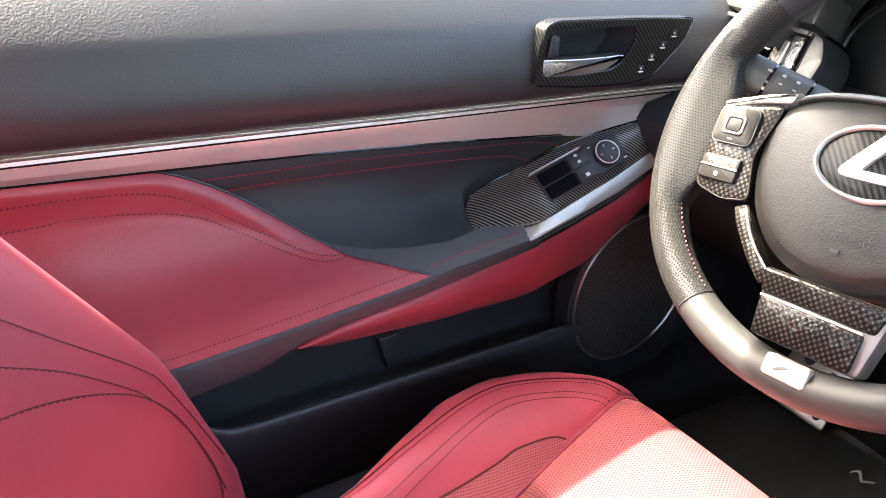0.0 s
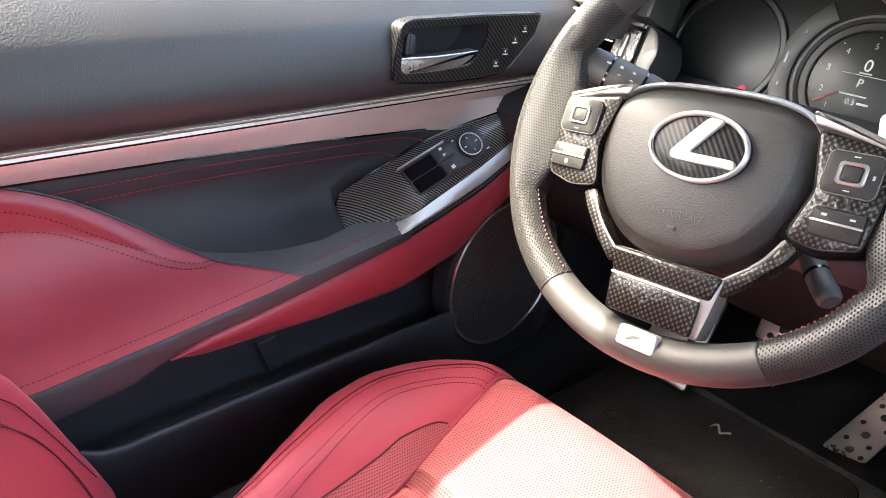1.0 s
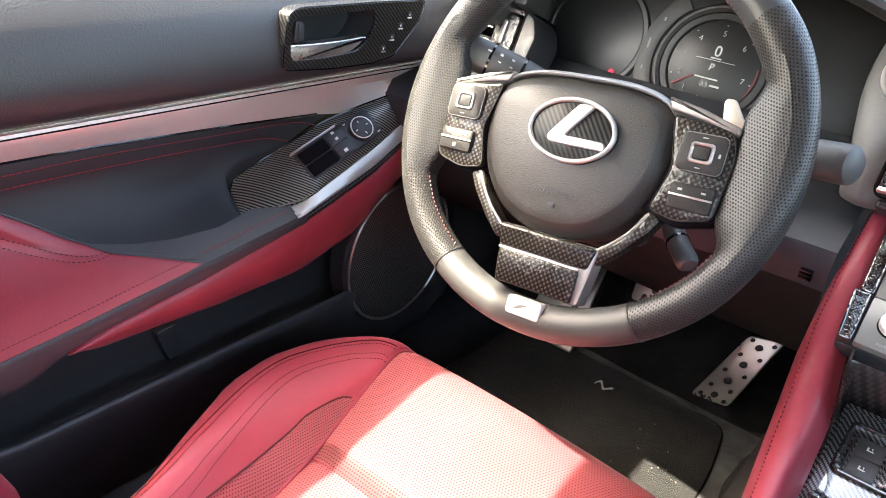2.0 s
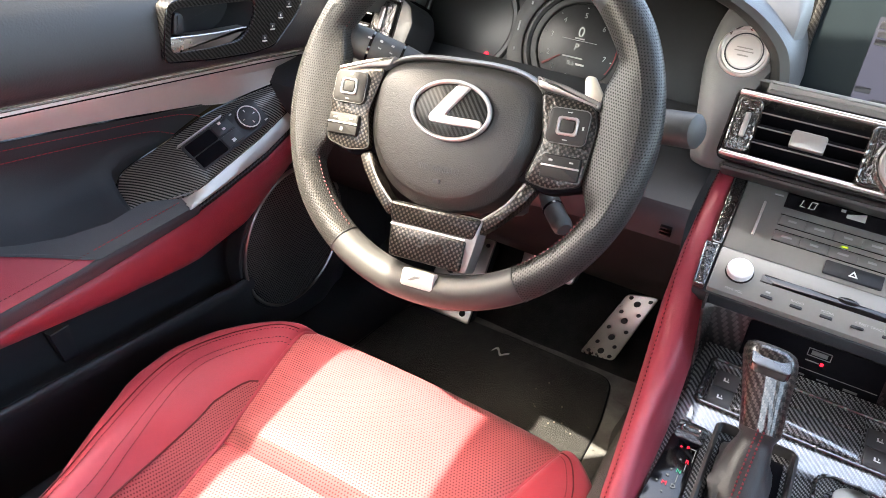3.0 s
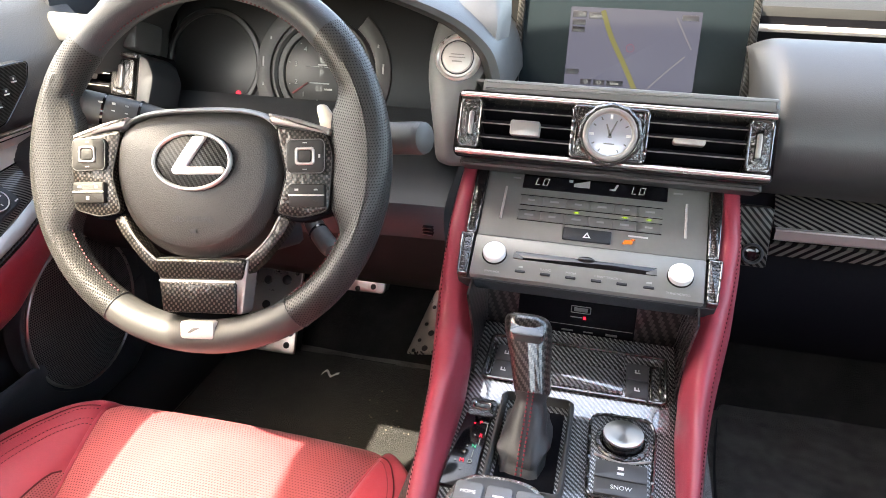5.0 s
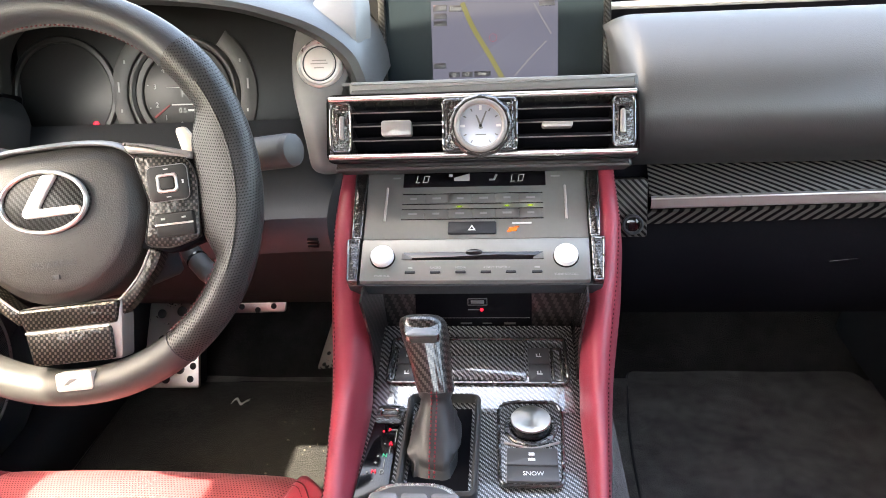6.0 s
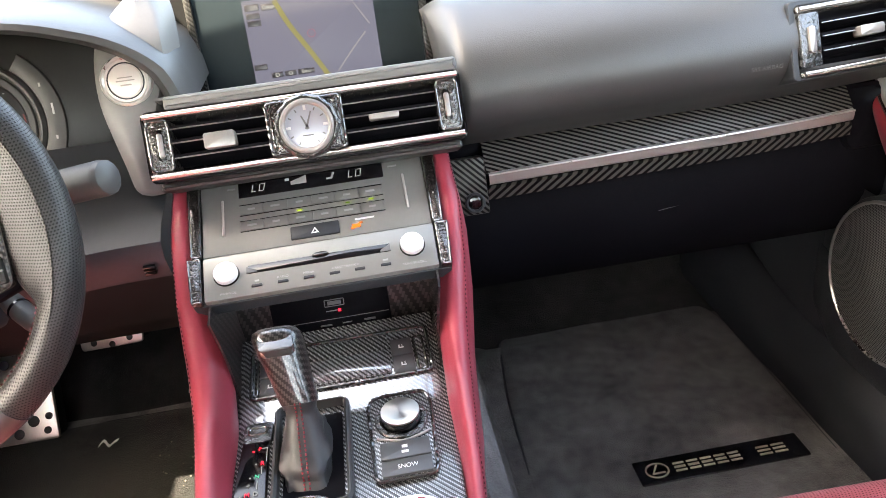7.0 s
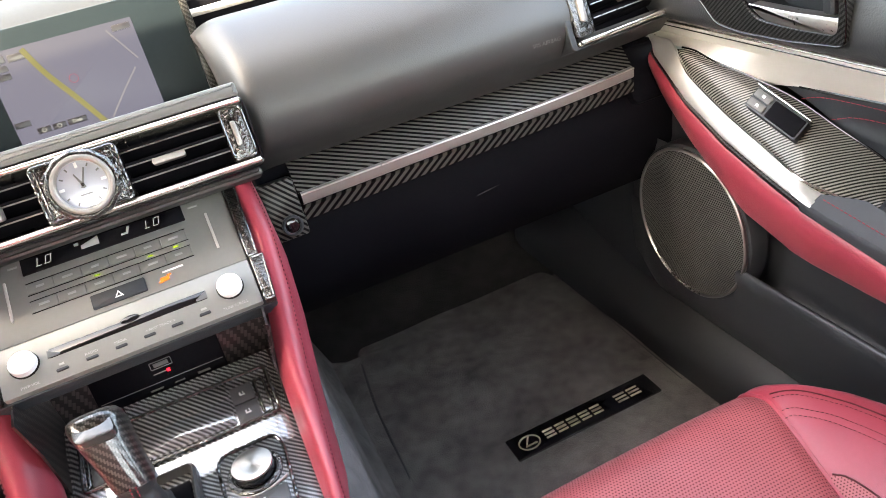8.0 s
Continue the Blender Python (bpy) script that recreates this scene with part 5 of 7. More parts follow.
def climate_stack():
    fr = STACK
    s = thing("center_stack", "graphite climate and audio panel with pale round knobs", "control panel")
    trap = lambda v0, v1, w0, w1: rounded([(-w0, v0), (w0, v0), (w1, v1), (-w1, v1)], 0.002, 2)
    part("carrier", plate(fr, trap(-0.0355, 0.106, 0.121, 0.126), -0.018, -0.002, 0.001), PLASTIC, s)
    part("upper_fascia", plate(fr, trap(0.0142, 0.103, 0.1105, 0.112), -0.01, 0.003, 0.001), FASCIA, s, "graphite upper fascia")
    lo = part("lower_fascia", plate(fr, trap(-0.0335, 0.0134, 0.1095, 0.1105), -0.02, 0.0045, 0.0012), FASCIA, s, "graphite audio fascia")
    for sx in (-1, 1):
        for v0, v1 in ((0.0142, 0.103), (-0.0345, 0.0134)):
            a, b = 0.1115, 0.1235
            pts = [(sx * (a + 0.0), v0), (sx * (b - 0.002), v0), (sx * (b + 0.002), v1), (sx * (a + 0.001), v1)]
            part("side_strip", plate(fr, rounded(pts if sx > 0 else pts[::-1], 0.0015, 2), -0.02, 0.006, 0.002), CARBON, s, "glossy carbon side strip")
            q = [(sx * (a + 0.0008), v0 + 0.001), (sx * (b - 0.003), v0 + 0.001), (sx * (b + 0.001), v1 - 0.001), (sx * (a + 0.0018), v1 - 0.001)]
            part("lacquer_edge", lip(fr, q, 0.0055, 0.0010), LACQUER, s)
    d = part("display", plate(fr, rrect(-0.0745, 0.0715, 0.0775, 0.1025, 0.001), 0.0, 0.0036, 0.0004), GLOSS, s, "black climate display")
    def seven(u, v, lit_bars):
        """One slanted seven-segment character, 4.6 mm wide."""
        w, h, k = 0.0046, 0.0084, 0.00055
        spots = {"t": (0.0008, h / 2, w, k), "b": (-0.0008, -h / 2, w, k), "l": (-w / 2, 0, k, h), "r": (w / 2, 0, k, h)}
        return bars(Frame(fr(u, v), fr.u, fr.v + fr.u * 0.16), [spots[q] for q in lit_bars], 0.0036, 0.004)
    part("display_digits", join(*[seven(u + du, 0.0872, q) for u in (-0.0545, 0.0430) for du, q in ((-0.0036, "lb"), (0.0036, "tblr"))]), DIGIT, d)
    fan = plate(fr, [(-0.022, 0.0845), (-0.006, 0.0845), (-0.006, 0.094), (-0.022, 0.0885)], 0.0036, 0.004, 0.0001)
    seat = plate(fr, [(0.014, 0.0845), (0.020, 0.0845), (0.023, 0.0925), (0.0205, 0.0925), (0.0185, 0.0865), (0.014, 0.0865)], 0.0036, 0.004, 0.0001)
    part("display_symbols", join(fan, seat, bars(fr, [(-0.0255, 0.0915, 0.004, 0.003), (-0.0815, 0.0895, 0.008, 0.0016), (0.0815, 0.0890, 0.009, 0.0016)], 0.0032, 0.004)), GREYPRINT, d)
    for sx in (-1, 1):
        part("temperature_slider", plate(fr, rrect(sx * 0.0905 - 0.0012, sx * 0.0905 + 0.0012, 0.0355, 0.0775, 0.0011), 0.002, 0.0046, 0.0010), SATIN, s, "thin bright touch slider")
    U = [-0.074, -0.051, -0.027, -0.003, 0.0205, 0.044, 0.0675]
    for r, (v0, v1) in enumerate(((0.0568, 0.0678), (0.0382, 0.0490))):
        for k in range(6):
            b = part("climate_button", plate(fr, rrect(U[k] + 0.0003, U[k + 1] - 0.0003, v0, v1, 0.0012), 0.0, 0.0043, 0.0007), FASCIA, s)
            w = 0.009 if (k + r) % 2 else 0.007
            part("symbol", bars(fr, [((U[k] + U[k + 1]) / 2, (v0 + v1) / 2, w, 0.0022)], 0.004, 0.0046), GREYPRINT, b)
    part("button_seam", bars(fr, [(-0.003, 0.0686, 0.142, 0.0009), (-0.003, 0.0375, 0.142, 0.0010), (-0.003, 0.0497, 0.142, 0.0008), (-0.003, 0.0561, 0.142, 0.0008)], 0.0025, 0.0033), GLOSS, s)
    part("indicator_lamps", bars(fr, [(-0.0155, 0.0527, 0.0052, 0.0012), (0.032, 0.0530, 0.0042, 0.0012), (0.0555, 0.0532, 0.005, 0.0012)], 0.0028, 0.0036), GLOW_G, s)
    hz = part("hazard_button", plate(fr, rrect(-0.0262, 0.0212, 0.0190, 0.0335, 0.0015), 0.0, 0.0052, 0.0012), PLASTIC, s, "hazard light button")
    fh = fr.at(-0.0025, 0.0255)
    tri = lambda r: [(r * math.cos(radians(a)), r * math.sin(radians(a)) - 0.0008) for a in (90, 210, 330)]
    part("hazard_mark", frame_ring(fh, tri(0.0045), tri(0.0022), 0.005, 0.0056, 0.0001), INK, hz)
    part("airbag_lamp", bars(fr, [(0.0375, 0.0245, 0.008, 0.004), (0.042, 0.0275, 0.004, 0.0015), (0.034, 0.0225, 0.004, 0.0015)], 0.0028, 0.0035), GLOW_O, s)
    part("print", bars(fr, [(0.0465, 0.0318, 0.019, 0.0018)], 0.0028, 0.0035), INK, s)
    sl = part("disc_slot", plate(fr, rrect(-0.0685, 0.0665, -0.0108, -0.0022, 0.001), 0.003, 0.0049, 0.0003), GLOSS, lo, "black disc slot with finger notch")
    part("finger_notch", plate(fr, circle(0.0, -0.0025, 0.0085, 20, 0.42), 0.003, 0.0050, 0.0003), GLOSS, sl)
    for sx, u in ((-1, -0.065), (1, 0.0615)):
        part("slot_end", plate(fr, [(u - 0.005, -0.0104), (u + 0.005, -0.0104), (u + 0.005, -0.0085), (u - 0.005, -0.0028)] if sx < 0 else [(u - 0.005, -0.0104), (u + 0.005, -0.0104), (u + 0.005, -0.0028), (u - 0.005, -0.0085)], 0.004, 0.0055, 0.0004), GREY, sl)
    for u in (-0.0608, -0.0366, -0.0124, 0.0117, 0.0354, 0.0600):
        part("audio_button", plate(fr, rrect(u - 0.005, u + 0.005, -0.0258, -0.0232, 0.001), 0.003, 0.0060, 0.0006), PLASTIC, lo)
    part("print", join(lettering(fr, "RADIO", -0.0366, -0.0195, 0.0035, 0.0048), lettering(fr, "MEDIA", -0.0124, -0.0195, 0.0035, 0.0048), lettering(fr, "< FAST TRACK >", 0.022, -0.0195, 0.0035, 0.0048),
                       lettering(fr, "PWR\u00b7VOL", -0.0875, -0.0283, 0.0035, 0.0048), lettering(fr, "TUNE\u00b7SCROLL", 0.0868, -0.0275, 0.0035, 0.0048), bars(fr, [(-0.0608, -0.0195, 0.004, 0.002), (0.060, -0.0195, 0.005, 0.002)], 0.0045, 0.005)), GREYPRINT, lo)
    for u in (-0.0885, 0.0875):
        k = part("knob", plate(fr, circle(u, -0.0082, 0.0122, 36), 0.002, 0.006, 0.001), GLOSS, lo)
        part("knob_face", plate(fr, circle(u, -0.0082, 0.0112, 36), 0.004, 0.0120, 0.0020), WHITE, k, "pale satin metal knob cap")


def side_vent(sx):
    if sx > 0:
        o = (0.600, 0.622, 0.545)
    else:
        o = (-0.612, 0.640, 0.548)
    fr = Frame(o, (0.97, 0.12 * sx, 0.0), (0, 0.38, 0.92))
    v = thing("side_vent", "small side air vent with silver frame and carbon end", "air vent", "side vents")
    part("duct", plate(fr, rrect(-0.075, 0.085 if sx > 0 else 0.060, -0.034, 0.036, 0.005), -0.07, -0.030, 0.001), MATTE_SHADE, v)
    end = 0.087 if sx > 0 else 0.061
    for w0, w1 in ((0.029, 0.036), (-0.037, -0.032)) if sx > 0 else ((0.0235, 0.029), (-0.030, -0.025)):
        part("frame_rail", join(plate(fr, rrect(-0.077, end, w0, w1, 0.002), -0.06, 0.0, 0.0015), tube([fr(-0.076, (w0 + w1) / 2, 0.001), fr(end - 0.001, (w0 + w1) / 2, 0.001)], 0.0030, 12)), RAIL, v)
    if sx > 0:
        part("surround", frame_ring(fr, rrect(-0.086, 0.10, -0.0405, 0.043, 0.006), rrect(-0.078, 0.088, -0.038, 0.037, 0.004), -0.05, -0.003, 0.001), PLASTIC, v)
    u0, u1 = (-0.077, -0.052) if sx > 0 else (0.026, 0.059)
    if sx < 0:
        part("end_body", plate(fr, rounded([(0.060, -0.040), (0.084, -0.030), (0.088, 0.004), (0.078, 0.024), (0.060, 0.032)], 0.006, 3), -0.05, 0.000, 0.006), PLASTIC, v, "dark grey body beside the vent")
        part("upper_ledge", plate(fr, rounded([(-0.08, 0.034), (0.062, 0.034), (0.060, 0.070), (-0.08, 0.070)], 0.004, 2), -0.04, 0.004, 0.004), DARK_GREY, v, "grey ledge above the vent")
    hv = 0.0285 if sx > 0 else 0.0215
    ep = part("end_panel", plate(fr, rrect(u0, u1, -hv, hv, 0.004), -0.03, 0.001, 0.0015), CARBON, v, "glossy carbon end panel")
    um = (u0 + u1) / 2
    part("thumbwheel", plate(fr, rrect(um - 0.004, um + 0.004, -0.014, 0.014, 0.003), 0.0, 0.005, 0.0015), TAB, ep)
    a, b = (-0.050, 0.082) if sx > 0 else (-0.074, 0.024)
    for w in (0.014, 0.0, -0.015):
        s = part("slat", plate(Frame(fr((a + b) / 2, w, -0.012), fr.u, fr.v * 0.35 + fr.n * 0.94), rrect(a - (a + b) / 2, b - (a + b) / 2, -0.014, 0.012, 0.001), -0.001, 0.0014, 0.0006), MATTE_SHADE, v)
        part("slat_edge", tube([fr(a, w + 0.0016, 0.001), fr(b, w + 0.0016, 0.001)], 0.0007, 6), DARK_SATIN, s)
    um = (a + b) / 2 - 0.01 * sx
    part("vent_tab", plate(fr, rrect(um - 0.015, um + 0.015, -0.006, 0.005, 0.0025), -0.004, 0.008, 0.0012), TAB, v)


dash_body()
instruments()
center_vents()
clock()
nav_screen()
climate_stack()
side_vent(1)
side_vent(-1)

# ---- steering wheel, stalks and pedals ----
TILT = radians(23)
WHEEL = Frame((-0.354, 0.447, 0.523), (1, 0, 0), (0, math.sin(TILT), math.cos(TILT))).turned(6)


def steering_wheel():
    fr = WHEEL
    w = thing("steering_wheel", "black perforated leather steering wheel with carbon spokes and flat foot", "steering wheel")
    R = 0.166
    def rim_pt(a):
        x, v = R * math.cos(a), R * math.sin(a)
        v = v if v > -0.10 else -0.10 + (v + 0.10) * 0.93
        return x, v
    def rim(a0, a1, mat, label, n=40, r=0.0162, name="rim"):
        rs = []
        for i in range(n + 1):
            a = radians(a0 + (a1 - a0) * i / n)
            x, v = rim_pt(a)
            d = Vector((math.cos(a), math.sin(a)))
            grip = 1 + 0.10 * math.exp(-((math.degrees(a) % 360 - 35) / 14) ** 2) + 0.10 * math.exp(-((math.degrees(a) % 360 - 145) / 14) ** 2)
            rs.append([fr(x + d.x * r * grip * math.cos(q), v + d.y * r * grip * math.cos(q), r * grip * 1.08 * math.sin(q)) for q in [2 * math.pi * k / 14 for k in range(14)]])
        bm = rings(rs)
        return part(name, bm, mat, w, label)
    rim(42, 137, BLACK_LEATHER, "smooth black leather rim top")
    rim(-56, 42, RIM_PERF, "perforated black leather rim side")
    rim(137, 237, RIM_PERF, "perforated black leather rim side")
    rim(237, 304, SMOOTH_GREY, "smooth grey black leather rim foot")
    for a in (42, 137, 237, 304):
        x, v = rim_pt(radians(a))
        d = Vector((math.cos(radians(a)), math.sin(radians(a))))
        part("rim_seam", tube([fr(x + d.x * 0.0166 * math.cos(q), v + d.y * 0.0166 * math.cos(q), 0.0178 * math.sin(q)) for q in [2 * math.pi * k / 20 for k in range(20)]], 0.0005, 5, True), BLACK_LEATHER, w)
    for a0, a1 in ((-54, 40), (139, 235), (44, 135)):
        pts = []
        for i in range(60):
            a = radians(a0 + (a1 - a0) * i / 59)
            x, v = rim_pt(a)
            pts.append(fr(x - math.cos(a) * 0.0158, v - math.sin(a) * 0.0158, 0.0055 if a0 != 44 else 0.004))
        part("stitching", stitches(pts, 0.0042, 0.0009, 0.62), THREAD_WINE, w, "wine red stitching inside the rim")
    # hub pad
    pad = []
    for k in range(72):
        a = 2 * math.pi * k / 72
        c, q = math.cos(a), math.sin(a)
        if q < 0:
            pad.append((-0.002 + 0.0855 * math.copysign(abs(c) ** 0.92, c), -0.089 * abs(q) ** 0.96))
        else:
            pad.append((-0.002 + 0.0855 * math.copysign(abs(c) ** 0.62, c), 0.0455 * q ** 0.62))
    mk = lambda o, h: [fr(x, y, h) for x, y in o]
    rs = [mk(pad, -0.035), mk(pad, 0.0), mk(inset(pad, 0.0020), 0.005), mk(inset(pad, 0.0085), 0.0115), mk(inset(pad, 0.0105), 0.0145), mk(inset(pad, 0.0125), 0.0158)]
    core = inset(pad, 0.0125)
    for k in range(1, 12):
        s = 1 - k / 11.5
        rs.append(mk([(x * s, y * s) for x, y in core], 0.0158 + 0.0072 * (1 - s ** 2)))
    hub = part("hub", rings(rs), PAD, w, "grained charcoal airbag pad")
    part("hub_trim", sheet([[fr(x, y + dy, n) for dy, n in ((0.0, 0.0), (0.0, 0.0085), (0.0012, 0.0095), (0.0042, 0.006), (0.0050, -0.002))] for x, y in pad[4:34]]), TAB, hub, "silver trim along the pad top")
    part("hub_lettering", join(lettering(fr, "SRS AIRBAG", 0.002, -0.0525, 0.0078, 0.0206), bars(fr, [(0.002, -0.0632, 0.006, 0.0035)], 0.0185, 0.0202)), PLASTIC, hub, "embossed lettering")
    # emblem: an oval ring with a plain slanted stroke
    em = fr.at(0.0040, -0.0005, 0.0235)
    o = circle(0, 0, 0.0395, 48, 0.68)
    e = part("emblem", plate(em, o, -0.004, 0.0012, 0.0005), CARBON_BEZEL, hub, "oval emblem with a bright slanted shape")
    part("emblem_ring", frame_ring(em, o, inset(o, 0.0036), 0.0, 0.0042, 0.0014), RAIL_SATIN, e)
    stroke = rounded([(0.0030, 0.0225), (0.0160, 0.0215), (0.0015, 0.0030), (-0.0040, -0.0052), (0.0090, -0.0052), (0.0315, -0.0052), (0.0335, -0.0120), (0.0, -0.0125), (-0.0170, -0.0122), (-0.0195, -0.0075), (-0.0090, 0.0070)], 0.0030, 3)
    part("emblem_stroke", plate(em, stroke, 0.0005, 0.0048, 0.0013), SATIN, e, "bright slanted stroke")
    # spokes and button fields
    for sx in (-1, 1):
        P = lambda o: [(sx * a, b) for a, b in o] if sx > 0 else [(sx * a, b) for a, b in o][::-1]
        part("spoke", plate(fr, rounded(P([(0.060, 0.034), (0.122, 0.026), (0.138, 0.0), (0.132, -0.046), (0.098, -0.056), (0.060, -0.045)]), 0.008, 3), -0.014, 0.003, 0.003), MATTE_SHADE, w)
        # leather runs in from the rim as a thumb rest
        rows = []
        for k in range(33):
            v = 0.082 - 0.158 * k / 32
            out = math.sqrt(R * R - v * v)
            t = min(1.0, max(0.0, (v + 0.076) / 0.036)) * min(1.0, max(0.0, (0.082 - v) / 0.050))
            t = t * t * (3 - 2 * t)
            inn = (out - 0.0150) * (1 - t) + 0.1285 * t
            line = smooth_line([(inn + 0.001, 0, -0.010), (inn, 0, 0.0005), (inn + 0.0012, 0, 0.0065 + 0.0015 * t), (inn + 0.35 * (out - inn), 0, 0.0125), (inn + 0.7 * (out - inn), 0, 0.0165), (out, 0, 0.0181)], 3)
            ang = math.degrees(math.atan2(v, out)) % 360
            swell = 1 + 0.10 * math.exp(-((ang - 35) / 14) ** 2)
            rows.append([fr(sx * (out + (p.x - out) * swell), v, p.z * swell + 0.0003) for p in line])
        part("thumb_rest", sheet(rows), RIM_PERF, w, "perforated leather thumb rest")
        edge = rounded(P([(0.078, 0.030), (0.125, 0.0235), (0.1315, 0.006), (0.1275, -0.044), (0.101, -0.0505), (0.0785, -0.046), (0.088, -0.012)]), 0.006, 3)
        f = part("button_field", plate(fr, edge, 0.0, 0.0115, 0.002), CARBON_WHEEL, w, "carbon button surround")
        part("field_edge", tube([fr(a, b, 0.0108) for a, b in edge], 0.0006, 6, True), KEY, f)
        part("spoke_brace", plate(fr, rounded(P([(0.070, 0.0425), (0.098, 0.037), (0.130, 0.027), (0.129, 0.021), (0.098, 0.0285), (0.074, 0.0325)]), 0.002, 2), -0.004, 0.0125, 0.003), TAB, w, "satin silver brace over the buttons")
        cu, cv = (-0.1100, 0.0078) if sx < 0 else (0.1080, 0.0032)
        lu, lv = (-0.1100, -0.0277) if sx < 0 else (0.1090, -0.0312)
        sq = lambda u, v, a, b, r: rrect(u - a, u + a, v - b, v + b, r)
        b1 = part("rocker_pad", plate(fr, sq(cu, cv, 0.0178, 0.0150, 0.005), 0.008, 0.0165, 0.003), KEY, f, "square four way button")
        part("pad_edge", tube([fr(a, b, 0.0148) for a, b in sq(cu, cv, 0.0174, 0.0146, 0.005)], 0.0005, 6, True), GREY, b1)
        part("rocker_ring", frame_ring(fr, sq(cu, cv, 0.0092, 0.0078, 0.003), sq(cu, cv, 0.0066, 0.0054, 0.0024), 0.015, 0.0180, 0.0008), DARK_SATIN, b1, "satin ring")
        part("rocker_key", plate(fr, sq(cu, cv, 0.0060, 0.0050, 0.002), 0.0155, 0.0176, 0.0008), KEY, b1)
        part("symbols", bars(fr, [(cu, cv + 0.0115, 0.004, 0.0008), (cu, cv - 0.0115, 0.004, 0.0008)] + ([(cu + 0.0135, cv, 0.0016, 0.003)] if sx > 0 else []), 0.016, 0.0169), GREYPRINT, b1)
        b2 = part("lower_rocker", plate(fr, sq(lu, lv, 0.0168, 0.0100, 0.002), 0.008, 0.0160, 0.002), KEY, f, "split rocker button")
        part("rocker_line", plate(fr, sq(lu, lv + 0.0005, 0.0166, 0.0008, 0.0004), 0.0155, 0.0170, 0.0004), ALU, b2)
        part("symbols", bars(fr, [(lu - 0.009, lv + 0.0052, 0.0035, 0.0018), (lu + 0.009, lv + 0.0052, 0.0035, 0.0014)] + ([(lu, lv - 0.0052, 0.0030, 0.0035)] if sx < 0 else []), 0.0155, 0.0165), GREYPRINT, b2)
        part("lower_arm", plate(fr, rounded(P([(0.0785, -0.047), (0.0905, -0.0525), (0.083, -0.066), (0.062, -0.090), (0.046, -0.104), (0.038, -0.094), (0.056, -0.080), (0.068, -0.066)]), 0.004, 3), -0.008, 0.0065, 0.002), CARBON_WHEEL, w, "carbon lower spoke arm")
        part("arm_edge", tube(smooth_line([fr(sx * a, b, 0.0065) for a, b in ((0.080, -0.050), (0.068, -0.069), (0.054, -0.083), (0.040, -0.094))], 5), 0.0011, 6), TAB, w, "thin silver edge")
        # shift paddle
        part("shift_paddle", plate(fr, rounded(P([(0.1015, 0.0510), (0.1030, 0.0545), (0.1100, 0.0545), (0.1200, 0.0400), (0.1320, 0.0200), (0.1160, 0.0100), (0.1060, 0.0300)]), 0.002, 3), -0.030, -0.024, 0.002), CREAM, w, "pale metal shift paddle")
    part("foot_spoke", plate(fr, rounded([(-0.046, -0.088), (0.050, -0.088), (0.0475, -0.112), (0.0440, -0.1390), (-0.0350, -0.1390), (-0.0400, -0.112)], 0.004, 3), -0.010, 0.0085, 0.003), TAB, w, "satin silver lower spoke")
    part("foot_collar", plate(fr, rounded([(-0.0445, -0.0885), (0.0485, -0.0885), (0.0440, -0.1075), (-0.0400, -0.1075)], 0.003, 2), 0.006, 0.0115, 0.003), CARBON_WHEEL, w, "lacquered carbon collar under the pad")
    part("foot_spoke_panel", plate(fr, rounded([(-0.0385, -0.1095), (0.0385, -0.1095), (0.0385, -0.1380), (-0.0345, -0.1380)], 0.003, 2), 0.007, 0.0125, 0.0015), CARBON_WHEEL, w, "carbon lower spoke panel")
    part("panel_edge", tube([fr(-0.0380, -0.1090, 0.0125), fr(0.0380, -0.1090, 0.0125)], 0.0009, 6), ALU, w, "thin bright edge")
    bd = part("foot_badge", plate(fr, [(a + 0.0030, b) for a, b in rrect(-0.0165, 0.0165, -0.1610, -0.1450, 0.003)], 0.008, 0.0182, 0.0012), SATIN, w, "bright metal badge")
    part("badge_mark", plate(fr, [(-0.006, -0.1555), (-0.003, -0.1555), (0.008, -0.1505), (0.0, -0.1505)], 0.0178, 0.0186, 0.0001), GREY, bd)
    part("column_shroud", plate(Frame((-0.354, 0.470, 0.500), (1, 0, 0), (0, 0.3, 0.95)), rounded([(-0.050, -0.075), (0.050, -0.075), (0.062, 0.020), (0.045, 0.055), (-0.045, 0.055), (-0.062, 0.020)], 0.02, 3), -0.12, 0.0, 0.012), PLASTIC, w)
    return w


SMOOTH_GREY = surface("smooth_grey_leather", (0.042, 0.042, 0.042), 0.50, grain=0.06, grain_size=1300, vary=0.06)
PAD = surface("airbag_pad", (0.034, 0.0325, 0.0308), 0.45, grain=0.4, grain_size=1000, vary=0.10)
steering_wheel()


def stalk(name, pts, r, label, mark):
    s = thing(name, label, "control stalk", "column stalks")
    P = smooth_line(pts, 5)
    n = len(P)
    part("arm", tube(P, [r * (0.65 + 0.35 * min(1, 2.2 * i / n)) for i in range(n)], 14), DARK_GREY, s)
    a, b = P[-2], P[-1]
    d = (b - a).normalized()
    part("tip", tube([b - d * 0.002, b + d * 0.004, b + d * 0.007], [r * 1.02, r * 0.95, r * 0.7], 14), DARK_GREY, s)
    for k in mark:
        c = P[int(n * k)]
        part("ring", tube([c - d * 0.0012, c + d * 0.0012], r * 1.06, 14), GLOSS, s)
    return s, P


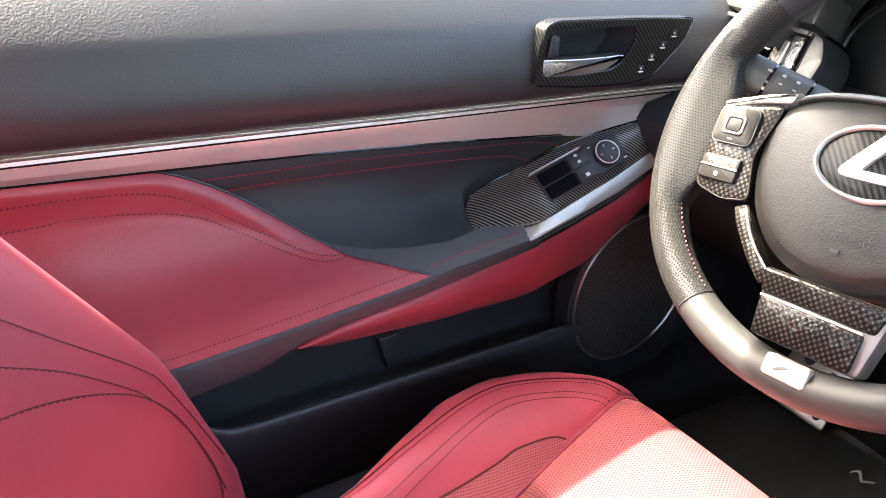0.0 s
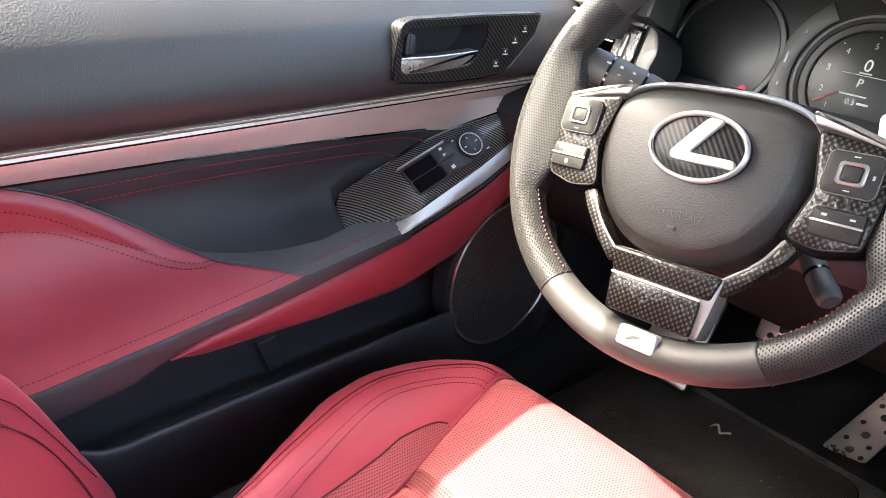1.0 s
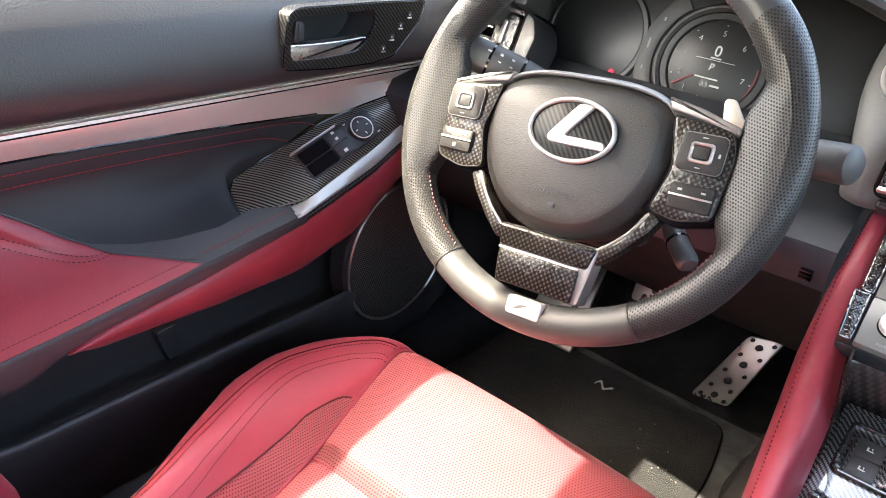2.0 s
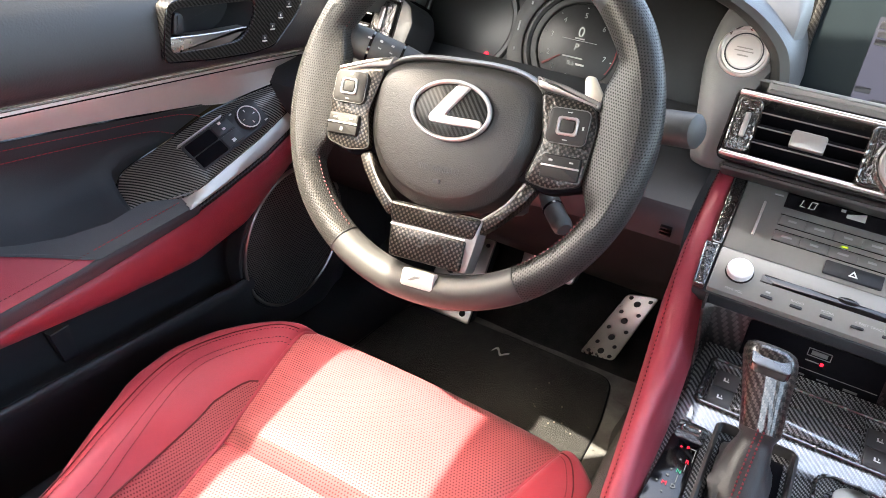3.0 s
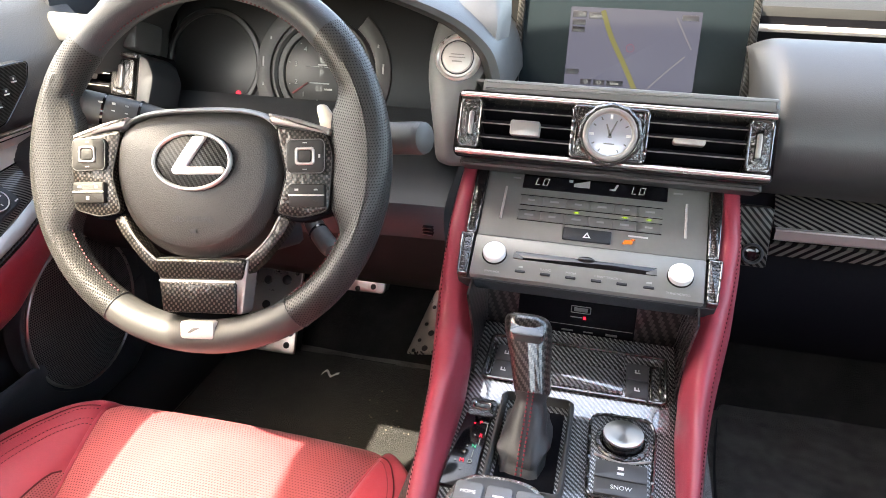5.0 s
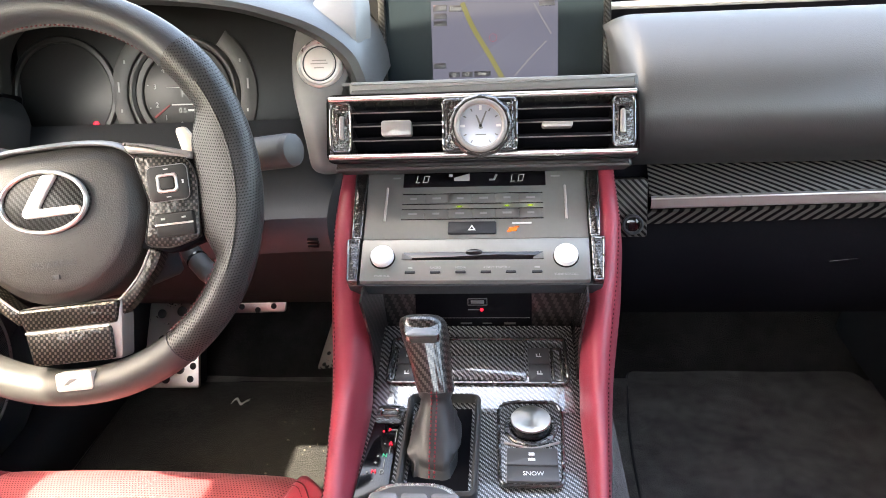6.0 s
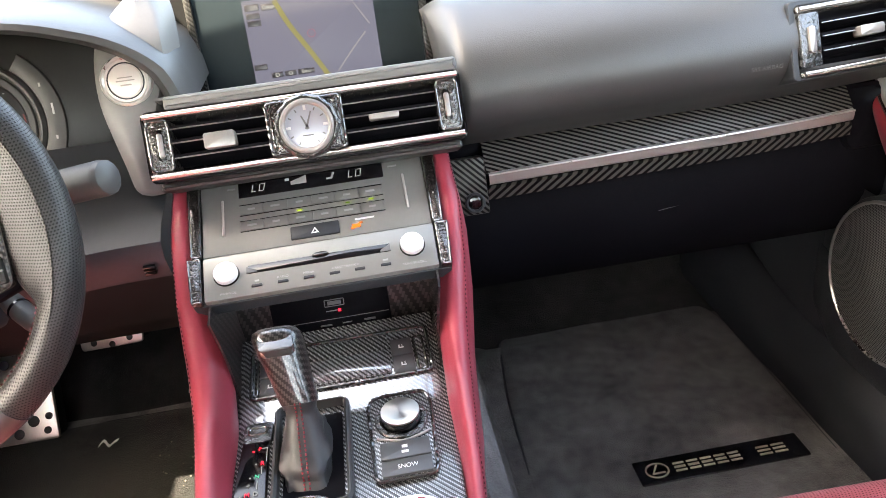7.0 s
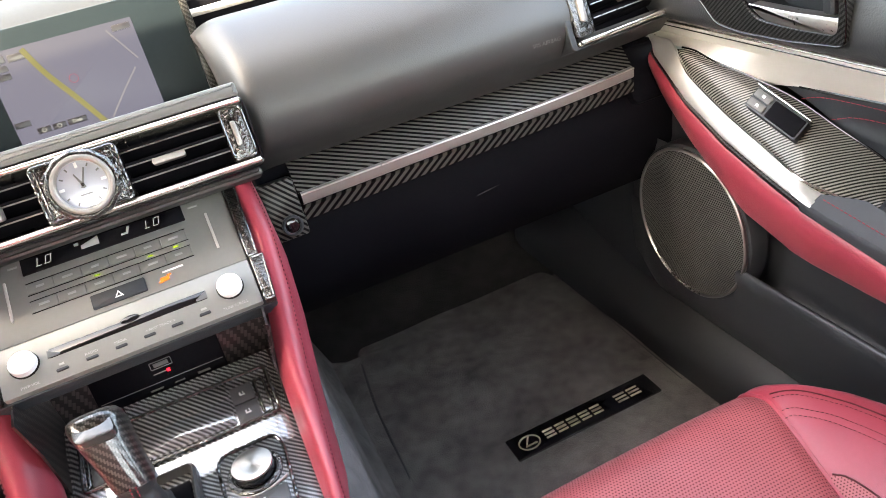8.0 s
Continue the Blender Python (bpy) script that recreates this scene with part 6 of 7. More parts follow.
s, P = stalk("light_stalk", [(-0.395, 0.540, 0.515), (-0.440, 0.515, 0.535), (-0.478, 0.492, 0.549), (-0.500, 0.482, 0.556)], 0.0165, "black light and indicator stalk with white symbols", (0.45, 0.72))
fs = Frame(P[int(len(P) * 0.60)] + Vector((0.004, -0.0135, 0.010)), (P[-1] - P[len(P) // 3]), (0, 0.4, 0.9))
part("symbols", bars(fs, [(-0.012, 0.004, 0.003, 0.0015), (-0.012, -0.003, 0.003, 0.001), (0.0, 0.004, 0.003, 0.002), (0.0, -0.003, 0.003, 0.001), (0.012, 0.003, 0.004, 0.0015)], -0.002, 0.0004), GREYPRINT, s)
stalk("wiper_stalk", [(-0.300, 0.545, 0.515), (-0.240, 0.530, 0.530), (-0.195, 0.515, 0.540), (-0.160, 0.503, 0.547)], 0.0155, "black wiper stalk behind the steering wheel", ())
stalk("cruise_stalk", [(-0.296, 0.520, 0.470), (-0.265, 0.490, 0.449), (-0.245, 0.472, 0.440)], 0.0098, "short black control stalk low on the column", (0.6,))


def pedal(name, fr, outline, holes, label, thick=0.006):
    p = thing(name, label, "pedal", "pedals")
    part("plate", plate(fr, rounded(outline, 0.006, 3), -thick, 0.002, 0.0012), ALU, p, "brushed aluminium plate")
    for u, v, r in holes:
        part("rubber_stud", plate(fr, circle(u, v, r, 14), 0.0, 0.0034, 0.001), PLASTIC, p)
    part("backing", plate(fr, rounded(inset(outline, 0.004), 0.006, 3), -thick - 0.035, -thick + 0.001, 0.002), PLASTIC, p)
    return p


acc = Frame((-0.256, 0.928, 0.074), (0.98, 0, 0.06), (0.17, 0.30, 0.94))
studs = [(0, 0.052, 0.0055), (-0.015, 0.060, 0.0035), (0.016, 0.062, 0.0035), (0, 0.018, 0.0055), (-0.014, 0.032, 0.0035), (0.014, 0.034, 0.0035), (0, -0.016, 0.0055), (-0.015, 0.0, 0.0035), (0.015, 0.0, 0.0035), (0, -0.045, 0.0055), (-0.015, -0.031, 0.0035), (0.015, -0.031, 0.0035), (-0.018, -0.051, 0.0035), (0.018, -0.050, 0.0035)]
pedal("accelerator_pedal", acc, [(-0.035, -0.060), (0.0215, -0.056), (0.0375, 0.072), (-0.0110, 0.064)], [(u + 0.003 + 0.16 * v, v, r) for u, v, r in studs], "drilled aluminium accelerator pedal with rubber studs")
brk = Frame((-0.392, 0.93, 0.143), (1, 0, 0.02), (0, 0.45, 0.89))
pedal("brake_pedal", brk, [(-0.048, -0.0205), (0.047, -0.0205), (0.052, 0.03), (-0.052, 0.03)], [(-0.028, -0.010, 0.005), (0.0, -0.016, 0.005), (0.028, -0.010, 0.005), (-0.014, 0.006, 0.007), (0.014, 0.006, 0.007)], "drilled aluminium brake pedal with rubber studs")
rest = Frame((-0.545, 0.90, 0.065), (1, 0, 0.0), (0, 0.55, 0.83))
pedal("footrest", rest, [(-0.054, -0.067), (0.048, -0.067), (0.040, 0.092), (-0.046, 0.080)], [(-0.024, 0.06, 0.008), (0.012, 0.064, 0.009), (0.030, 0.078, 0.004), (-0.02, 0.015, 0.008), (0.02, 0.01, 0.006), (-0.03, -0.03, 0.006), (0.012, -0.035, 0.009), (0.036, -0.03, 0.006), (-0.012, -0.052, 0.008), (0.032, -0.052, 0.006), (-0.040, -0.052, 0.005)], "drilled aluminium footrest with rubber studs")
t = thing("litter", "small curled scrap of pale wrapper on the mat", "litter")
part("scrap", sheet([[Vector((-0.430 + 0.030 * k / 8, 0.832 + 0.006 * math.sin(k * 0.9) + 0.003 * w, 0.0035 + 0.004 * abs(math.sin(k * 0.7)))) for w in (-1, 1)] for k in range(9)], 0.0006), INK, t)

# ---- centre console ----
class Deck(Frame):
    """The console's top: nearly level behind, rising towards the audio panel in front of the shift gate."""
    def height(self, y):
        bend = lambda d: 0.006 * math.log1p(math.exp(min(60.0, d / 0.006)))
        return 0.3075 + 0.02 * (y - 0.345) + 0.345 * bend(y - 0.437) - 0.13 * bend(0.335 - y)

    def __call__(self, a, b, c=0.0):
        p = self.o + a * self.u + b * self.v
        y = p.y
        for _ in range(4):
            y = p.y + 1.15 * (p.z - self.height(y))
        z = self.height(y)
        n = Vector((0, -(self.height(y + 0.001) - self.height(y - 0.001)) / 0.002, 1)).normalized()
        return Vector((p.x * (1 + 2 * (p.z - z)), y, z)) + c * n

    def at(self, a, b, c=0.0):
        return Frame(self(a, b, c), self(a + 0.001, b) - self(a, b), self(a, b + 0.001) - self(a, b))


TOP = Deck((0.0, 0.43, 0.321), (1, 0, 0), (0, 1, 0.15))


def slab(half, v0, v1, n0, n1):
    """A sheet of the deck that follows its bend; half gives its edges at v."""
    rows = []
    for k in range(41):
        v = v0 + (v1 - v0) * k / 40
        a, b = half(v)
        us = [a, a + 0.001] + [a + 0.001 + (b - a - 0.002) * i / 6 for i in range(1, 6)] + [b - 0.001, b]
        rows.append([TOP(a, v, n0)] + [TOP(u, v, n1 - (0.0006 if i in (0, 8) else 0)) for i, u in enumerate(us)] + [TOP(b, v, n0)])
    return sheet(rows)


def console():
    c = thing("center_console", "centre console with glossy carbon deck and red leather sides", "console")
    side = lambda v: lerp_table([(-0.33, 0.092), (-0.12, 0.094), (0.0, 0.098), (0.108, 0.097)], v)[0]
    part("deck", slab(lambda v: (-side(v), side(v)), -0.33, 0.110, -0.02, 0.0), CARBON_DECK, c, "glossy carbon fibre deck")
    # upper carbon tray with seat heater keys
    up = part("switch_tray", slab(lambda v: (-0.0945, 0.0915), -0.0080, 0.103, -0.004, 0.0014), TRAY_GLARE, c, "lacquered carbon tray with seat heater keys, glossed for sky glare")
    part("tray_lip", lip(TOP, rrect(-0.0850, 0.0880, 0.0285, 0.0885, 0.005), 0.003, 0.0019), LACQUER, up, "uneven glossy black lip")
    part("tray_lip", lip(TOP, rrect(0.0745, 0.0830, 0.0320, 0.0750, 0.002), 0.0026, 0.0014), LACQUER, up)
    part("tray_lip", lip(TOP, rrect(-0.0830, -0.0795, 0.0330, 0.0760, 0.001), 0.0026, 0.0012), LACQUER, up)
    part("tray_strip", plate(TOP, rrect(-0.054, 0.0490, 0.0655, 0.0860, 0.002), 0.0, 0.0034, 0.001), CARBON_DECK, up, "dark carbon strip")
    part("tray_pad", plate(TOP, rrect(-0.054, 0.0490, 0.0330, 0.0645, 0.003), 0.0, 0.0032, 0.001), TRAY_GLARE, up, "lacquered carbon pad, glossed for sky glare")
    # plate added on the deck to stand for its glare
    part("rear_deck_glare", plate(TOP, rrect(0.004, 0.092, -0.200, -0.112, 0.006), -0.004, 0.0014, 0.0008), TRAY_GLARE, c, "carbon plate added for sky glare round the cup holder")
    for sx in (-1, 1):
        for v0, v1 in ((0.0292, 0.0518), (0.0528, 0.0745)):
            u0, u1 = (0.051, 0.072) if sx > 0 else (-0.077, -0.056)
            k = part("heater_key", plate(TOP, rrect(u0, u1, v0, v1, 0.0015), 0.0, 0.0055, 0.001), GLOSS_KEY, up)
            part("symbol", bars(TOP, [((u0 + u1) / 2 - 0.002, (v0 + v1) / 2, 0.0014, 0.0044), ((u0 + u1) / 2 + 0.0006, (v0 + v1) / 2 - 0.0016, 0.0038, 0.0014), ((u0 + u1) / 2 + 0.001, (v0 + v1) / 2 + 0.0012, 0.0008, 0.0026)], 0.005, 0.0058), INK, k)
    # red sides
    st = [(0.615, 0.120, 0.484, 0.129, 0.493, 0.141, 0.486, 0.146, 0.455), (0.56, 0.121, 0.452, 0.130, 0.462, 0.142, 0.455, 0.147, 0.420), (0.515, 0.112, 0.405, 0.125, 0.420, 0.140, 0.412, 0.145, 0.378),
          (0.47, 0.099, 0.352, 0.116, 0.376, 0.134, 0.368, 0.139, 0.335), (0.43, 0.097, 0.322, 0.112, 0.348, 0.129, 0.340, 0.134, 0.305), (0.36, 0.096, 0.306, 0.107, 0.327, 0.121, 0.326, 0.126, 0.292), (0.28, 0.094, 0.295, 0.102, 0.311, 0.114, 0.304, 0.119, 0.275), (0.05, 0.092, 0.262, 0.10, 0.276, 0.111, 0.269, 0.116, 0.24)]
    for sx in (-1, 1):
        rows, seam = [], []
        for y in np.linspace(0.05, 0.615, 40):
            a = lerp_table([tuple(r) for r in reversed(st)], float(y))
            slimmer = 0.008 * min(1.0, max(0.0, (0.56 - float(y)) / 0.10)) if sx > 0 else 0.0
            p = [Vector((sx * (a[i] - slimmer * (0, 0.4, 1, 1)[i // 2]), float(y), a[i + 1])) for i in (0, 2, 4, 6)]
            q = smooth_line(p, 4)
            rows.append([p[0] - Vector((0, 0, 0.02))] + q)
            seam.append(p[2] + Vector((sx * 0.0, 0, 0.0012)))
        part("side_panel", sheet(rows), RED, c, "padded red leather side")
        part("stitching", stitches(seam, 0.0045, 0.0005), THREAD, c)
    # recess below the audio panel
    fr = Frame((0, 0.560, 0.362), (1, 0, 0), (0, 0.25, 0.97))
    part("recess_back", plate(fr, rrect(-0.125, 0.122, -0.050, 0.060, 0.004), -0.03, 0.0, 0.001), CARBON_DARK, c, "dark carbon recess panel")
    bx = part("media_slot", plate(fr, rrect(-0.066, 0.057, -0.050, 0.006, 0.003), 0.0, 0.003, 0.001), MATTE_SHADE, c, "black media socket panel")
    part("slot_line", bars(fr, [(-0.004, -0.022, 0.118, 0.0006)], 0.003, 0.0036), GREY, bx)
    part("print", bars(fr, [(0.000, -0.001, 0.020, 0.0008), (0.000, -0.008, 0.020, 0.0008), (-0.010, -0.0045, 0.0008, 0.007), (0.010, -0.0045, 0.0008, 0.007), (0.0, -0.0045, 0.014, 0.004), (-0.004, -0.013, 0.012, 0.001), (-0.012, -0.028, 0.012, 0.0016), (0.010, -0.028, 0.010, 0.0012), (0.034, -0.028, 0.012, 0.0020)], 0.003, 0.0038), GREY, bx)
    part("red_indicator", bars(fr, [(0.0045, -0.0130, 0.003, 0.003)], 0.003, 0.004), GLOW_R, bx)
    part("media_plug", plate(fr, circle(0.043, -0.040, 0.011, 20, 0.6), 0.0, 0.008, 0.003), PLASTIC, bx)
    for sx in (-1, 1):
        rows = []
        for t in (0.0, 0.5, 1.0):
            y = 0.575 - 0.105 * t
            rows.append([(sx * (0.112 - 0.006 * t), y, 0.420 - 0.012 * t), (sx * (0.104 - 0.004 * t), y, 0.37), (sx * (0.098), y, 0.322)])
        part("recess_cheek", sheet(rows, 0.002), CARBON_DARK, c)
    # shift gate
    gate = rrect(-0.0610, 0.0060, -0.1050, 0.0090, 0.008)
    part("gate_frame", frame_ring(TOP, gate, inset(gate, 0.0048), -0.002, 0.013, 0.0028), GATE, c, "black shift gate frame")
    # black plate laid on the deck stands for the gate's shaded depth
    part("gate_shade", plate(TOP, inset(gate, 0.008), -0.004, 0.0006, 0.0002), MATTE_SHADE, c)
    # position display
    gp = part("gear_display", plate(TOP, rounded([(-0.096, -0.105), (-0.066, -0.105), (-0.066, -0.020), (-0.090, -0.020)], 0.003, 2), 0.0, 0.003, 0.001), GLOSS, c, "black gear position display")
    part("gear_letters", join(lettering(TOP, "P", -0.0744, -0.0325, 0.0052, 0.0032), lettering(TOP, "R", -0.0714, -0.0478, 0.0056, 0.0032), lettering(TOP, "M", -0.0822, -0.0775, 0.0056, 0.0032), bars(TOP, [(-0.0798, -0.0339, 0.0016, 0.0016)], 0.003, 0.0034)), GLOW_R, gp)
    part("gear_letters", lettering(TOP, "N", -0.0750, -0.0607, 0.0056, 0.0032), GLOW_T, gp)
    part("gear_letters", join(lettering(TOP, "D", -0.0752, -0.0775, 0.0056, 0.0032), lettering(TOP, "+", -0.0818, -0.0689, 0.006, 0.0032), lettering(TOP, "-", -0.0818, -0.0860, 0.007, 0.0032), bars(TOP, [(-0.0680, -0.0390, 0.0006, 0.015), (-0.0715, -0.0548, 0.0006, 0.008), (-0.0745, -0.0690, 0.0006, 0.008), (-0.0700, -0.0320, 0.005, 0.0006), (-0.0768, -0.0479, 0.0013, 0.0013), (-0.0807, -0.0614, 0.0013, 0.0013), (-0.0879, -0.0781, 0.0013, 0.0013)], 0.003, 0.0034)), DIGIT, gp)
    lt = part("lock_release", plate(TOP, rrect(-0.0895, -0.0640, -0.0245, -0.0015, 0.004), 0.0, 0.004, 0.0015), CARBON, c)
    part("release_slot", frame_ring(TOP, rrect(-0.0855, -0.0680, -0.0175, -0.0075, 0.003), rrect(-0.0835, -0.0700, -0.0155, -0.0095, 0.002), 0.003, 0.006, 0.0008), CHROME, lt)
    # keys behind the dial
    plinth = rounded([(0.0245, -0.0890), (0.0755, -0.0890), (0.0790, -0.012), (0.0740, 0.0045), (0.0280, 0.0040), (0.0215, -0.006)], 0.008, 4)
    kp = part("key_plinth", plate(TOP, plinth, 0.0, 0.003, 0.0015), CARBON_DECK, c, "carbon plinth under the dial")
    part("plinth_lip", lip(TOP, plinth, 0.003, 0.0018), LACQUER, kp, "uneven glossy black lip")
    part("plinth_lip", tube(smooth_line([TOP(a, b, 0.0045) for a, b in ((0.0275, -0.0460), (0.0345, -0.0480), (0.0505, -0.0520), (0.0665, -0.0480), (0.0745, -0.0450))], 5), 0.0012, 6), TAB, kp, "thin curved edge below the dial")
    for v0, v1 in ((-0.0700, -0.0520), (-0.0865, -0.0710)):
        part("drive_key", plate(TOP, rrect(0.0295, 0.0725, v0, v1, 0.0015), 0.0, 0.0055, 0.001), GLOSS_KEY, kp)
    part("print", join(lettering(TOP, "SNOW", 0.0515, -0.0790, 0.0056, 0.0057), bars(TOP, [(0.0505, -0.0590, 0.005, 0.003), (0.0505, -0.0645, 0.006, 0.0025)], 0.0052, 0.0058)), INK, kp)
    # silver-rimmed controller at the rear
    cf = TOP.at(-0.0430, -0.1310)
    ct = part("controller", plate(cf, rounded([(-0.046, -0.06), (0.046, -0.06), (0.043, 0.018), (0.026, 0.038), (-0.026, 0.038), (-0.043, 0.018)], 0.02, 4), 0.0, 0.014, 0.005), RAIL, c, "silver rimmed controller")
    part("controller_face", plate(cf, rounded([(-0.042, -0.055), (0.042, -0.055), (0.039, 0.015), (0.023, 0.033), (-0.023, 0.033), (-0.039, 0.015)], 0.018, 4), 0.010, 0.0155, 0.003), GLOSS_KEY, ct)
    for u0, u1, tx in ((-0.036, -0.013, "HOME"), (-0.011, 0.011, ""), (0.013, 0.036, "")):
        ck = part("controller_key", plate(cf, rrect(u0, u1, 0.000, 0.024, 0.004), 0.012, 0.0178, 0.002), GLOSS_GREY, ct)
        part("print", lettering(cf, tx, (u0 + u1) / 2, 0.013, 0.0045, 0.018) if tx else bars(cf, [((u0 + u1) / 2, 0.013, 0.009, 0.0018)], 0.0175, 0.0182), INK, ck)
    cup = circle(0, 0, 0.040, 36)
    q = TOP.at(0.0485, -0.145)
    part("cup_ring", frame_ring(q, cup, inset(cup, 0.006), 0.0, 0.006, 0.002), CHROME, c, "bright cup holder ring")
    part("cup_floor", plate(q, circle(0, 0, 0.034, 30), -0.001, 0.0012, 0.0003), GLOSS, c)
    return c


GLOSS_KEY = surface("satin_black_key", (0.060, 0.060, 0.062), 0.40, vary=0.08)
GATE = surface("soft_black_gate_plastic", (0.034, 0.033, 0.032), 0.5, vary=0.1, grain=0.15)
CARBON_DARK = weave("carbon_twill_dark", 0.0034, (0.008, 0.005, 0.005), (0.05, 0.04, 0.04), 20)
console()


def drive_dial():
    d = thing("drive_mode_dial", "brushed silver drive mode dial on the console", "dial")
    fr = TOP.at(0.0505, -0.0285, 0.003)
    c = lambda r: circle(0, 0, r, 44)
    mk = lambda r, h: [fr(a, b, h) for a, b in c(r)]
    part("base_ring", frame_ring(fr, c(0.024), c(0.0185), 0.0, 0.003, 0.001), CARBON, d)
    part("skirt", rings([mk(0.0180, 0.0), mk(0.0178, 0.0095), mk(0.0168, 0.0100)]), GLOSS, d, "black skirt")
    part("cap", rings([mk(0.0165, 0.0095), mk(0.0176, 0.0098), mk(0.0178, 0.0112), mk(0.0174, 0.0120), mk(0.0166, 0.0122), mk(0.0090, 0.0122), mk(0.0020, 0.0122)]), SPUN, d, "spun metal cap", 25)


m_, nt_, b_ = nodes_of("spun_metal")
b_.inputs["Base Color"].default_value = (0.55, 0.53, 0.49, 1)
b_.inputs["Metallic"].default_value, b_.inputs["Roughness"].default_value = 1.0, 0.36
b_.inputs["Anisotropic"].default_value = 0.75
# the lathe marks run in circles round the dial's axis
away_ = nt_.nodes.new("ShaderNodeVectorMath")
away_.operation = "SUBTRACT"
nt_.links.new(coords(nt_), away_.inputs[0])
away_.inputs[1].default_value = TOP(0.0505, -0.0285, 0.02)
turn_ = nt_.nodes.new("ShaderNodeVectorMath")
turn_.operation = "CROSS_PRODUCT"
nt_.links.new(away_.outputs[0], turn_.inputs[0])
turn_.inputs[1].default_value = TOP.n
nt_.links.new(turn_.outputs[0], b_.inputs["Tangent"])
SPUN = m_
drive_dial()


GAITER = surface("grey_black_gaiter_leather", (0.030, 0.030, 0.031), 0.45, grain=0.2, grain_size=1000, vary=0.12)


THREAD_GAITER = surface("dull_red_thread", (0.20, 0.022, 0.034), 0.8, vary=0.3)
KNOB_FOOT, KNOB_TOP = (-0.031, 0.405, 0.357), (-0.044, 0.442, 0.413)


# metal of the plate that stands for the shift knob's highlight
KNOB_GLINT = surface("knob_glint_metal", (0.12, 0.117, 0.114), 0.24, metal=0.7, vary=0.25)


def shifter():
    s = thing("shift_lever", "carbon topped shift lever in a black leather gaiter with red stitching", "shift lever")
    # gaiter: a folded cone
    rs = []
    foot, neck = TOP(-0.0325, -0.050, 0.001), Vector(KNOB_FOOT) + Vector((0, 0.001, 0.002))
    width = [(0.0, 0.0205, 0.040), (0.10, 0.0185, 0.034), (0.22, 0.0220, 0.033), (0.38, 0.0180, 0.0250), (0.62, 0.0148, 0.0180), (0.84, 0.0130, 0.0140), (1.0, 0.0160, 0.0158)]
    for k in range(19):
        t = k / 18
        c = foot.lerp(neck, t ** 0.9)
        hw, hd = lerp_table(width, t)
        ring = []
        for i in range(32):
            a = 2 * math.pi * i / 32
            e = 0.45 + 0.50 * t
            ca, sa = math.cos(a), math.sin(a)
            # creases gather the leather between its corners
            fold = 1 + (1 - t) * (0.10 * math.sin(5 * a + 9 * t) * math.exp(-((t - 0.28) / 0.2) ** 2) + 0.10 * noise.noise((3 * ca, 3 * sa, 9 * t)))
            ring.append(c + Vector((hw * fold * math.copysign(abs(ca) ** e, ca), hd * fold * math.copysign(abs(sa) ** e, sa), -0.45 * hd * sa * t + 0.15 * hd * sa * (1 - t))))
        rs.append(ring)
    g = part("gaiter", rings(rs), GAITER, s, "creased black leather gaiter", 30)
    for du in (-0.0022, 0.0022):
        pts = []
        for r in rs[1:]:
            cx = sum(p.x for p in r) / len(r)
            lo = min(r[16:], key=lambda p: abs(p.x - cx - du))
            pts.append(Vector((cx + du, lo.y - 0.0009, lo.z + 0.0003)))
        part("stitching", stitches(smooth_line(pts, 3), 0.0036, 0.0008, 0.75), THREAD_GAITER, g, "dull red stitching")
    # knob
    prof = [(0.0, 0.0160, 0.0155), (0.12, 0.0168, 0.0165), (0.35, 0.0178, 0.0185), (0.6, 0.0200, 0.0205), (0.78, 0.0214, 0.0220), (0.88, 0.0212, 0.0215), (0.95, 0.0190, 0.0195), (0.985, 0.0150, 0.015), (1.0, 0.008, 0.008)]
    rs = []
    b, t = Vector(KNOB_FOOT), Vector(KNOB_TOP)
    d = (t - b).normalized()
    u = Vector((1, 0, 0))
    v = d.cross(u).normalized()
    for h, ru, rv in prof:
        c = b.lerp(t, h)
        rs.append([c + u * ru * math.copysign(abs(math.cos(a)) ** 0.75, math.cos(a)) + v * rv * math.copysign(abs(math.sin(a)) ** 0.75, math.sin(a)) for a in [2 * math.pi * i / 28 for i in range(28)]])
    k = part("knob", rings(rs), CARBON_KNOB, s, "glossy carbon fibre knob")
    part("knob_collar", tube([b - d * 0.002, b + d * 0.003], 0.0155, 20), BLACK_LEATHER, s)
    # the carbon's bright reflection is added here as a flush plate
    part("knob_face", plate(Frame(b.lerp(t, 0.86) + (-v if v.y > 0 else v) * 0.0165, u, (d * 0.7 + (v if v.y > 0 else -v) * 0.7)), rrect(-0.0150, 0.0150, -0.017, 0.012, 0.006), -0.006, 0.0016, 0.0016), KNOB_GLINT, k, "plate added for the highlight on the knob front")


shifter()

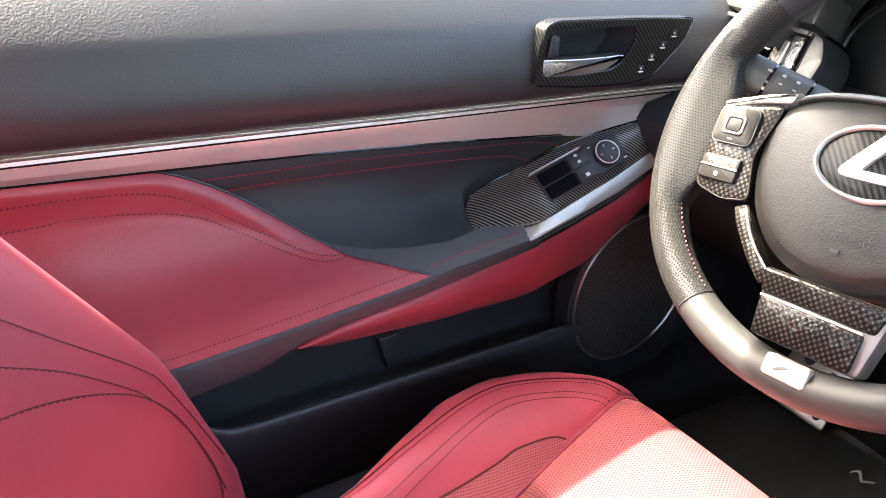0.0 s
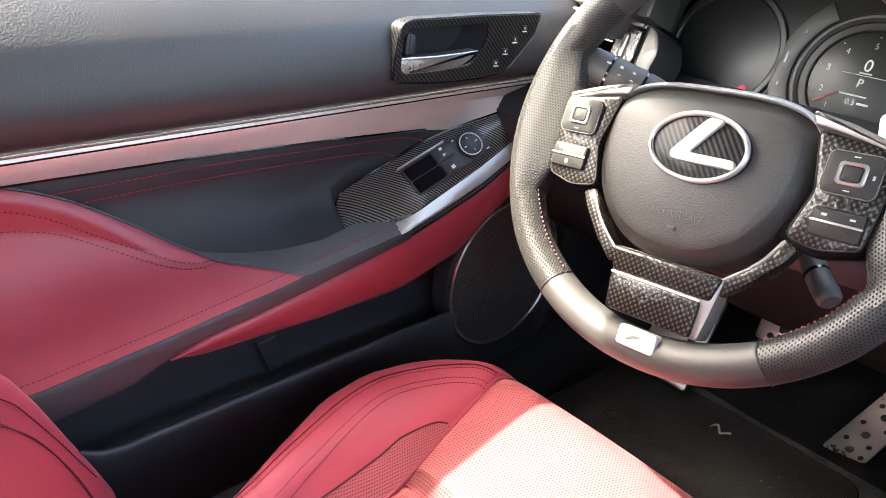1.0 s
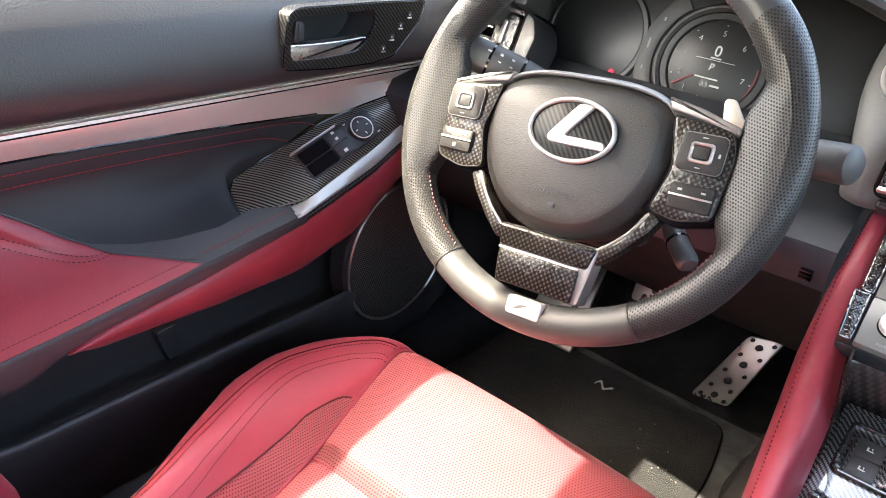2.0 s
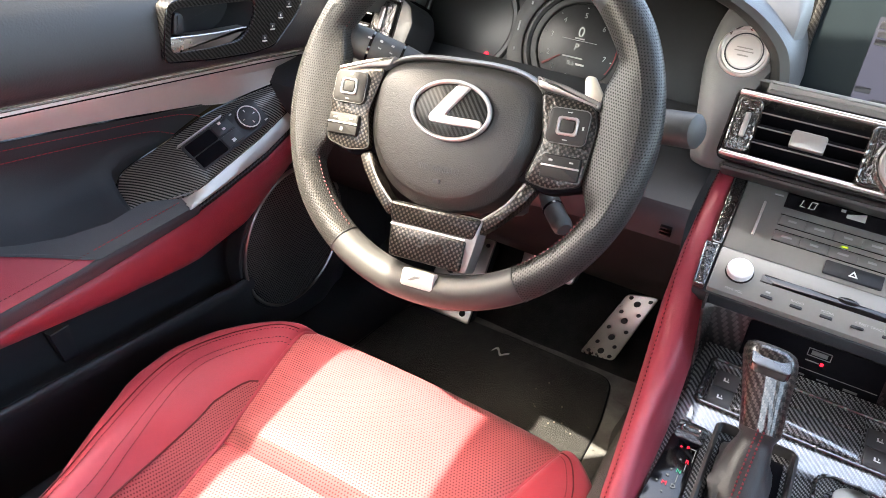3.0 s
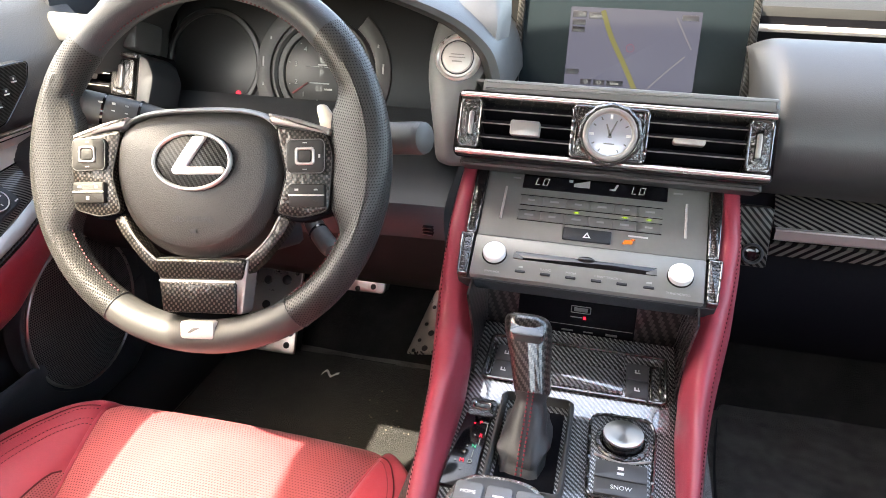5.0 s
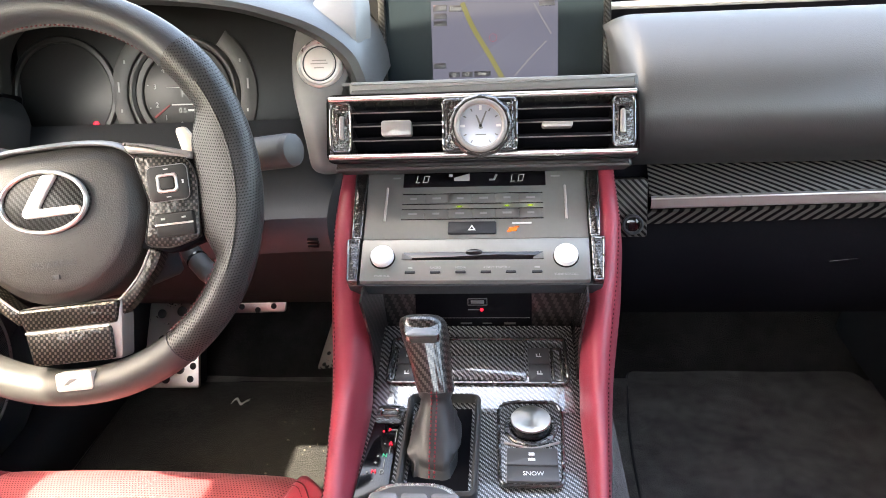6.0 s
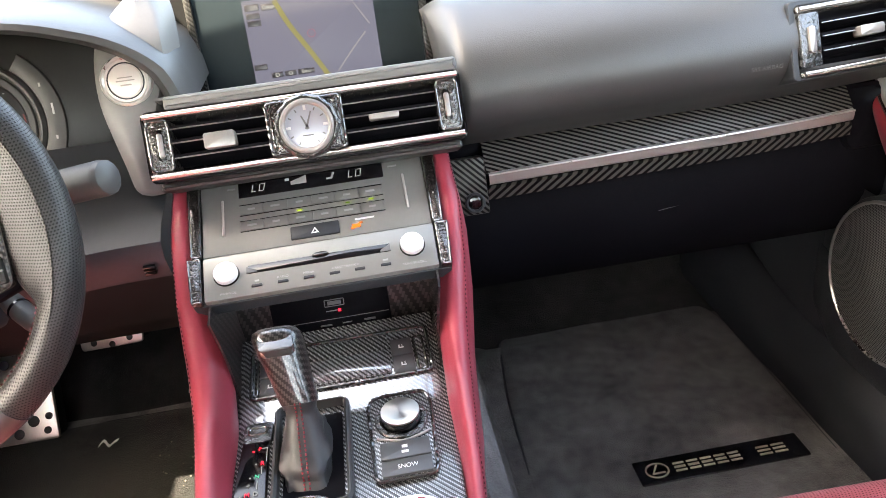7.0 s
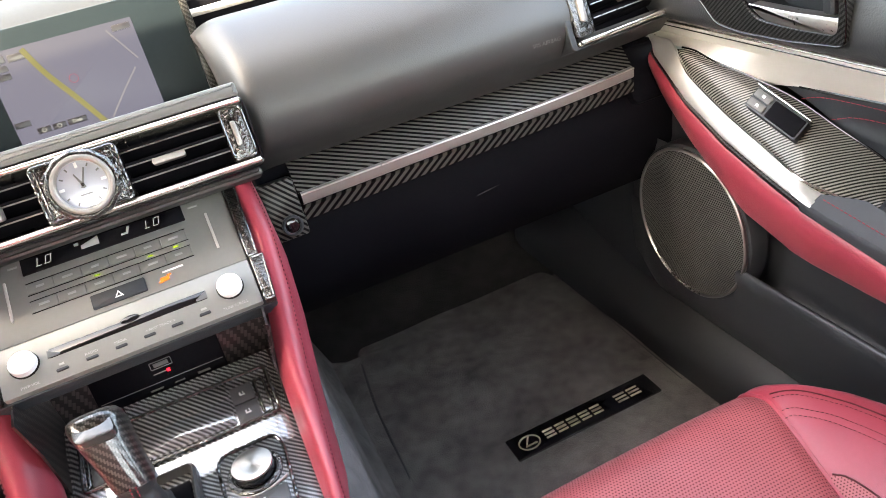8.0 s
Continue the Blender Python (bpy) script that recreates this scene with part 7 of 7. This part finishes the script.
# ---- seats ----
def seat(sx, oy, label):
    """A bucket seat; sx mirrors it, oy slides it along the car."""
    T = lambda x, y, z: Vector((sx * x, y + oy, z))
    s = thing("bucket_seat", label, "car seat", "front seats")
    # cushion top: x is the distance from the car's middle line
    def base_z(y):
        return lerp_table([(-0.15, 0.165), (0.1, 0.185), (0.3, 0.212), (0.40, 0.222), (0.44, 0.214), (0.465, 0.195), (0.478, 0.165), (0.480, 0.12), (0.475, 0.06)], y)[0]
    inner_l = [(-0.15, 0.435), (0.10, 0.440), (0.26, 0.470), (0.38, 0.502), (0.43, 0.515), (0.5, 0.517)]
    inner_r = [(-0.15, 0.255), (0.10, 0.252), (0.26, 0.225), (0.38, 0.198), (0.43, 0.186), (0.5, 0.186)]
    line = smooth_line([(0, y, z) for y, z in ((-0.15, 0.165), (0.0, 0.176), (0.10, 0.186), (0.20, 0.199), (0.30, 0.212), (0.38, 0.221), (0.425, 0.222), (0.452, 0.209), (0.468, 0.185), (0.474, 0.14), (0.470, 0.05))], 5)
    def centre(y0, y1, n):
        rows = []
        pts = [p for p in line if y0 - 1e-6 <= p.y <= y1 + 0.02] if y1 < 0.42 else [p for i, p in enumerate(line) if p.y >= y0 - 1e-6 or i > 30]
        for p in pts:
            a, b = lerp_table(inner_l, p.y)[0], lerp_table(inner_r, p.y)[0]
            row = []
            for k in range(n + 1):
                t = k / n
                e = min(t, 1 - t)
                x = b + (a - b) * t
                row.append(T(x, p.y, p.z - 0.006 * math.exp(-e / 0.02) - 0.006 * math.exp(-abs(p.y - 0.262) / 0.010) + 0.005 * math.sin(math.pi * t)))
            rows.append(row)
        return rows
    part("cushion_front", sheet(centre(0.250, 0.5, 26)), RED_PERF, s, "perforated red leather front cushion")
    part("cushion_rear", sheet(centre(-0.15, 0.270, 26)), RED_PERF, s, "perforated red leather rear cushion")
    part("cushion_seam", tube([T(0.225 + 0.245 * k / 12, 0.262, 0.200 + 0.004 * math.sin(math.pi * k / 12)) for k in range(13)], 0.0016, 6), RED, s)
    # bolsters along both sides
    prof = [(0.0, -0.004), (0.05, 0.10), (0.12, 0.30), (0.25, 0.60), (0.42, 0.86), (0.55, 0.965), (0.66, 1.0), (0.76, 0.95), (0.86, 0.80), (0.94, 0.48), (1.0, 0.10)]
    def zline(y):
        return lerp_table([(q.y, q.z) for q in line if q.y < 0.466], y)[0]
    def bolster(out, hgt, inner, side, crest, cuts):
        def zat(x, y):
            i0, w, h = lerp_table(inner, y)[0], lerp_table(out, y)[0], lerp_table(hgt, y)[0]
            t = (x - i0) / (w - i0)
            return zline(y) + h * lerp_table(prof, t)[0] - 0.004 * math.exp(-max(0, t) / 0.05)
        rows = []
        for p in line:
            i0, w, h = lerp_table(inner, p.y)[0], lerp_table(out, p.y)[0], lerp_table(hgt, p.y)[0]
            row = [T(i0 + (w - i0) * k / 24, p.y, p.z + h * lerp_table(prof, k / 24)[0] - 0.004 * math.exp(-k / 24 / 0.05)) for k in range(25)]
            rows.append(row + [T(w + 0.004 * side, p.y, p.z - 0.012), T(w + 0.004 * side, p.y, p.z - 0.05), T(w - 0.012 * side, p.y, p.z - 0.15)])
        bo = part("side_bolster", sheet(rows), RED, s, "smooth red leather side bolster")
        path = smooth_line([Vector((x, y, 0)) for x, y in crest], 10)
        for off, st in cuts:
            pts = []
            for i, p in enumerate(path):
                t = (path[min(i + 1, len(path) - 1)] - path[max(i - 1, 0)]).normalized()
                q = p + Vector((-t.y, t.x, 0)) * off * side
                if (q.x - lerp_table(inner, q.y)[0]) * side > 0.001 and q.y < 0.46:
                    pts.append(T(q.x, q.y, zat(q.x, q.y) + 0.0006))
            if len(pts) > 3:
                if st:
                    part("stitching", stitches(pts, 0.0042, 0.00045, 0.75), THREAD, bo, "dark stitching")
                else:
                    part("piping", tube(pts, 0.0007, 6), SEAM, bo)
        # perforated inlay along the inner side, to a curved seam
        rows = []
        for y in [float(v) for v in np.linspace(-0.14, 0.336, 60)]:
            i0, w = lerp_table(inner, y)[0], lerp_table(out, y)[0]
            wd = 0.0235 * math.sqrt(max(0.0, min(1.0, (0.337 - y) / 0.06))) * side
            rows.append([T(i0 + wd * k / 8, y, zat(i0 + wd * k / 8, y) + 0.0012) for k in range(9)])
        part("bolster_inlay", sheet(rows), RED_PERF, bo, "perforated red leather inlay", lay=lambda c: (c.y * 1.05, c.x * 1.5))
        part("piping", tube([r[-1] for r in rows], 0.0010, 6), SEAM, bo)
    out_l = [(-0.15, 0.505), (0.05, 0.508), (0.116, 0.522), (0.17, 0.553), (0.25, 0.596), (0.31, 0.604), (0.36, 0.592), (0.39, 0.576), (0.42, 0.552), (0.44, 0.535), (0.48, 0.520)]
    hgt_l = [(-0.15, 0.075), (0.116, 0.063), (0.17, 0.055), (0.25, 0.036), (0.31, 0.024), (0.36, 0.012), (0.39, 0.006), (0.47, 0.001)]
    crest_l = [(0.487, 0.0), (0.492, 0.06), (0.507, 0.118), (0.528, 0.170), (0.562, 0.250), (0.574, 0.31), (0.564, 0.375), (0.543, 0.415), (0.518, 0.436)]
    bolster(out_l, hgt_l, inner_l, 1, crest_l, ((0.004, False), (0.010, True), (0.026, True), (0.034, True)))
    out_r = [(-0.15, 0.165), (0.05, 0.160), (0.116, 0.152), (0.20, 0.135), (0.30, 0.122), (0.36, 0.124), (0.40, 0.136), (0.43, 0.160), (0.45, 0.176), (0.48, 0.182)]
    hgt_r = [(-0.15, 0.070), (0.10, 0.058), (0.25, 0.036), (0.31, 0.024), (0.36, 0.014), (0.40, 0.006), (0.47, 0.001)]
    crest_r = [(0.183, 0.0), (0.180, 0.06), (0.172, 0.12), (0.160, 0.18), (0.148, 0.25), (0.142, 0.31), (0.148, 0.375), (0.165, 0.42), (0.184, 0.440)]
    bolster(out_r, hgt_r, inner_r, -1, crest_r, ((0.004, False), (0.010, True)))
    for inner, side in ((inner_l, 1), (inner_r, -1)):
        pts = [T(lerp_table(inner, p.y)[0] + 0.0004 * side, p.y + (0.002 if p.y > 0.45 else 0), p.z - 0.0062) for p in line if p.z > 0.10]
        part("cushion_seam", tube(pts, 0.0034, 8), RED, s)
    # seat back with wing bolsters
    def back_pt(t, x, bulge):
        c = Vector((0, -0.10 - 0.16 * t, 0.20 + 0.46 * t))
        return T(x, c.y + bulge, c.z)
    rows = []
    for k in range(17):
        t = k / 16
        rows.append([back_pt(t, 0.235 + 0.23 * j / 14, 0.004 * math.sin(math.pi * j / 14)) for j in range(15)])
    part("backrest", sheet(rows), RED_PERF, s, "perforated red leather backrest")
    WING = [(-0.12, 0.09), (0.0, 0.15), (0.11, 0.160), (0.37, 0.157), (0.61, 0.118), (0.8, 0.10), (1.0, 0.08)]
    wing_line = smooth_line([(f, 0, g) for f, g in ((0, -0.01), (0.25, 0.35), (0.60, 0.85), (0.82, 1.0), (1.0, 0.80))], 8)
    bulge = lambda f: lerp_table([(p.x, p.z) for p in wing_line], f)[0]
    for a, b, wing in ((0.462, 0.590, 1), (0.238, 0.110, -1)):
        rows = []
        for k in range(21):
            t = -0.12 + 1.12 * k / 20
            h = lerp_table(WING, t)[0]
            q = smooth_line([Vector((x, y, 0)) for x, y in ((a, -0.002), (a + (b - a) * 0.25, h * 0.35), (a + (b - a) * 0.60, h * 0.85), (a + (b - a) * 0.82, h * 1.0), (b, h * 0.80), (b + 0.012 * wing, h * 0.25), (b + 0.008 * wing, -0.08))], 4)
            rows.append([back_pt(t, v.x, v.y) for v in q])
        bo = part("back_bolster", sheet(rows), RED, s, "smooth red leather wing bolster")
        # three curved seams that run together along the wing's edge
        for ln in (((0.522, 0.480), (0.530, 0.449), (0.537, 0.423), (0.549, 0.379), (0.554, 0.335), (0.558, 0.276)), ((0.505, 0.445), (0.518, 0.426), (0.532, 0.397), (0.546, 0.340), (0.549, 0.293), (0.546, 0.252)),
                   ((0.490, 0.405), (0.506, 0.401), (0.520, 0.393), (0.533, 0.378), (0.544, 0.352), (0.5485, 0.319), (0.547, 0.270), (0.540, 0.24))):
            pts = []
            for v in smooth_line([(x, 0, z) for x, z in ln], 8):
                t = (v.z - 0.20) / 0.46
                h = lerp_table(WING, t)[0]
                x = v.x if wing > 0 else 0.70 - v.x
                f = abs(x - a) / abs(b - a)
                pts.append(back_pt(t, x, h * bulge(f) + 0.0006))
            part("seam", tube([p + Vector((0, -0.0004, -0.0004)) for p in pts], 0.0004, 6), SEAM, bo)
            part("stitching", stitches([p + Vector((-sx * wing * 0.0022, 0.0001, 0.0003)) for p in pts], 0.0042, 0.00042, 0.72), THREAD, bo, "dark stitching")
    # base shell
    bm = bmesh.new()
    bmesh.ops.create_cube(bm, size=1, matrix=Matrix.Translation(T(0.36, 0.14, 0.055)) @ Matrix.Diagonal((0.40, 0.56, 0.11, 1)))
    bmesh.ops.bevel(bm, geom=bm.edges[:], offset=0.02, segments=2, affect="EDGES")
    part("seat_base", bm, PLASTIC, s, "black seat base")
    return s


seat(-1, 0.0, "red perforated leather driver seat lit by the sun")
seat(1, -0.122, "red perforated leather passenger seat with stitched bolsters")
